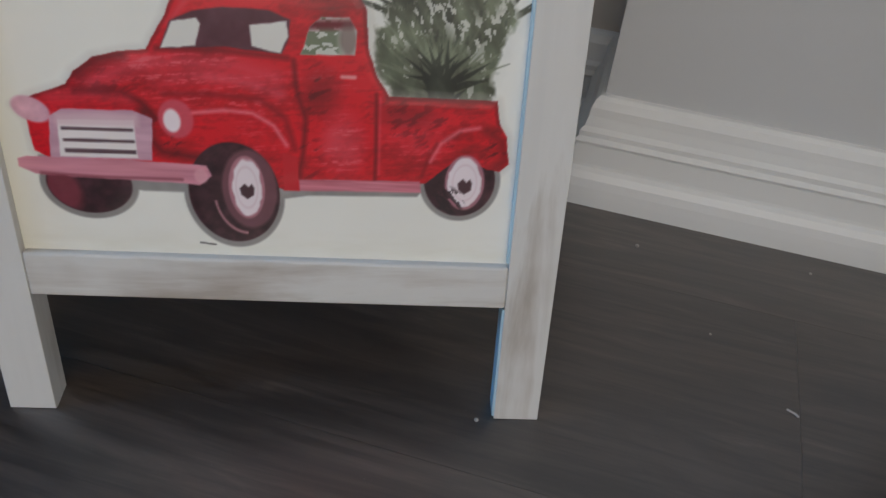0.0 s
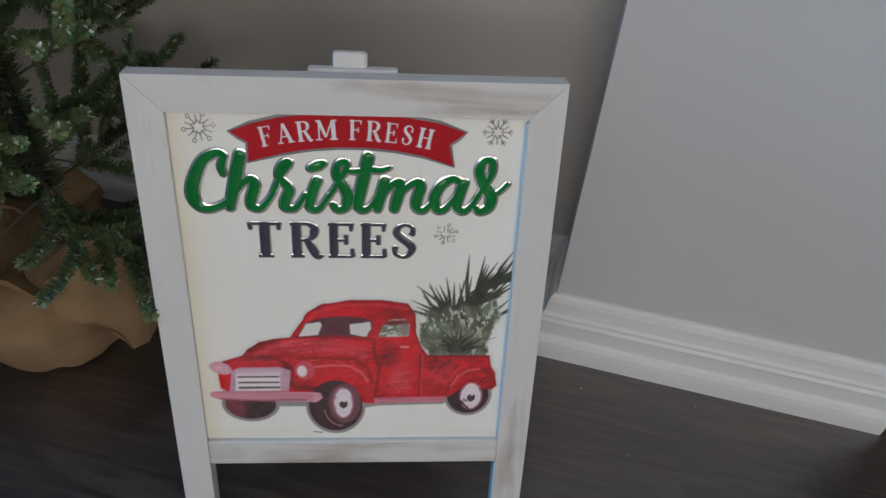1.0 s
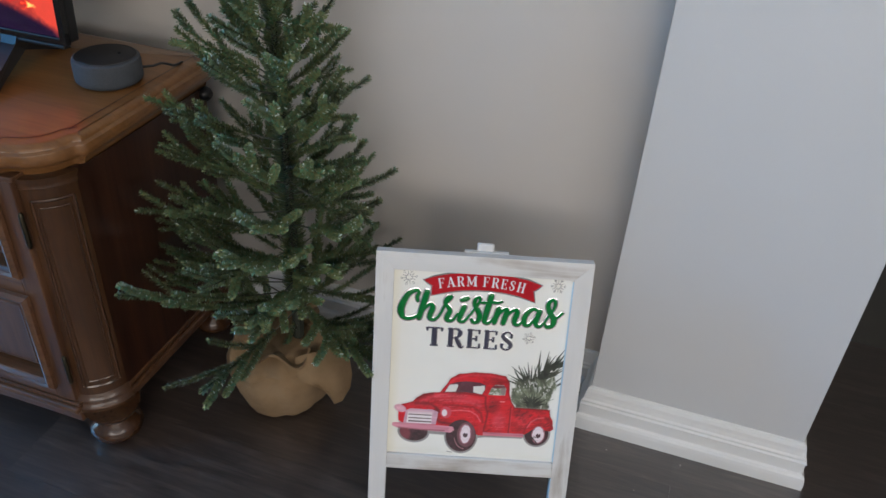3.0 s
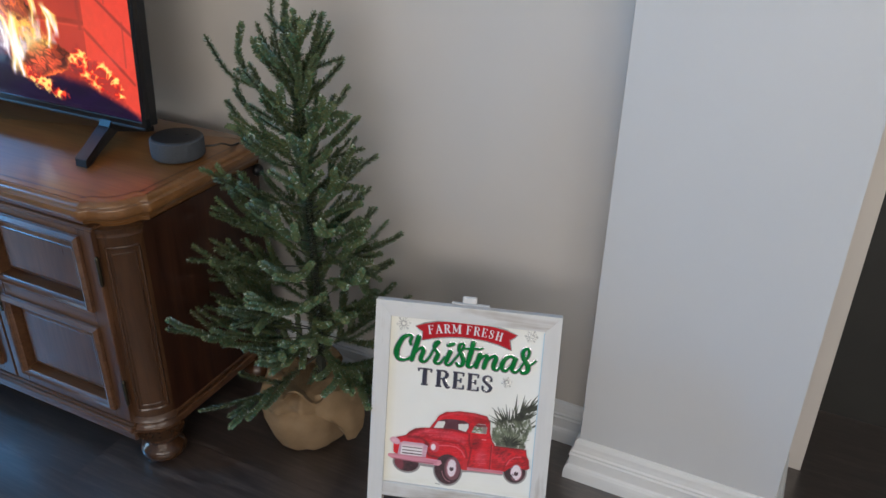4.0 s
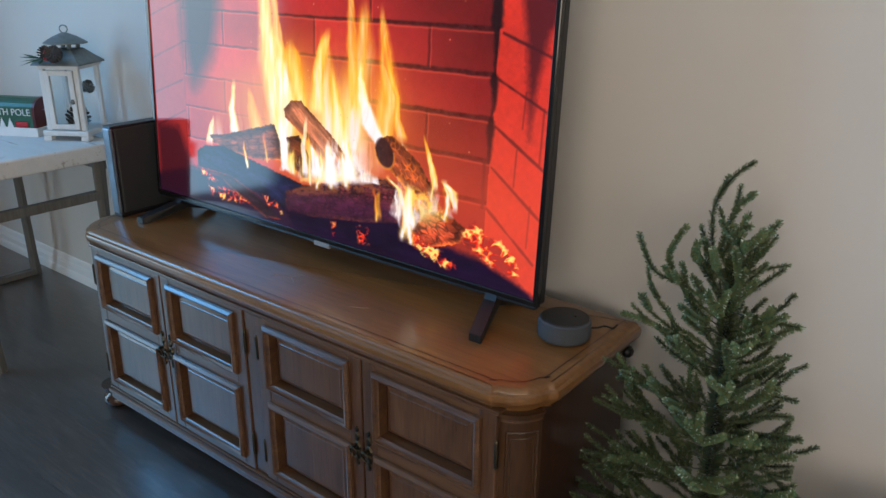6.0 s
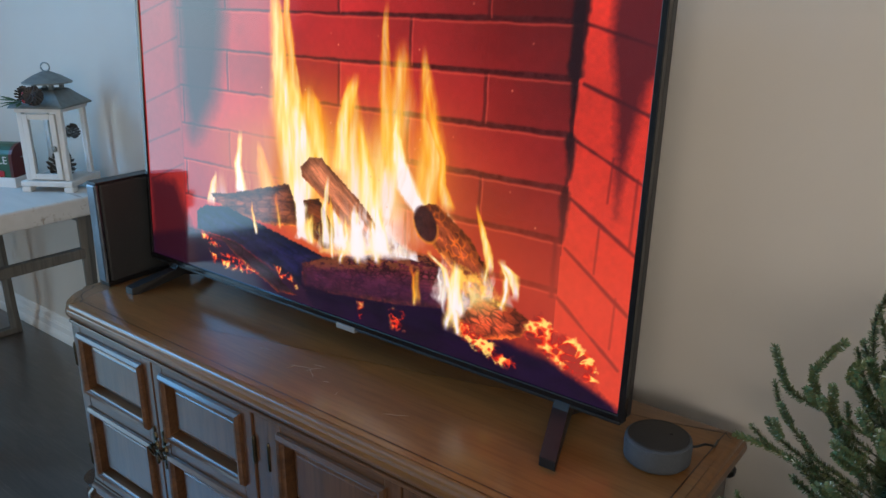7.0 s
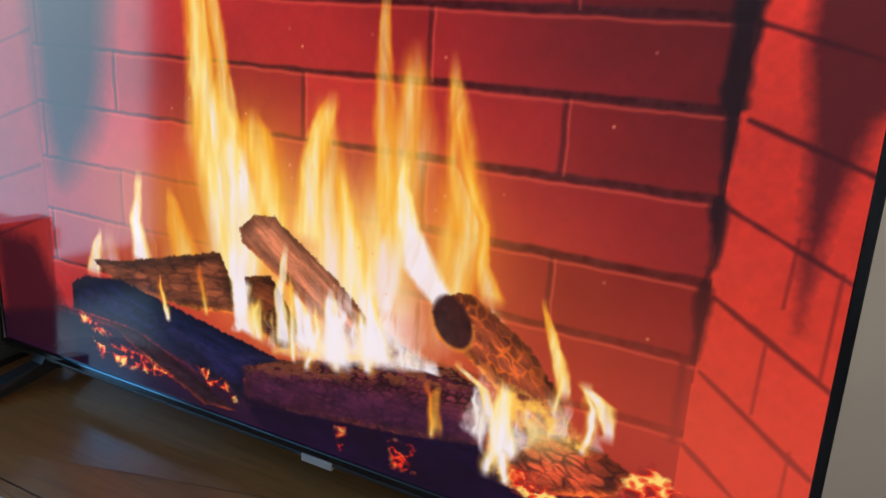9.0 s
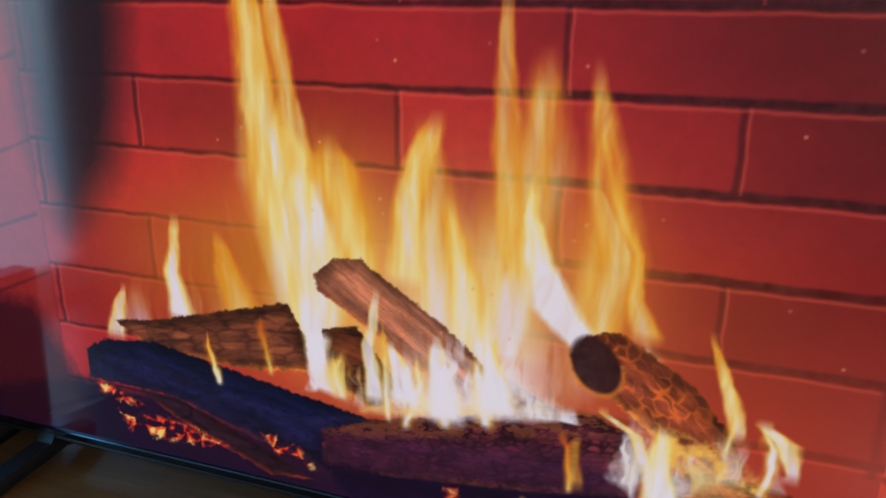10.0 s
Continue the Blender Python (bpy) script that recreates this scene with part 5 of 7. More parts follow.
    # lettering lies in the panel's plane
    flat = up @ pose(0, 0.0028, 0, 90, 0, 0)

    def raised(name, bm, mat, label="", parent=t):
        return part(name, bm, mat, parent, label, True, at=flat if parent is t else None)

    # ribbon
    topc = [(-85.9, 289), (-71, 295), (-51, 300.2), (-31, 302.6), (-7.5, 303.4), (16, 303.4), (41, 302), (65, 298), (84, 291.4)]
    botc = [(76, 265), (54, 272.5), (33, 276.5), (12, 278.3), (-8, 278.3), (-28.5, 276.6), (-49, 273), (-74, 266)]
    outline = topc + [(78.5, 286.5), (72.5, 282)] + botc + [(-73.5, 281), (-80, 285)]
    for grow, z, mat, nm in ((2.0, 1.0, M_SILVER, "ribbon_edge"), (0.0, 1.3, M_RIBBON, "ribbon")):
        bm = bmesh.new()
        o = offset_outline([(x, y) for x, y in outline][::-1], -grow)
        prism(bm, [(x / 1000, y / 1000) for x, y in o], 0, z / 1000)
        if nm == "ribbon_edge":
            redge = raised(nm, bm, mat, "silver ribbon edge")
        else:
            ribbon = raised(nm, bm, mat, "red ribbon banner")

    def arc(x):
        y = 284.2 - 0.00175 * (x + 1) ** 2
        return y, math.atan(-0.0035 * (x + 1))

    x = -64.0
    for ch, w in zip("FARM FRESH", (12.3, 13.8, 13.2, 16.8, 6.5, 12.3, 13.2, 11.8, 11.3, 13.2)):
        if ch != " ":
            y, a = arc(x + w / 2)
            y0 = y - math.sin(a) * w / 2
            bm = bmesh.new()
            letter(bm, ch, x, y0, w * 0.92, 15.4, a, 1.75, 0, 1.2)
            raised("letter", bm, M_LETTERWHITE, "", ribbon)
        x += w
    # script
    for ch, strokes in SCRIPT.items():
        bm = bmesh.new()
        for k, st in enumerate(strokes):
            stroke(bm, st, 1.0 + 0.03 * k, 1.5)
        base = raised("script_letter_edge", bm, M_SILVER, "silver embossed edge")
        bm = bmesh.new()
        for k, st in enumerate(strokes):
            stroke(bm, st, 1.9 + 0.04 * k, 0.0)
        raised("script_letter", bm, M_GREEN, "green embossed script letter", base)
    for ch, x0, w in zip("TREES", (-79.5, -48.5, -20.0, 5.0, 29.5), (27, 27.5, 25, 25, 24.5)):
        bm = bmesh.new()
        letter(bm, ch, x0, 186, w, 30.6, 0, 0.8, 1.0)
        base = raised("capital_edge", bm, M_SILVER, "silver embossed edge")
        bm = bmesh.new()
        letter(bm, ch, x0, 186, w, 30.6, 0, 1.5, 0.0)
        raised("capital", bm, M_SLATE, "slate embossed capital letter", base)
    # snowflakes
    for cx, cy, r, a0, rings in ((-107.4, 291.3, 12.5, 10, True), (107.5, 292.0, 11.5, 0, False), (73.3, 207.7, 9.5, 15, True)):
        bm = bmesh.new()
        star = []
        for k in range(12):
            a = radians(a0 + 30 * k)
            rr = r * (0.46 if k % 2 else 0.26)
            star.append((cx + rr * math.cos(a), cy + rr * math.sin(a)))
        for p, q in zip(star, star[1:] + star[:1]):
            stroke(bm, [(*p, 0.9), (*q, 0.9)], 0.7, 0, 0, 2, True)
        for k in range(6):
            a = radians(a0 + 60 * k)
            e = np.array([math.cos(a), math.sin(a)])
            b = radians(a0 + 60 * k + 30)
            f = np.array([math.cos(b), math.sin(b)])
            ctr = np.array([cx, cy])
            stroke(bm, [(*(ctr + f * r * 0.46), 0.8), (*(ctr + f * r * 0.80), 0.8)], 0.72, 0, 0, 2, True)
            if rings:
                o = ctr + e * r * 0.86
                circ = [(*(o + r * 0.12 * np.array([math.cos(q), math.sin(q)])), 0.7) for q in np.linspace(0, 2 * math.pi, 9)]
                stroke(bm, circ, 0.74, 0, 0, 2, True)
                stroke(bm, [(*(ctr + e * r * 0.3), 0.8), (*(ctr + e * r * 0.74), 0.8)], 0.76, 0, 0, 2, True)
            else:
                stroke(bm, [(*(ctr + e * r * 0.2), 0.8), (*(ctr + e * r), 0.8)], 0.76, 0, 0, 2, True)
                for d in (-40, 40):
                    g = radians(a0 + 60 * k + d)
                    m = ctr + e * r * 0.68
                    stroke(bm, [(*m, 0.7), (*(m + r * 0.28 * np.array([math.cos(g), math.sin(g)])), 0.7)], 0.78, 0, 0, 2, True)
        raised("snowflake", bm, M_SILVER, "silver embossed snowflake")
    return t


easel_sign()

# ---- the small artificial tree in its burlap bag ----


def needle_mat(name, tones):
    n = Nodes(name)
    g = n.add("ShaderNodeNewGeometry")
    v = n.coords()
    patch = n.noise(v, 16, 3)
    col = n.ramp(n.math("ADD", n.math("MULTIPLY", g.outputs["Random Per Island"], 0.55), n.math("MULTIPLY", patch, 0.45)), tones)
    spark = n.ramp(g.outputs["Random Per Island"], [(0.955, (0, 0, 0)), (0.962, (1, 1, 1))])
    col = n.mix(spark, col, (0.62, 0.70, 0.66, 1))
    return n.set(Base_Color=col, Roughness=0.42, Specular_IOR_Level=0.6)


M_NEEDLE = needle_mat("pvc_needles", [(0.18, (0.045, 0.075, 0.037)), (0.36, (0.125, 0.165, 0.065)), (0.50, (0.215, 0.22, 0.095)), (0.66, (0.065, 0.21, 0.12)), (0.72, (0.135, 0.175, 0.075)), (0.88, (0.28, 0.26, 0.135))])
M_WIRE = paint_mat("branch_wire", (0.055, 0.06, 0.045), 0.6)
M_TRUNK = paint_mat("trunk_wrap", (0.028, 0.032, 0.022), 0.8, 0.3, 0.4, 40)


def burlap_mat():
    n = Nodes("burlap")
    v = n.coords()
    wx, wz = n.add("ShaderNodeTexWave", Scale=260.0, Distortion=1.2), n.add("ShaderNodeTexWave", Scale=260.0, Distortion=1.2)
    wz.bands_direction = "Z"
    n.link(v, wx.inputs["Vector"])
    n.link(v, wz.inputs["Vector"])
    w = n.math("MULTIPLY", wx.outputs["Fac"], wz.outputs["Fac"])
    big = n.noise(v, 18, 4)
    col = n.ramp(big, [(0.3, (0.20, 0.125, 0.06)), (0.7, (0.33, 0.215, 0.115))])
    col = n.mix(n.math("MULTIPLY", w, 0.4), col, (0.42, 0.29, 0.17, 1))
    n.bump(n.math("ADD", w, n.math("MULTIPLY", big, 2.0)), 0.55, 0.0012)
    return n.set(Base_Color=col, Roughness=0.9)


M_BURLAP = burlap_mat()
TREE_X, TREE_Y, TREE_TOP = -0.353, 0.584, 0.944


class Quads:
    """Collects loose faces quickly."""

    def __init__(self):
        self.v, self.f = [], []

    def tri(self, *p):
        k = len(self.v)
        self.v += p
        self.f.append(tuple(range(k, k + len(p))))


def christmas_tree():
    t = thing("christmas_tree", "small artificial green fir tree in a tied burlap bag", "artificial tree", pose(TREE_X, TREE_Y, 0, 0, 0, 0))
    rnd = random.Random(77)

    def axis(z):
        f = z / TREE_TOP
        return Vector((0.012 * f + 0.006 * math.sin(5 * f), -0.012 * f, z))

    part("trunk", tube(bmesh.new(), [axis(0.10 + 0.70 * k / 10) for k in range(11)], [0.011 - 0.0008 * k for k in range(11)], 8), M_TRUNK, t, "dark wrapped trunk", True)

    def brush(q, wires, pts, r0, r1, dens):
        """A twig bristling with short flat needles round a wire."""
        total = sum((b - a).length for a, b in zip(pts, pts[1:]))
        count = int(total * dens)
        for k in range(count):
            s = (k + rnd.random()) / count * total
            d = 0
            for a, b in zip(pts, pts[1:]):
                l = (b - a).length
                if d + l >= s or b is pts[-1]:
                    f = min(1, max(0, (s - d) / l))
                    p, way = a.lerp(b, f), (b - a).normalized()
                    break
                d += l
            u = way.orthogonal().normalized()
            ang = rnd.uniform(0, 2 * math.pi)
            out = Matrix.Rotation(ang, 3, way) @ u
            r = (r0 + (r1 - r0) * s / total) * rnd.uniform(0.75, 1.15)
            tip = p + out * r + way * r * rnd.uniform(0.25, 0.75)
            side = way.cross(out).normalized() * rnd.uniform(0.0010, 0.0017)
            q.tri(p - side, p + side, tip + side * 0.5, tip - side * 0.5)
        # rounded tip
        way = (pts[-1] - pts[-2]).normalized()
        for k in range(14):
            out = Matrix.Rotation(rnd.uniform(0, 6.28), 3, way) @ way.orthogonal().normalized()
            d = (way + out * rnd.uniform(0.1, 0.9)).normalized()
            side = way.cross(out).normalized() * 0.0007
            tip = pts[-1] + d * r1
            q.tri(pts[-1] - side, pts[-1] + side, tip + side * 0.4, tip - side * 0.4)
        wires.append((pts, 0.0011))

    def curve(p0, way, length, lift, n=4, jit=0.12):
        pts, p, d = [p0], p0.copy(), way.normalized()
        for k in range(n):
            d = (d + Vector((0, 0, lift / n)) + Vector((rnd.uniform(-1, 1), rnd.uniform(-1, 1), rnd.uniform(-1, 1))) * jit / n).normalized()
            p = p + d * (length / n)
            pts.append(p.copy())
        return pts

    def finish(q, wires):
        bm = bmesh.new()
        for pts, r in wires:
            tube(bm, pts, r, 4)
        vo = len(q.v)
        bm.verts.index_update()
        me = bpy.data.meshes.new("branch")
        verts = [tuple(v) for v in q.v] + [tuple(v.co) for v in bm.verts]
        faces = q.f + [tuple(v.index + vo for v in f.verts) for f in bm.faces]
        me.from_pydata(verts, [], faces)
        me.materials.append(M_NEEDLE)
        me.materials.append(M_WIRE)
        idx = np.zeros(len(faces), np.int32)
        idx[len(q.f):] = 1
        me.polygons.foreach_set("material_index", idx)
        bm.free()
        ob = new("branch", me)
        ob.parent = t

    def branch(z, az, length, elev, twigs, tw, lift=0.25, bare=0.25, den=4600):
        q, wires = Quads(), []
        way = Vector((math.cos(az) * math.cos(elev), math.sin(az) * math.cos(elev), math.sin(elev)))
        main = curve(axis(z), way, length, lift)
        k0 = 1 if bare > 0.15 and length > 0.10 else 0
        brush(q, wires, main[k0:], 0.0076, 0.0066, den)
        wires.append((main[:2], 0.0014))
        for k in range(twigs):
            f = 0.30 + 0.52 * (k + 0.5) / twigs
            i = min(len(main) - 2, int(f * (len(main) - 1)))
            g = f * (len(main) - 1) - i
            p = main[i].lerp(main[i + 1], g)
            d = (main[i + 1] - main[i]).normalized()
            side = d.cross(Vector((0, 0, 1)))
            side = side.normalized() if side.length > 0.05 else Vector((math.cos(az + 1.5), math.sin(az + 1.5), 0))
            s = 1 if k % 2 else -1
            w = (d * rnd.uniform(0.75, 1.0) + side * s * rnd.uniform(0.25, 0.75) + Vector((0, 0, rnd.uniform(-0.15, 0.30))))
            tl = tw * (1.05 - 0.45 * f) * rnd.uniform(0.75, 1.2)
            brush(q, wires, curve(p, w, tl, 0.35, 5, 0.25), 0.0074, 0.0062, den)
        finish(q, wires)

    def limb(*pts):
        """A bare-footed twig through a few points, with one or two short side twigs."""
        q, wires = Quads(), []
        p = [Vector(a) for a in pts]
        fine = []
        for k in range(len(p) - 1):
            a, b, c_, d = p[max(0, k - 1)], p[k], p[k + 1], p[min(len(p) - 1, k + 2)]
            for j in range(4):
                f = j / 4
                fine.append(0.5 * ((2 * b) + (c_ - a) * f + (2 * a - 5 * b + 4 * c_ - d) * f * f + (3 * b - a - 3 * c_ + d) * f ** 3))
        fine.append(p[-1])
        foot = axis(max(0.12, min(0.80, p[0].z - 0.03)))
        wires.append(([foot, fine[0]], 0.0013))
        brush(q, wires, [foot.lerp(fine[0], 0.35)] + fine, 0.0072, 0.0062, 4400)
        for k in range(rnd.choice((1, 2))):
            i = rnd.randrange(1, len(fine) - 4)
            w = (fine[i + 1] - fine[i]).normalized() + Vector((rnd.uniform(-0.6, 0.6), rnd.uniform(-0.9, 0.5), rnd.uniform(-0.2, 0.5)))
            brush(q, wires, curve(fine[i], w, rnd.uniform(0.028, 0.045), 0.3, 4, 0.3), 0.0068, 0.0058, 4400)
        finish(q, wires)

    # whorls of branches: a bare wire, then a fan of long twigs; longer below, steeper above
    n = 58
    for k in range(n):
        f = (k + 0.5) / n
        z = 0.185 + 0.60 * f ** 1.15
        az = k * 2.39996 + rnd.uniform(-0.45, 0.45)
        wall_side = max(0, math.sin(az))
        reach = (0.225 - 0.140 * f) * (1 - 0.28 * wall_side) * rnd.uniform(0.72, 1.22)
        if math.cos(az) > 0.2:
            reach *= 0.86
        if math.cos(az) < -0.5 and z < 0.5:
            reach *= 1.12
        elev = radians(-4 + 44 * f ** 1.2 + rnd.uniform(-16, 12))
        branch(z, az, reach, elev, (5 if f < 0.35 else 4) if f < 0.6 else 2, 0.125 - 0.045 * f, 0.25 + 0.55 * f)
    # green tufts wound round the trunk
    for k in range(9):
        q, wires = Quads(), []
        z = 0.20 + 0.066 * k
        brush(q, wires, [axis(z), axis(z + 0.033), axis(z + 0.066)], 0.022 - 0.0008 * k, 0.021 - 0.0008 * k, 9000)
        finish(q, wires)
    # slender twigs along the outline and the curved leader
    limb((-0.029, -0.005, 0.778), (-0.04, -0.005, 0.861), (-0.014, -0.005, 0.919), (0.012, -0.005, 0.942))
    limb((-0.022, -0.005, 0.793), (-0.002, -0.02, 0.866), (0.027, -0.035, 0.905))
    limb((-0.018, -0.005, 0.788), (0.006, -0.012, 0.834), (0.024, -0.02, 0.849))
    limb((-0.007, -0.005, 0.777), (0.031, -0.03, 0.825), (0.054, -0.055, 0.853))
    limb((0.002, -0.005, 0.759), (0.03, 0.005, 0.793), (0.04, 0.015, 0.805))
    limb((0.008, -0.005, 0.761), (0.044, 0.005, 0.777), (0.077, 0.015, 0.789))
    limb((-0.007, -0.005, 0.682), (0.028, -0.02, 0.738), (0.049, -0.035, 0.771))
    limb((-0.044, -0.005, 0.768), (-0.052, -0.03, 0.787), (-0.04, -0.055, 0.819))
    limb((-0.055, -0.005, 0.703), (-0.093, -0.03, 0.77), (-0.061, -0.055, 0.84))
    limb((-0.078, -0.005, 0.725), (-0.117, -0.03, 0.747), (-0.136, -0.055, 0.811))
    limb((-0.076, -0.005, 0.647), (-0.127, 0.005, 0.694), (-0.146, 0.015, 0.73))
    limb((-0.073, -0.005, 0.626), (-0.132, 0.015, 0.63), (-0.193, 0.035, 0.624))
    limb((-0.081, -0.005, 0.638), (-0.123, -0.012, 0.665), (-0.14, -0.02, 0.692))
    limb((-0.002, -0.005, 0.641), (0.056, -0.03, 0.69), (0.102, -0.055, 0.736))
    limb((0.005, -0.005, 0.636), (0.072, -0.02, 0.678), (0.114, -0.035, 0.713))
    limb((-0.008, -0.005, 0.589), (0.046, 0.015, 0.613), (0.096, 0.035, 0.632))
    limb((0.005, -0.005, 0.541), (0.075, 0.015, 0.587), (0.124, 0.035, 0.624))
    limb((0.015, -0.005, 0.515), (0.079, -0.012, 0.573), (0.129, -0.02, 0.588))
    limb((0.029, -0.005, 0.505), (0.09, -0.012, 0.541), (0.125, -0.02, 0.558))
    limb((0.038, -0.005, 0.486), (0.096, -0.02, 0.511), (0.148, -0.035, 0.533))
    limb((0.066, -0.005, 0.429), (0.11, -0.03, 0.478), (0.148, -0.055, 0.512))
    limb((0.09, -0.005, 0.44), (0.125, -0.012, 0.429), (0.158, -0.02, 0.42))
    limb((-0.06, -0.005, 0.509), (-0.135, -0.02, 0.528), (-0.158, -0.035, 0.534))
    limb((-0.076, -0.005, 0.463), (-0.136, -0.03, 0.516), (-0.126, -0.055, 0.569))
    limb((-0.081, -0.005, 0.445), (-0.154, -0.012, 0.453), (-0.207, -0.02, 0.465))
    limb((-0.065, -0.005, 0.362), (-0.156, -0.012, 0.385), (-0.218, -0.02, 0.406))
    limb((-0.07, -0.005, 0.342), (-0.171, -0.02, 0.331), (-0.218, -0.035, 0.344))
    limb((-0.061, -0.005, 0.694), (-0.066, -0.02, 0.74), (-0.068, -0.035, 0.771))
    # odd ones that stand out of the outline
    branch(0.455, -0.15, 0.175, radians(-14), 2, 0.03, -0.35)
    branch(0.70, -0.35, 0.125, radians(6), 0, 0.03, 0.1)
    branch(0.26, 3.5, 0.21, radians(-2), 3, 0.07, 0.1)
    branch(0.23, 3.9, 0.18, radians(3), 3, 0.07, 0.08)
    branch(0.30, 3.2, 0.20, radians(2), 4, 0.07, 0.1)
    branch(0.36, 3.4, 0.20, radians(4), 4, 0.07, 0.15)
    branch(0.44, 3.3, 0.20, radians(8), 4, 0.07, 0.15)
    branch(0.40, 3.8, 0.22, radians(4), 4, 0.07, 0.1)
    branch(0.52, 3.5, 0.20, radians(10), 4, 0.06, 0.2)
    branch(0.185, -1.8, 0.10, radians(-35), 1, 0.03, -1.2)
    branch(0.20, -0.3, 0.19, radians(-2), 3, 0.06, 0.1)
    for z, az, length, down in ((0.25, -1.5, 0.16, 0), (0.30, -2.5, 0.18, 2), (0.24, -0.7, 0.17, -6), (0.33, -1.9, 0.18, 2), (0.31, -1.0, 0.16, 0)):
        branch(z, az, length, radians(down), 4, 0.085, 0.08)

    # bag: bulging lower part, tied neck and a frill
    def wob(a, z):
        return 1 + 0.035 * math.sin(3 * a + 1) + 0.03 * math.sin(7 * a + 14 * z) + 0.02 * math.sin(13 * a + 30 * z)

    lower = [(0.044, 0.0), (0.062, 0.004), (0.070, 0.014), (0.079, 0.036), (0.088, 0.066), (0.094, 0.090), (0.091, 0.108), (0.074, 0.124), (0.058, 0.134), (0.050, 0.138)]
    part("bag", lathe(bmesh.new(), lower, 56, -0.022, -0.014, wob), M_BURLAP, t, "tan burlap bag", True)
    frill = [(0.052, 0.132), (0.056, 0.140), (0.070, 0.146), (0.082, 0.150), (0.086, 0.147), (0.083, 0.145), (0.066, 0.141), (0.048, 0.135)]
    bm = lathe(bmesh.new(), frill, 64, -0.018, -0.012, lambda a, z: 1 + 0.10 * math.sin(5 * a) + 0.06 * math.sin(9 * a + 2))
    for v in bm.verts:
        a = math.atan2(v.co.y, v.co.x)
        r = math.hypot(v.co.x, v.co.y)
        v.co.z += (r - 0.05) * 0.35 * math.sin(4 * a + 0.6) + (0.012 if r > 0.06 else 0) * math.sin(7 * a)
    part("frill", bm, M_BURLAP, t, "ruffled burlap frill", True)

    def drape(name, rows, label):
        """A thick, folded strip of cloth through rows of points."""
        bm = bmesh.new()
        for off in (0.0, 0.003):
            grid = [[bm.verts.new(Vector(p) * (1 - off) + Vector((0, 0, -off))) for p in row] for row in rows]
            for a, b in zip(grid, grid[1:]):
                for k in range(len(a) - 1):
                    bm.faces.new((a[k], a[k + 1], b[k + 1], b[k]))
        bmesh.ops.subdivide_edges(bm, edges=bm.edges, cuts=2, use_grid_fill=True, smooth=0.6)
        part(name, bm, M_BURLAP, t, label, True)

    drape("flap", [[(0.030, -0.062, 0.148), (0.052, -0.050, 0.156), (0.076, -0.026, 0.152), (0.086, 0.002, 0.146)],
                   [(0.046, -0.080, 0.122), (0.070, -0.066, 0.134), (0.094, -0.038, 0.132), (0.104, -0.004, 0.124)],
                   [(0.078, -0.070, 0.106), (0.088, -0.060, 0.092), (0.104, -0.040, 0.090), (0.112, -0.012, 0.096)],
                   [(0.092, -0.062, 0.090), (0.098, -0.056, 0.062), (0.106, -0.040, 0.058), (0.112, -0.020, 0.074)]], "hanging corner of burlap")
    # rolled cuff round the shoulder of the bag
    cuff = [(0.060, 0.124), (0.078, 0.119), (0.090, 0.112), (0.0945, 0.116), (0.093, 0.124), (0.082, 0.132), (0.066, 0.139), (0.056, 0.140)]
    bm = lathe(bmesh.new(), cuff, 72, -0.022, -0.014, lambda a, z: wob(a, 0.1) * (1 + 0.03 * math.sin(11 * a + 60 * z)))
    for v in bm.verts:
        a = math.atan2(v.co.y, v.co.x)
        v.co.z += 0.010 * math.sin(a + 1.9) + 0.005 * math.sin(3 * a + 0.4) + 0.003 * math.sin(8 * a)
    part("cuff", bm, M_BURLAP, t, "rolled burlap cuff", True)


christmas_tree()

# ---- the picture on the television ----


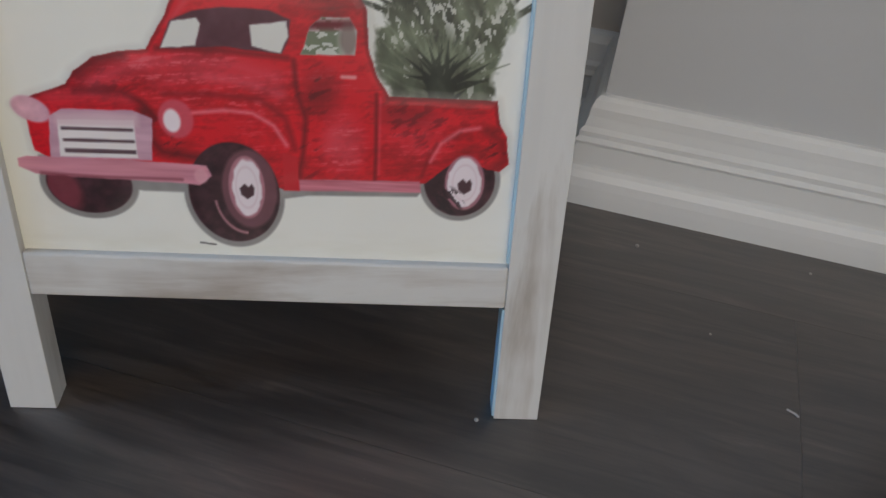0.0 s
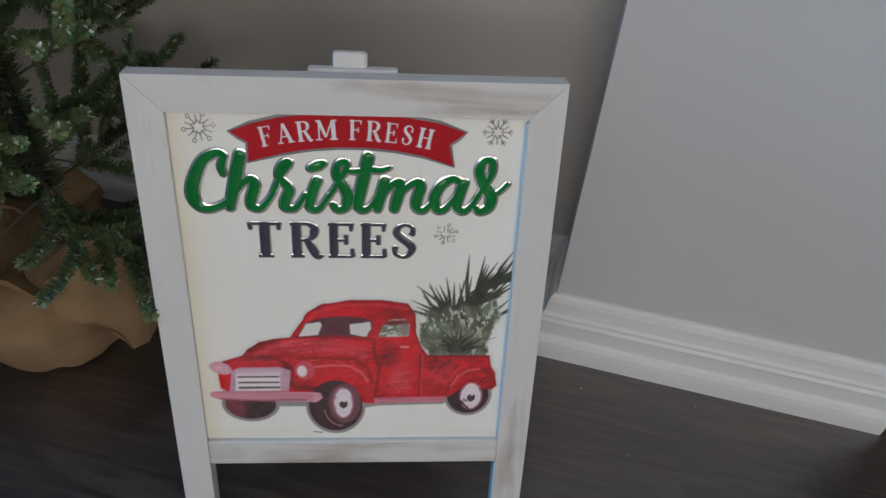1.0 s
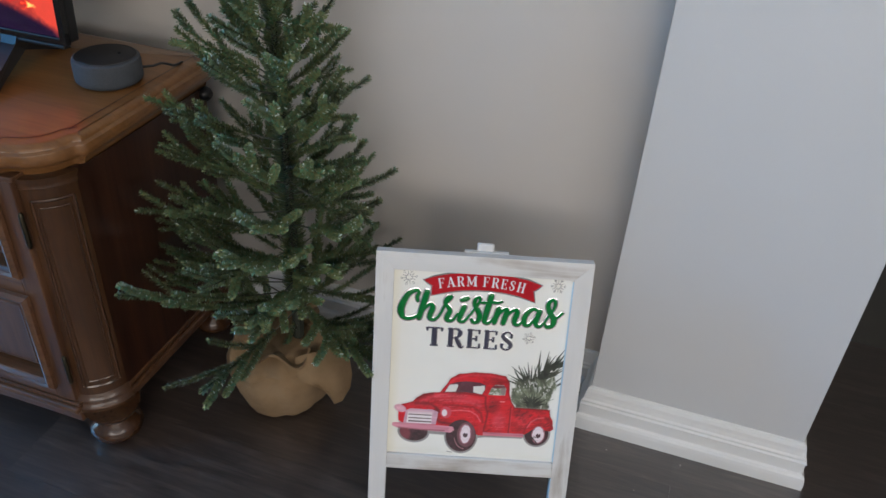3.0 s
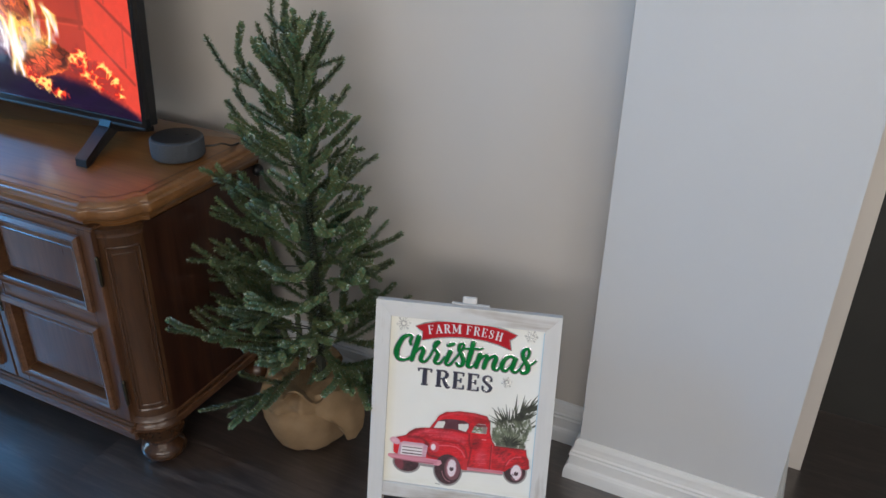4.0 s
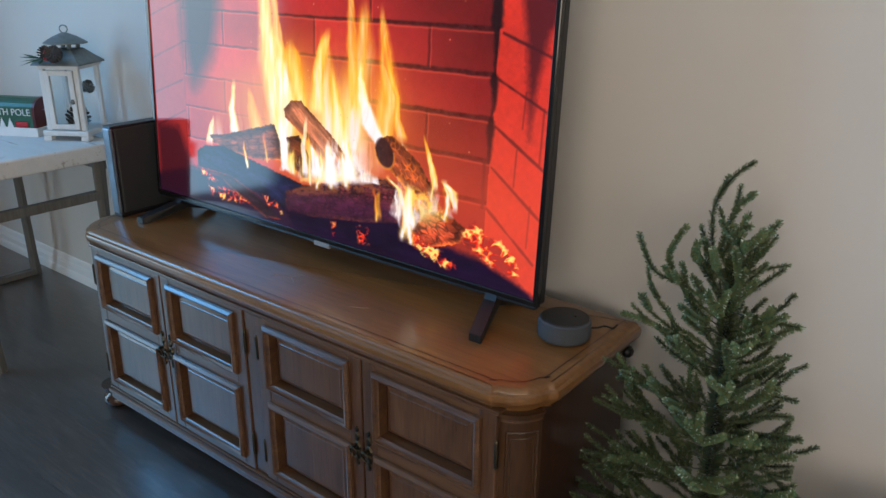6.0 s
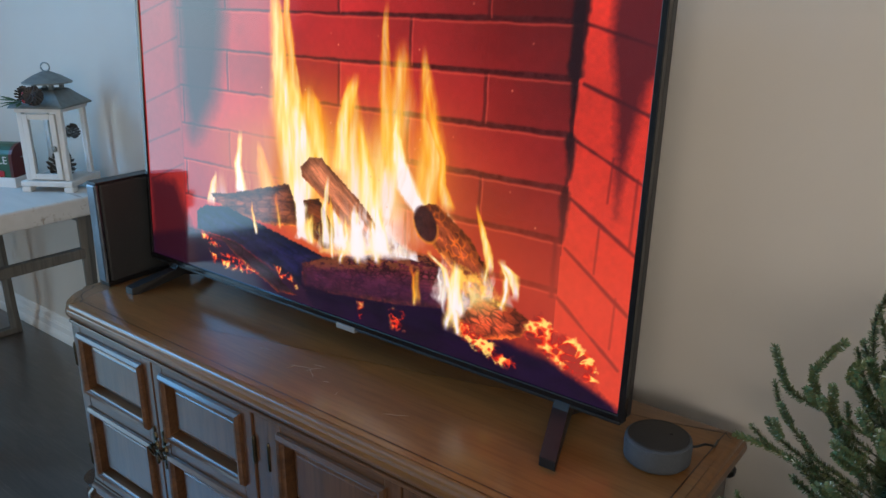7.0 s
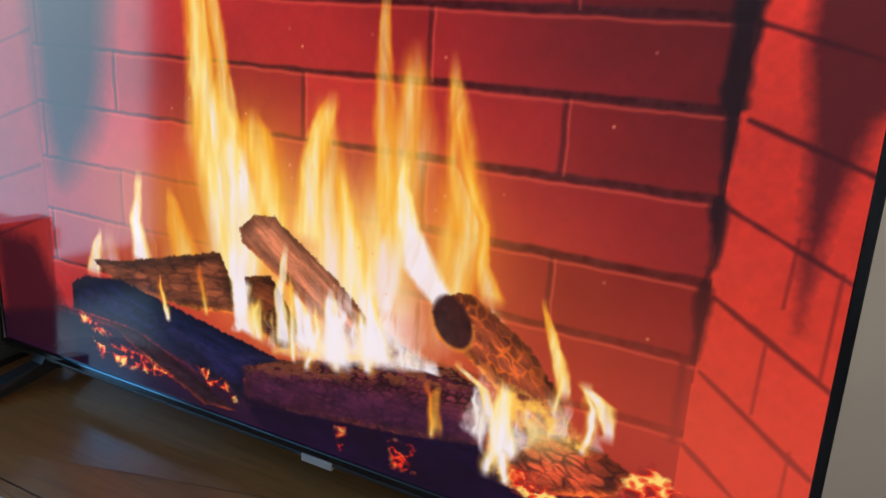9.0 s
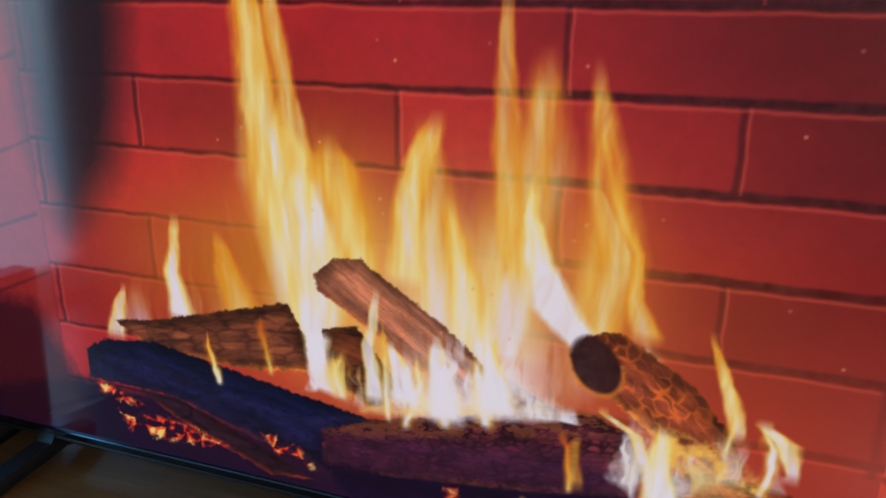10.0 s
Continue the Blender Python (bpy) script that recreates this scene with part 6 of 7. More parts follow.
def fire_picture():
    """A log fire in a red brick hearth; millimetres from the middle of the set's lower edge."""
    c = Canvas(-622.5, 608.5, 10.5, 711.5, 1.6, 21)
    U, V = c.U, c.V
    big, fine = c.noise(160, 120, 4), c.noise(9, 9, 4)
    rows = [17, 98, 179, 260, 339.5, 420.5, 501.5, 581.5, 662.5, 743.5]
    # back wall of bricks
    wall_c = np.array([186, 38, 42.0]) * (0.80 + 0.30 * big + 0.10 * (fine - 0.5))[..., None]
    darker = np.clip((U - 40) / 480, 0, 1)[..., None]
    wall_c = wall_c * (1 - 0.38 * darker - 0.30 * darker * np.clip((V[..., None] - 430) / 200, 0, 1))
    c.C = wall_c
    tone = np.zeros(U.shape)
    rng = np.random.default_rng(3)
    wig = (c.noise(26, 26, 3) - 0.5) * 7
    for k in range(len(rows) - 1):
        m = (V >= rows[k]) & (V < rows[k + 1])
        x0 = (331 if k % 2 == 1 else 175) - 322.5 * 4
        for j in range(9):
            t = rng.uniform(-0.14, 0.12)
            tone = np.where(m & (U >= x0 + 322.5 * j) & (U < x0 + 322.5 * (j + 1)), t, tone)
    c.C = c.C * (1 + tone)[..., None]
    for k, r in enumerate(rows):
        w = 0.9 + 2.0 * c.noise(40, 40, 2) + 2.4 * np.clip((U + 60) / 260, 0, 1)
        d = np.abs(V - r + wig * 0.5)
        c.lay(soft(d - w, 3.5) * 0.86, np.array([52, 12, 16.0]) + ((fine - 0.5) * 40)[..., None])
        c.lay(soft(np.abs(V - r + wig * 0.5 + w + 3) - 1.4, 3) * 0.45, (226, 92, 72))
        if k < len(rows) - 1:
            x0 = (331 if k % 2 == 1 else 175) - 322.5 * 4
            for j in range(9):
                d = np.abs(U - x0 - 322.5 * j + wig * 0.6)
                seg = (V >= r) & (V < rows[k + 1])
                c.lay(soft(d - 2.8, 3.5) * seg * 0.7, (66, 14, 20))
                c.lay(soft(np.abs(U - x0 - 322.5 * j - 5 + wig * 0.6) - 1.2, 2.5) * seg * 0.45, (226, 92, 80))
    # side walls in perspective
    right = U > 492 + (V - 420) * 0.02 + wig * 0.6
    rc = np.array([206, 50, 40.0]) * (0.84 + 0.24 * big + 0.16 * (fine - 0.5))[..., None]
    c.lay(right * 1.0, rc)
    for a, b in (((500, 578), (620, 548)), ((503, 495), (618, 456)), ((501, 412), (616, 360)), ((497, 327), (614, 256)), ((494, 249), (606, 168)), ((488, 168), (600, 80))):
        d = c.line([a, b]) + wig * 0.5
        c.lay(soft(d - 2.5, 3.5) * right * 0.85, (62, 14, 20))
    for a, b in (((560, 395), (557, 330)), ((600, 370), (598, 270)), ((548, 290), (546, 220)), ((585, 190), (583, 110))):
        c.lay(soft(c.line([a, b]) - 1.6, 3) * 0.7, (92, 20, 24))
    c.lay(soft(c.poly([(540, 720), (540, 560), (552, 500), (566, 380), (572, 310), (582, 420), (600, 500), (630, 545), (630, 720)], 4), 18) * 0.80, (56, 12, 22))
    corner = np.interp(V[:, 0], [0, 255, 262, 335, 345, 415, 425, 500, 505, 720], [0, 0, 4, 9, 2, 9, 2, 6, 12, 14])[:, None]
    c.lay(soft(np.abs(U - 489 + wig * 1.6) - corner, 7) * (corner > 0) * 0.88, (24, 8, 14))
    c.lay(soft(np.abs(U - 478 + wig) - 4, 6) * (V > 165) * (V < 262) * 0.8, (60, 14, 20))
    left = U < -481 + wig
    c.lay(left * 1.0, np.array([150, 38, 40.0]) * (0.84 + 0.24 * big + 0.10 * (fine - 0.5))[..., None])
    for a, b in (((-620, 565), (-475, 608)), ((-618, 479), (-475, 524)), ((-618, 370), (-485, 417)), ((-618, 279), (-490, 323)), ((-618, 190), (-484, 246))):
        c.lay(soft(c.line([a, b]) + wig * 0.4 - 2, 3.5) * left * 0.75, (88, 24, 30))
    c.lay(soft(np.abs(U + 481 - wig) - 1.5, 4) * 0.5, (98, 26, 32))
    # sooty corner of the hearth
    c.lay(soft(c.poly([(-486, 720), (-330, 720), (-322, 560), (-334, 470), (-360, 390), (-410, 330), (-444, 310), (-462, 350), (-476, 420)], 4), 60) * 0.92, np.array([26, 14, 24.0]) * (0.7 + 0.6 * big)[..., None])
    c.lay(soft(690 - V, 30) * 0.6 * (U > -300), (70, 14, 18))
    # warm light low on the right side
    c.lay(np.clip((U - 330) / 160, 0, 1) * np.clip((400 - V) / 220, 0, 1) * 0.5, (222, 84, 64))
    # floor of the hearth, dark violet
    floor_top = np.interp(U[0], [-620, -453, -292, -146, -56, 268, 325, 394, 480, 576, 625], [60, 100, 96, 60, 92, 104, 60, 70, 62, 30, 8])
    c.lay(soft(V - floor_top[None, :] + (fine - 0.5) * 10, 16), np.array([28, 9, 42.0]) * (0.7 + 0.5 * c.noise(60, 40, 3))[..., None])
    c.lay(soft(c.poly([(-620, 200), (-520, 200), (-470, 110), (-440, 10), (-620, 10)], 6), 30) * 0.8, (46, 12, 26))
    # glow of the fire on the wall behind it
    glow = np.exp(-(((U - 20) / 270) ** 2 + ((V - 270) / 150) ** 2))
    c.lay(glow * 0.88, np.array([246, 148, 60.0]) * (0.9 + 0.2 * c.noise(50, 90, 3))[..., None])
    c.lay(np.exp(-(((U + 250) / 130) ** 2 + ((V - 300) / 80) ** 2)) * 0.6, (196, 96, 34))

    # flames: a streaked veil below an uneven top, and tongues of (foot u, v, tip u, v, width, heat)
    sway = (c.noise(70, 110, 3) - 0.5) * 46
    flick = (c.noise(17, 30, 3) - 0.5) * 16
    lowc, midc, hotc, white = np.array([226, 106, 32.0]), np.array([254, 180, 50.0]), np.array([255, 232, 150.0]), np.array([246, 240, 255.0])

    def heat_color(e):
        e3 = np.clip(e, 0, 1)[..., None]
        return np.where(e3 < 0.35, lowc + (midc - lowc) * e3 / 0.35, np.where(e3 < 0.7, midc + (hotc - midc) * (e3 - 0.35) / 0.35, hotc + (white - hotc) * np.clip((e3 - 0.7) / 0.25, 0, 1)))

    def veil(us, tops, foot, grain, gain, hot, alpha, sw):
        """Flames whose top follows points, torn into upright streaks."""
        uu = U + sw
        top = np.interp(uu.ravel(), us, tops).reshape(U.shape)
        feet = np.interp(uu.ravel(), us, foot).reshape(U.shape)
        h = (V - feet) / np.maximum(top - feet, 1)
        s = c.noise(grain, grain * 8, 4, 0.0, sw)
        a = np.clip((s - 0.36 - 0.25 * h) * gain, 0, 1) * np.clip((1 - h) * 2.2, 0, 1) * np.clip(h * 6 + 0.5, 0, 1) * (top > feet + 5) * np.clip((uu - us[0]) / 15, 0, 1) * np.clip((us[-1] - uu) / 15, 0, 1)
        c.lay(a * alpha, heat_color(hot - 0.75 * h + (s - 0.5) * 1.4))

    def tongue(u0, v0, u1, v1, w, heat, alpha=1.0, bend=0.0):
        h = np.clip((V - v0) / (v1 - v0), -0.15, 1.0)
        hh = np.clip(h, 0, 1)
        small = (v1 - v0) < 130
        mid = u0 + (u1 - u0) * hh ** 1.1 + bend * np.sin(hh * math.pi) + (flick * (0.4 + hh) if small else sway * hh * 0.75 + flick * 0.5)
        prof = w * (np.sin(np.clip(0.22 + 0.78 * hh, 0, 1) * math.pi) ** 0.75 * 0.95 + 0.04)
        d = np.abs(U - mid) / (prof + 1e-3)
        body = np.clip(1.25 - d, 0, 1) ** 0.9 * np.clip((h + 0.15) * 9, 0, 1) * np.clip((1.0 - hh) * 4.0, 0, 1)
        body = body * (0.65 + 0.6 * c.noise(10, 46, 3))
        core = np.clip(1.05 - d * 1.25, 0, 1)
        e = np.clip(heat * 1.25 - hh * 0.95, 0, 1) * (0.4 + 0.6 * core)
        c.lay(np.clip(body * alpha * (0.55 + 0.6 * core), 0, 0.97), heat_color(e))

    def ribbon(pts, h0, h1, alpha=1.0, edge=2.6):
        """A tongue through (u, v, half width), foot first, with its heat at foot and tip."""
        us, vs, ws = zip(*pts)
        mid = np.interp(V, vs, us) + flick * 0.45
        w = np.interp(V, vs, ws) * 1.12
        span = vs[-1] - vs[0]
        hh = np.clip((V - vs[0]) / span, 0, 1)
        d = np.abs(U - mid) / (w + 0.5)
        body = np.clip((1.25 - d) * edge * 0.7, 0, 1) * np.clip((V - vs[0] + 12) / 16, 0, 1) * np.clip((vs[-1] + 8 - V) / (0.12 * span + 8), 0, 1)
        body = body * (0.72 + 0.5 * c.noise(8, 60, 3, 0.0, sway))
        e = h0 + (h1 - h0) * hh + 0.30 * (np.clip(1 - d, 0, 1) - 0.5) + 0.5 * (c.noise(9, 70, 2) - 0.5)
        c.lay(np.clip(body * alpha, 0, 0.96), heat_color(e))

    US = [-400, -330, -270, -215, -175, -130, -90, -40, 10, 60, 110, 150, 190, 235, 262, 300]
    FT = [185, 195, 205, 215, 225, 225, 230, 200, 180, 170, 165, 170, 190, 220, 240, 240]
    veil(US, [230, 300, 360, 380, 600, 640, 560, 500, 500, 540, 600, 540, 470, 470, 360, 240], FT, 46, 2.2, 0.62, 0.65, sway * 0.9)
    veil(US, [210, 270, 340, 320, 430, 480, 470, 400, 420, 420, 430, 430, 400, 370, 320, 240], FT, 34, 2.4, 0.85, 0.7, sway * 0.8 + flick * 0.5)
    # pale heat haze between the tongues
    c.lay(np.exp(-(((U - 70) / 105) ** 2 + ((V - 280) / 85) ** 2)) * 0.75, (248, 204, 172))
    c.lay(np.exp(-(((U + 95) / 75) ** 2 + ((V - 330) / 95) ** 2)) * 0.85, (250, 190, 50))
    c.lay(np.exp(-(((U - 225) / 40) ** 2 + ((V - 335) / 75) ** 2)) * 0.65, (226, 120, 34))
    c.lay(np.exp(-(((U - 330) / 150) ** 2 + ((V - 170) / 90) ** 2)) * 0.45, (226, 84, 52))
    c.lay(np.exp(-(((U + 225) / 85) ** 2 + ((V - 290) / 60) ** 2)) * 0.6, (196, 104, 34))
    ribbon([(120, 230, 40), (130, 330, 46), (150, 430, 36), (160, 540, 10)], 0.8, 0.3, 0.75, 1.6)
    ribbon([(215, 262, 24), (228, 350, 30), (218, 450, 16), (206, 530, 5)], 0.6, 0.25, 0.8, 1.8)
    ribbon([(60, 240, 34), (52, 350, 32), (36, 470, 10)], 0.8, 0.3, 0.7, 1.6)
    ribbon([(-102, 186, 20), (-99, 281, 40), (-101, 348, 54), (-119, 397, 51), (-148, 458, 25), (-156, 520, 21), (-160, 572, 17), (-166, 650, 7)], 0.98, 0.35, 0.95)
    ribbon([(-104, 406, 19), (-115, 488, 8), (-126, 548, 11), (-130, 573, 9), (-128, 640, 5)], 0.6, 0.35, 0.8)
    ribbon([(-33, 293, 18), (-50, 356, 20), (-63, 411, 27), (-71, 444, 9)], 0.55, 0.3, 0.8)
    ribbon([(16, 302, 19), (18, 386, 15), (32, 428, 16), (52, 476, 8)], 0.7, 0.4, 0.9)
    ribbon([(134, 323, 11), (127, 401, 12), (121, 464, 12), (119, 540, 8), (121, 600, 4)], 0.5, 0.3, 0.7)
    ribbon([(97, 216, 24), (83, 293, 18), (74, 340, 11), (61, 392, 5)], 0.8, 0.4, 0.85)
    ribbon([(267, 276, 13), (252, 312, 8), (253, 357, 5), (226, 415, 8), (214, 473, 5)], 0.55, 0.15, 0.8)
    ribbon([(212, 250, 14), (177, 290, 22), (157, 340, 13), (150, 385, 7), (152, 424, 4)], 1.2, 0.6, 1)
    ribbon([(-281, 216, 16), (-288, 272, 10), (-276, 338, 5)], 0.95, 0.5, 0.95)
    ribbon([(-386, 176, 13), (-378, 213, 10), (-366, 240, 4)], 0.8, 0.5, 0.9)
    ribbon([(-192, 232, 23), (-210, 285, 17), (-218, 323, 6)], 0.5, 0.3, 0.7)

    # logs
    r1, r2 = c.noise(34, 30, 2), c.noise(60, 16, 3, 0.25)
    crack = np.minimum(np.abs(r1 - 0.5) * 3.2, np.abs(r2 - 0.5) * 3.6)

    def log(pts, base, lit, wob=3.0, cracks=1.0, grain=(46, 9, -0.2), plate=None, seam=(14, 6, 8)):
        d = c.poly(pts, wob)
        m = soft(d, 2.2)
        edge = np.clip(1 + d / 16, 0, 1)
        gu, gv, turn = grain
        col = np.array(base, float) * (0.35 + 0.9 * c.noise(gu, gv, 4, turn) + 0.35 * c.noise(gu / 3, gv / 3, 3, turn))[..., None]
        if plate:
            gap, tn = c.cells(*plate)
            col = col * (0.84 + 0.32 * tn)[..., None]
            k = (cracks * np.clip(0.9 - gap / 0.34 - (c.noise(22, 18, 2) - 0.5) * 2.4, 0, 1))[..., None]
            col = col * (1 - k) + np.array(seam, float) * k
        else:
            col = col * (1 - 0.5 * cracks * np.clip(1 - crack / 0.16, 0, 1))[..., None]
        # round: darker towards its rim, glowing only along parts of the underside
        below = np.clip((np.roll(d, 14, 0) - d) / 10, 0, 1)
        under = np.clip(-(np.roll(d, -10, 0) - np.roll(d, 10, 0)) / 26, 0, 1)
        col = col * (0.58 + 0.62 * np.clip(-d / 20, 0, 1))[..., None] + np.array([34, 20, 22.0]) * (below * 0.5 * c.noise(9, 5, 3))[..., None]
        col = col + np.array(lit, float) * (np.clip(edge * 1.2 - 0.25, 0, 1) ** 2 * c.noise(20, 14, 3) * (0.35 + 1.5 * under))[..., None]
        c.lay(m, np.clip(col, 0, 255))

    log([(-386, 193), (-306, 207), (-225, 229), (-130, 253), (-111, 215), (-107, 172), (-175, 160), (-330, 160)], (104, 54, 34), (170, 90, 26), 3, 0.35, (40, 6, 0.15), (34, 13, 0.15))
    log([(-89, 228), (-43, 237), (-7, 191), (16, 166), (-26, 135), (-83, 165)], (88, 42, 22), (232, 130, 30))
    log([(-95, 292), (-70, 314), (-37, 317), (2, 291), (63, 252), (110, 210), (150, 168), (90, 170), (29, 198), (-43, 245), (-90, 272)], (168, 100, 72), (120, 56, 18), 3, 0.15, (60, 6, -0.62))
    log([(120, 210), (160, 190), (205, 165), (180, 150), (120, 165)], (120, 66, 50), (170, 90, 30))
    log([(194, 243), (211, 268), (239, 276), (275, 257), (318, 228), (350, 190), (372, 150), (340, 140), (282, 170), (237, 203), (203, 212)], (118, 52, 30), (230, 120, 36), 3, 0.6, (30, 8, -0.65), (19, 10, -0.75, 0.95, 7.0), (226, 104, 34))
    c.lay(soft(c.ellipse(221, 236, 24, 33, 0.5), 5) * 0.9, np.array([46, 22, 24.0]) * (0.7 + 0.7 * fine)[..., None])
    c.lay(soft(np.abs(c.ellipse(221, 236, 25, 34, 0.5)) - 1.5, 4) * (V < 240) * 0.7, (240, 140, 50))
    log([(-440, 146), (-408, 164), (-333, 173), (-230, 156), (-124, 139), (-26, 123), (-95, 80), (-96, 48), (-191, 68), (-303, 100), (-441, 104)], (18, 18, 50), (36, 16, 26), 3, 0.5, (60, 9, -0.2))
    log([(-360, 100), (-300, 98), (-200, 62), (-110, 24), (-170, 18), (-300, 66)], (40, 20, 34), (120, 40, 16), 3)
    log([(-95, 96), (-26, 123), (107, 158), (224, 180), (262, 166), (279, 119), (262, 92), (151, 72), (30, 58), (-86, 40)], (80, 30, 40), (150, 74, 28), 3, 0.6, (40, 8, 0.1), (13, 7, 0.12, 0.95, 5.0))
    c.lay(soft(c.poly([(-95, 96), (-26, 123), (107, 158), (224, 180), (262, 166), (200, 150), (60, 118), (-60, 92)], 4), 8) * (c.noise(14, 5, 3, 0.2) > 0.45) * 0.55, (150, 84, 46))
    log([(299, 129), (340, 138), (405, 135), (440, 118), (430, 84), (327, 50), (290, 88)], (160, 60, 36), (220, 96, 36), 3, 0.6, (30, 8, -0.3), (22, 10, -0.3, 0.95, 6.0))
    # violet underside of the front log
    c.lay(soft(c.poly([(-95, 92), (40, 112), (180, 128), (276, 122), (262, 92), (151, 72), (30, 58), (-86, 40)], 5), 26) * 0.62, np.array([54, 22, 56.0]) * (0.6 + 0.8 * c.noise(24, 9, 3))[..., None])
    # front log beds in violet shadow
    c.lay(soft(c.poly([(-100, 52), (30, 60), (150, 74), (262, 94), (330, 52), (394, 66), (470, 52), (576, 28), (600, 10), (-60, 10)], 4), 10) * 0.93, np.array([25, 9, 42.0]) * (0.55 + 0.7 * c.noise(50, 24, 4))[..., None])

    # embers
    gap, tn = c.cells(22, 12, 0.3, 0.95, 9.0)

    def ember(pts, wob, a=1.0):
        """Dark lumps with glowing cracks between them."""
        m = soft(c.poly(pts, wob + 2), 9) * a
        n = c.noise(26, 18, 3)
        hot = np.clip(0.58 - gap * 0.9 + (n - 0.5) * 2.6 + (tn - 0.5) * 0.9 + (fine - 0.5) * 0.8, 0, 1)
        h = hot[..., None]
        col = np.where(h < 0.5, np.array([44, 8, 26.0]) + np.array([182, 34, 4.0]) * h * 2, np.array([226, 42, 30.0]) + np.array([29, 130, 60.0]) * (h - 0.5) * 2)
        c.lay(m * np.clip(hot * 2.2, 0.25, 1), col)
        c.lay(m * np.clip((hot - 0.93) * 14, 0, 1) * np.clip((n - 0.52) * 8, 0, 1), (255, 216, 120))

    ember([(-400, 64), (-307, 64), (-226, 44), (-297, 36), (-384, 36)], 5)
    ember([(-430, 100), (-400, 96), (-350, 74), (-390, 76), (-428, 88)], 3)
    ember([(-180, 78), (-130, 66), (-110, 40), (-160, 48)], 5)
    ember([(433, 110), (463, 133), (487, 114), (526, 108), (560, 84), (568, 40), (515, 50), (477, 72), (440, 84)], 6)
    ember([(270, 98), (300, 92), (360, 62), (430, 40), (410, 22), (340, 40), (300, 60)], 6)
    ember([(140, 60), (176, 64), (180, 30), (150, 22)], 4)
    ember([(60, 62), (76, 60), (78, 20), (66, 20)], 3, 0.8)
    # flames in front of the logs
    FU = [-130, -100, -60, -30, 0, 30, 60, 90, 120, 150, 190, 215]
    veil(FU, [150, 200, 215, 180, 240, 225, 255, 240, 250, 225, 190, 165], [140, 150, 142, 136, 134, 140, 146, 150, 156, 160, 166, 165], 20, 3.2, 1.22, 0.95, flick * 1.6)
    RU = [240, 262, 285, 305, 330, 350, 372, 395, 412]
    veil(RU, [110, 205, 190, 165, 190, 200, 195, 190, 130], [110, 100, 64, 84, 124, 132, 134, 132, 130], 20, 3.4, 1.18, 0.95, flick * 1.6)
    for a in ((-8, 140, -14, 255, 9, 0.95), (14, 130, 26, 220, 12, 1.15, 0.9, 8), (60, 140, 44, 235, 16, 1.3, 0.9), (108, 150, 96, 230, 16, 1.3, 0.9), (-235, 138, -250, 205, 8, 0.8), (-160, 165, -172, 235, 9, 0.55, 0.7),
              (-66, 150, -60, 205, 16, 1.0, 0.9, -8), (275, 70, 292, 190, 15, 1.2, 0.95, 8), (385, 130, 380, 205, 9, 1.2, 0.95, 12), (352, 170, 340, 260, 7, 0.7, 0.8, 8), (200, 90, 196, 160, 8, 0.55, 0.7), (300, 60, 276, 120, 16, 1.2)):
        tongue(*a)
    c.lay(soft(c.line([(-40, 134), (60, 152), (140, 172)]) - 4, 8) * c.noise(14, 14, 3) * 1.2, (252, 210, 130))
    # bright bed between the logs, and tongues before them
    c.lay(soft(c.poly([(262, 150), (300, 176), (352, 168), (398, 128), (372, 122), (318, 134), (280, 120)], 6), 12) * np.clip(c.noise(12, 10, 3) * 2.6 - 0.8, 0, 1), (255, 190, 84))
    c.lay(soft(c.poly([(-10, 140), (60, 148), (130, 160), (190, 178), (150, 196), (60, 176), (0, 162)], 6), 14) * np.clip(c.noise(14, 12, 3) * 2.4 - 0.6, 0, 1), (255, 232, 190))
    # white heart of the fire between the leaning log and the charred one
    lick = np.clip((c.noise(13, 60, 3, 0.0, flick) - 0.36) * 4, 0, 1)
    c.lay(np.exp(-(((U - 112) / 62) ** 2 + ((V - 205) / 46) ** 2)) * lick * (V > 158 + 0.12 * (U - 60)) * 0.95, (252, 240, 250))
    c.lay(np.exp(-(((U - 322) / 52) ** 2 + ((V - 128) / 26) ** 2)) * lick * 0.7, (255, 224, 136))
    c.lay(np.exp(-(((U + 52) / 40) ** 2 + ((V - 172) / 24) ** 2)) * lick * 0.8, (255, 226, 130))
    ribbon([(61, 143, 19), (56, 199, 12), (51, 235, 4)], 1.2, 0.8, 1)
    ribbon([(120, 162, 19), (116, 206, 10), (109, 241, 4)], 1.2, 0.8, 1)
    ribbon([(12, 156, 14), (7, 195, 10), (-4, 220, 4)], 1.1, 0.7, 1)
    ribbon([(-25, 152, 11), (-30, 218, 6), (-19, 280, 3)], 0.9, 0.6, 0.9)
    ribbon([(-97, 175, 10), (-97, 219, 16)], 1.0, 0.9, 1)
    ribbon([(295, 96, 15), (289, 130, 12), (294, 175, 5)], 1.0, 0.8, 1)
    ribbon([(361, 187, 6), (350, 224, 7), (336, 259, 5), (328, 283, 3)], 0.8, 0.4, 0.9)
    ribbon([(414, 153, 5), (404, 186, 10), (382, 201, 7)], 1.0, 0.7, 1)
    ribbon([(278, 134, 6), (265, 166, 6), (231, 185, 4)], 0.9, 0.6, 0.9)
    ribbon([(206, 97, 9), (202, 134, 7), (207, 150, 3)], 0.4, 0.2, 0.6)
    # sparks
    for _ in range(26):
        u, v = rng.uniform(-300, 440), rng.uniform(200, 690)
        c.lay(soft(c.ellipse(u, v, 1.6, 1.6), 2.0) * rng.uniform(0.3, 0.8), (248, 170, 130))
    return c


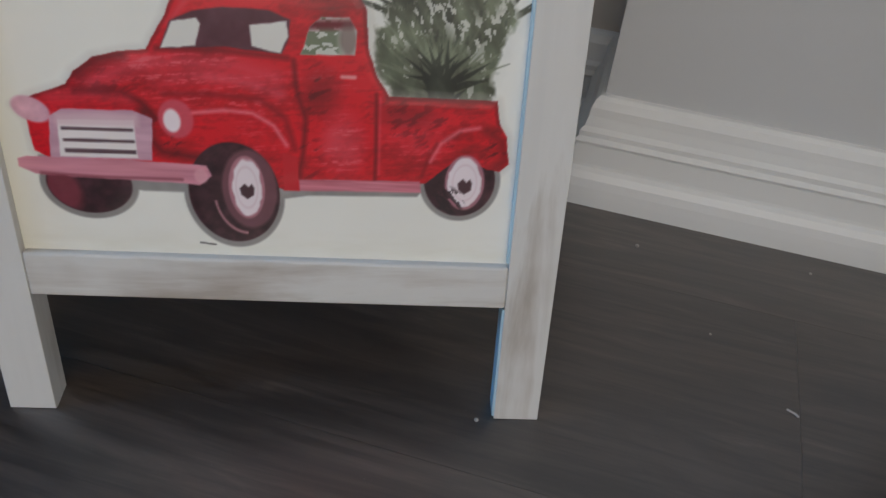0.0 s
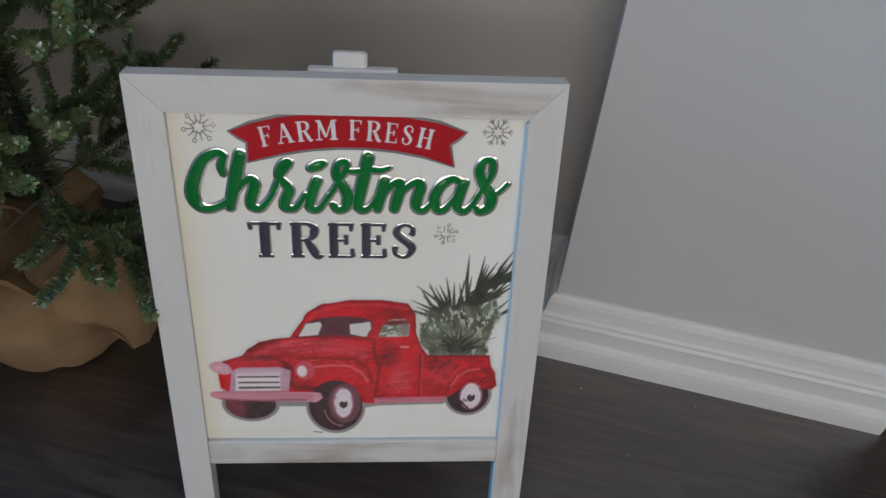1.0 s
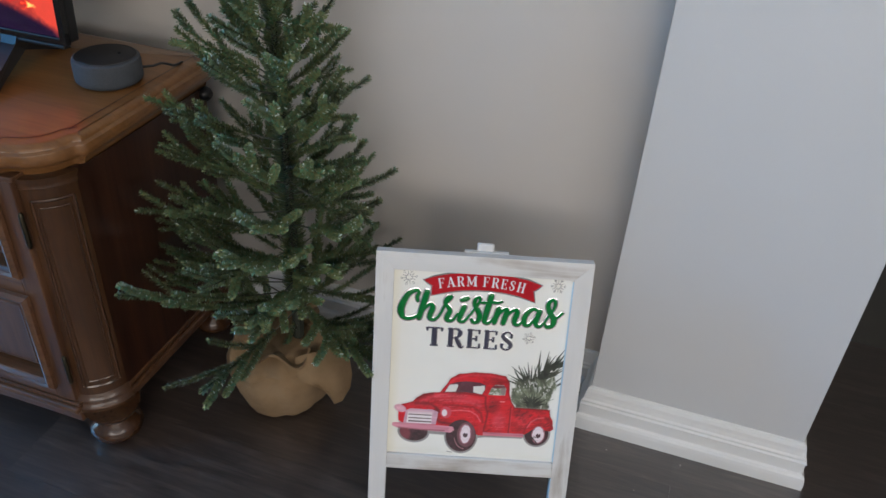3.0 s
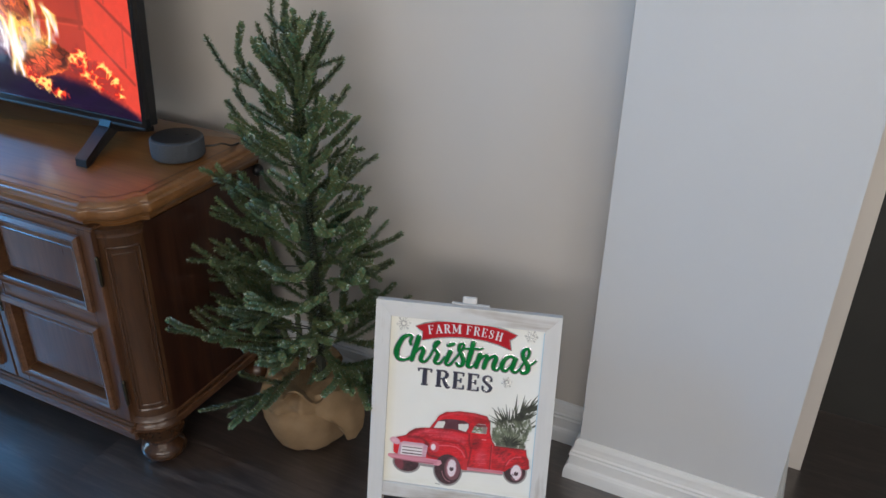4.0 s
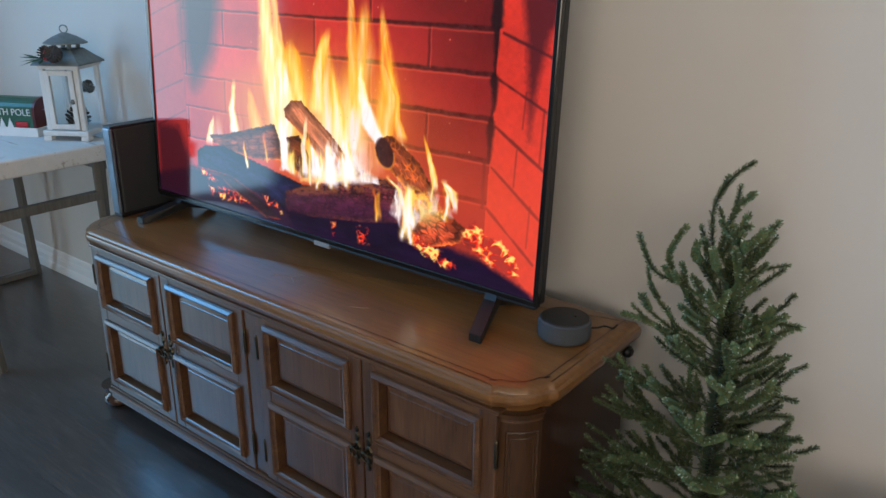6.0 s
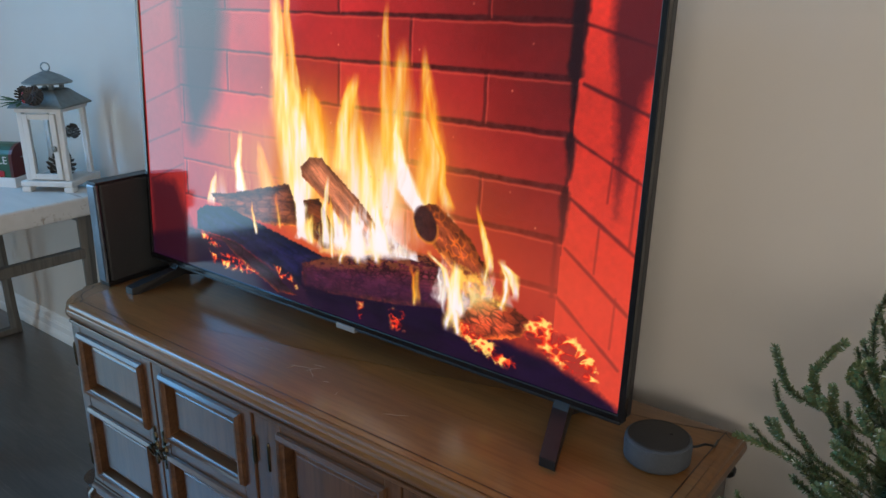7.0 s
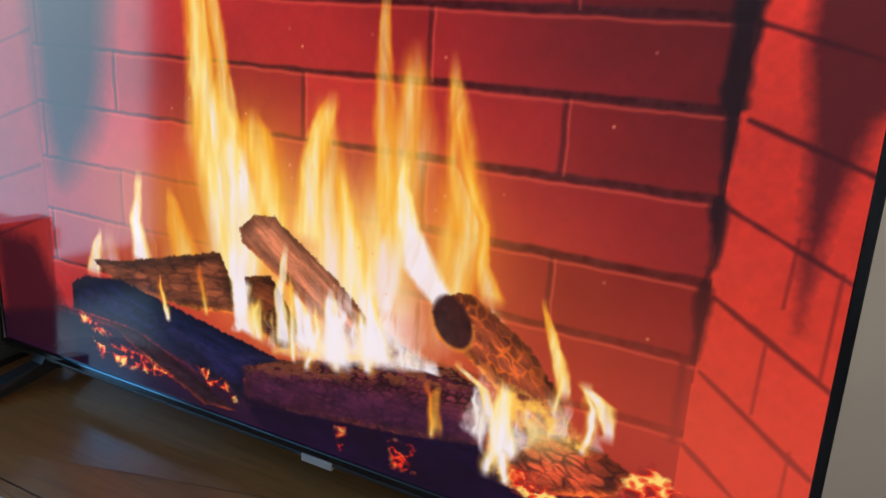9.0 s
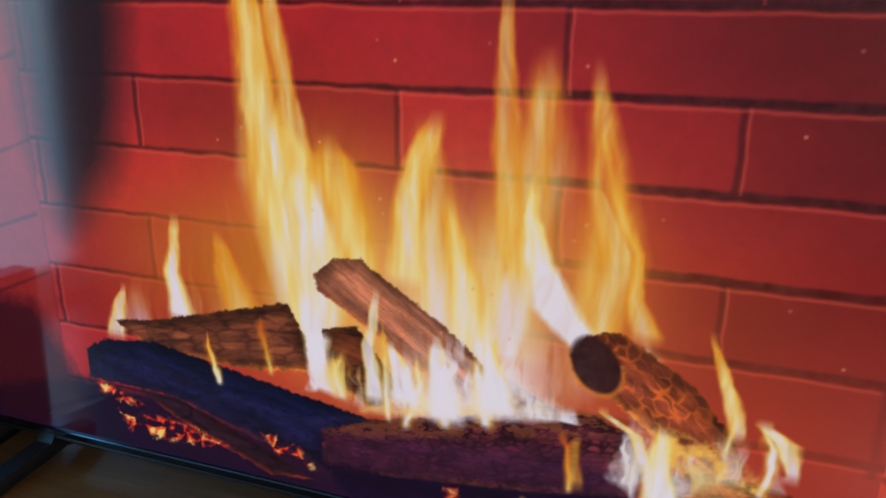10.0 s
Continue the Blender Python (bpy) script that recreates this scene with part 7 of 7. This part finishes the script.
def screen_mat():
    n = Nodes("lit_screen")
    a = n.add("ShaderNodeAttribute")
    a.attribute_name = "paint"
    n.link(a.outputs["Color"], n.b.inputs["Emission Color"])
    return n.set(Base_Color=(0.004, 0.004, 0.005, 1), Roughness=0.08, Emission_Strength=1.25, Specular_IOR_Level=0.5)


M_SCREEN = screen_mat()
SCREEN = fire_picture().object("screen", lambda u, v, h: (u / 1000, 0 * u + 0.0005, v / 1000), M_SCREEN, TELEVISION, "glowing picture of logs burning in a red brick hearth")

# ---- the floor, plank by plank ----
floor = tagged(part("floor", boxed(R["x0"] - 0.2, R["x1"] + 0.4, R["y0"] - 0.2, 1.3, -0.1, -0.0035), M_NEARBLACK), "dark espresso wood-look plank floor", "floor", kind="structure")
PL, PW = 1.22, 0.1825


def plank_mesh(length):
    bm = bmesh.new()
    box(bm, 0, length, 0, PW - 0.0002, -0.004, 0.0)
    bmesh.ops.recalc_face_normals(bm, faces=bm.faces)
    me = bpy.data.meshes.new("plank")
    bm.to_mesh(me)
    bm.free()
    me.materials.append(M_PLANK)
    return me


PLANK_ME = plank_mesh(PL - 0.0002)
rnd = random.Random(11)
row0 = int((R["y0"] - 0.617) / PW)
for r in range(row0, 4):
    y = 0.617 + (r) * PW
    if y > 1.2:
        continue
    # butt joints step from row to row
    shift = rnd.uniform(0, PL)
    start = 0.319 + (0.0 if r == -1 else 0.62 if r == 0 else shift)
    while start > R["x0"] - 0.1:
        start -= PL
    x = start
    while x < R["x1"] + 0.10:
        a, b = max(x, R["x0"] - 0.10), min(x + PL, R["x1"] + 0.10)
        if b - a > 0.03:
            ob = new("plank", PLANK_ME if b - a > PL - 0.001 else plank_mesh(b - a - 0.0002))
            ob.location = (a, y, 0.0)
            ob.parent = floor
        x += PL

# a pale scratch and a few crumbs on the floor near the sign
M_CHIP = paint_mat("pale_chip", (0.42, 0.38, 0.35), 0.8)
bm = bmesh.new()
tube(bm, [(0.311, 0.538, 0.0004), (0.316, 0.536, 0.0005), (0.318, 0.534, 0.0004)], 0.0008, 5)
part("scratch", bm, M_CHIP, floor, "pale scratch")
for cx, cy, cr in ((0.205, 0.655, 0.0016), (0.331, 0.668, 0.0012), (0.128, 0.470, 0.0014), (0.262, 0.585, 0.0009)):
    part("crumb", lathe(bmesh.new(), [(cr, 0.0), (cr * 0.9, cr * 0.5), (cr * 0.3, cr * 0.8)], 7, cx, cy), M_CHIP, floor, "tiny pale crumb")
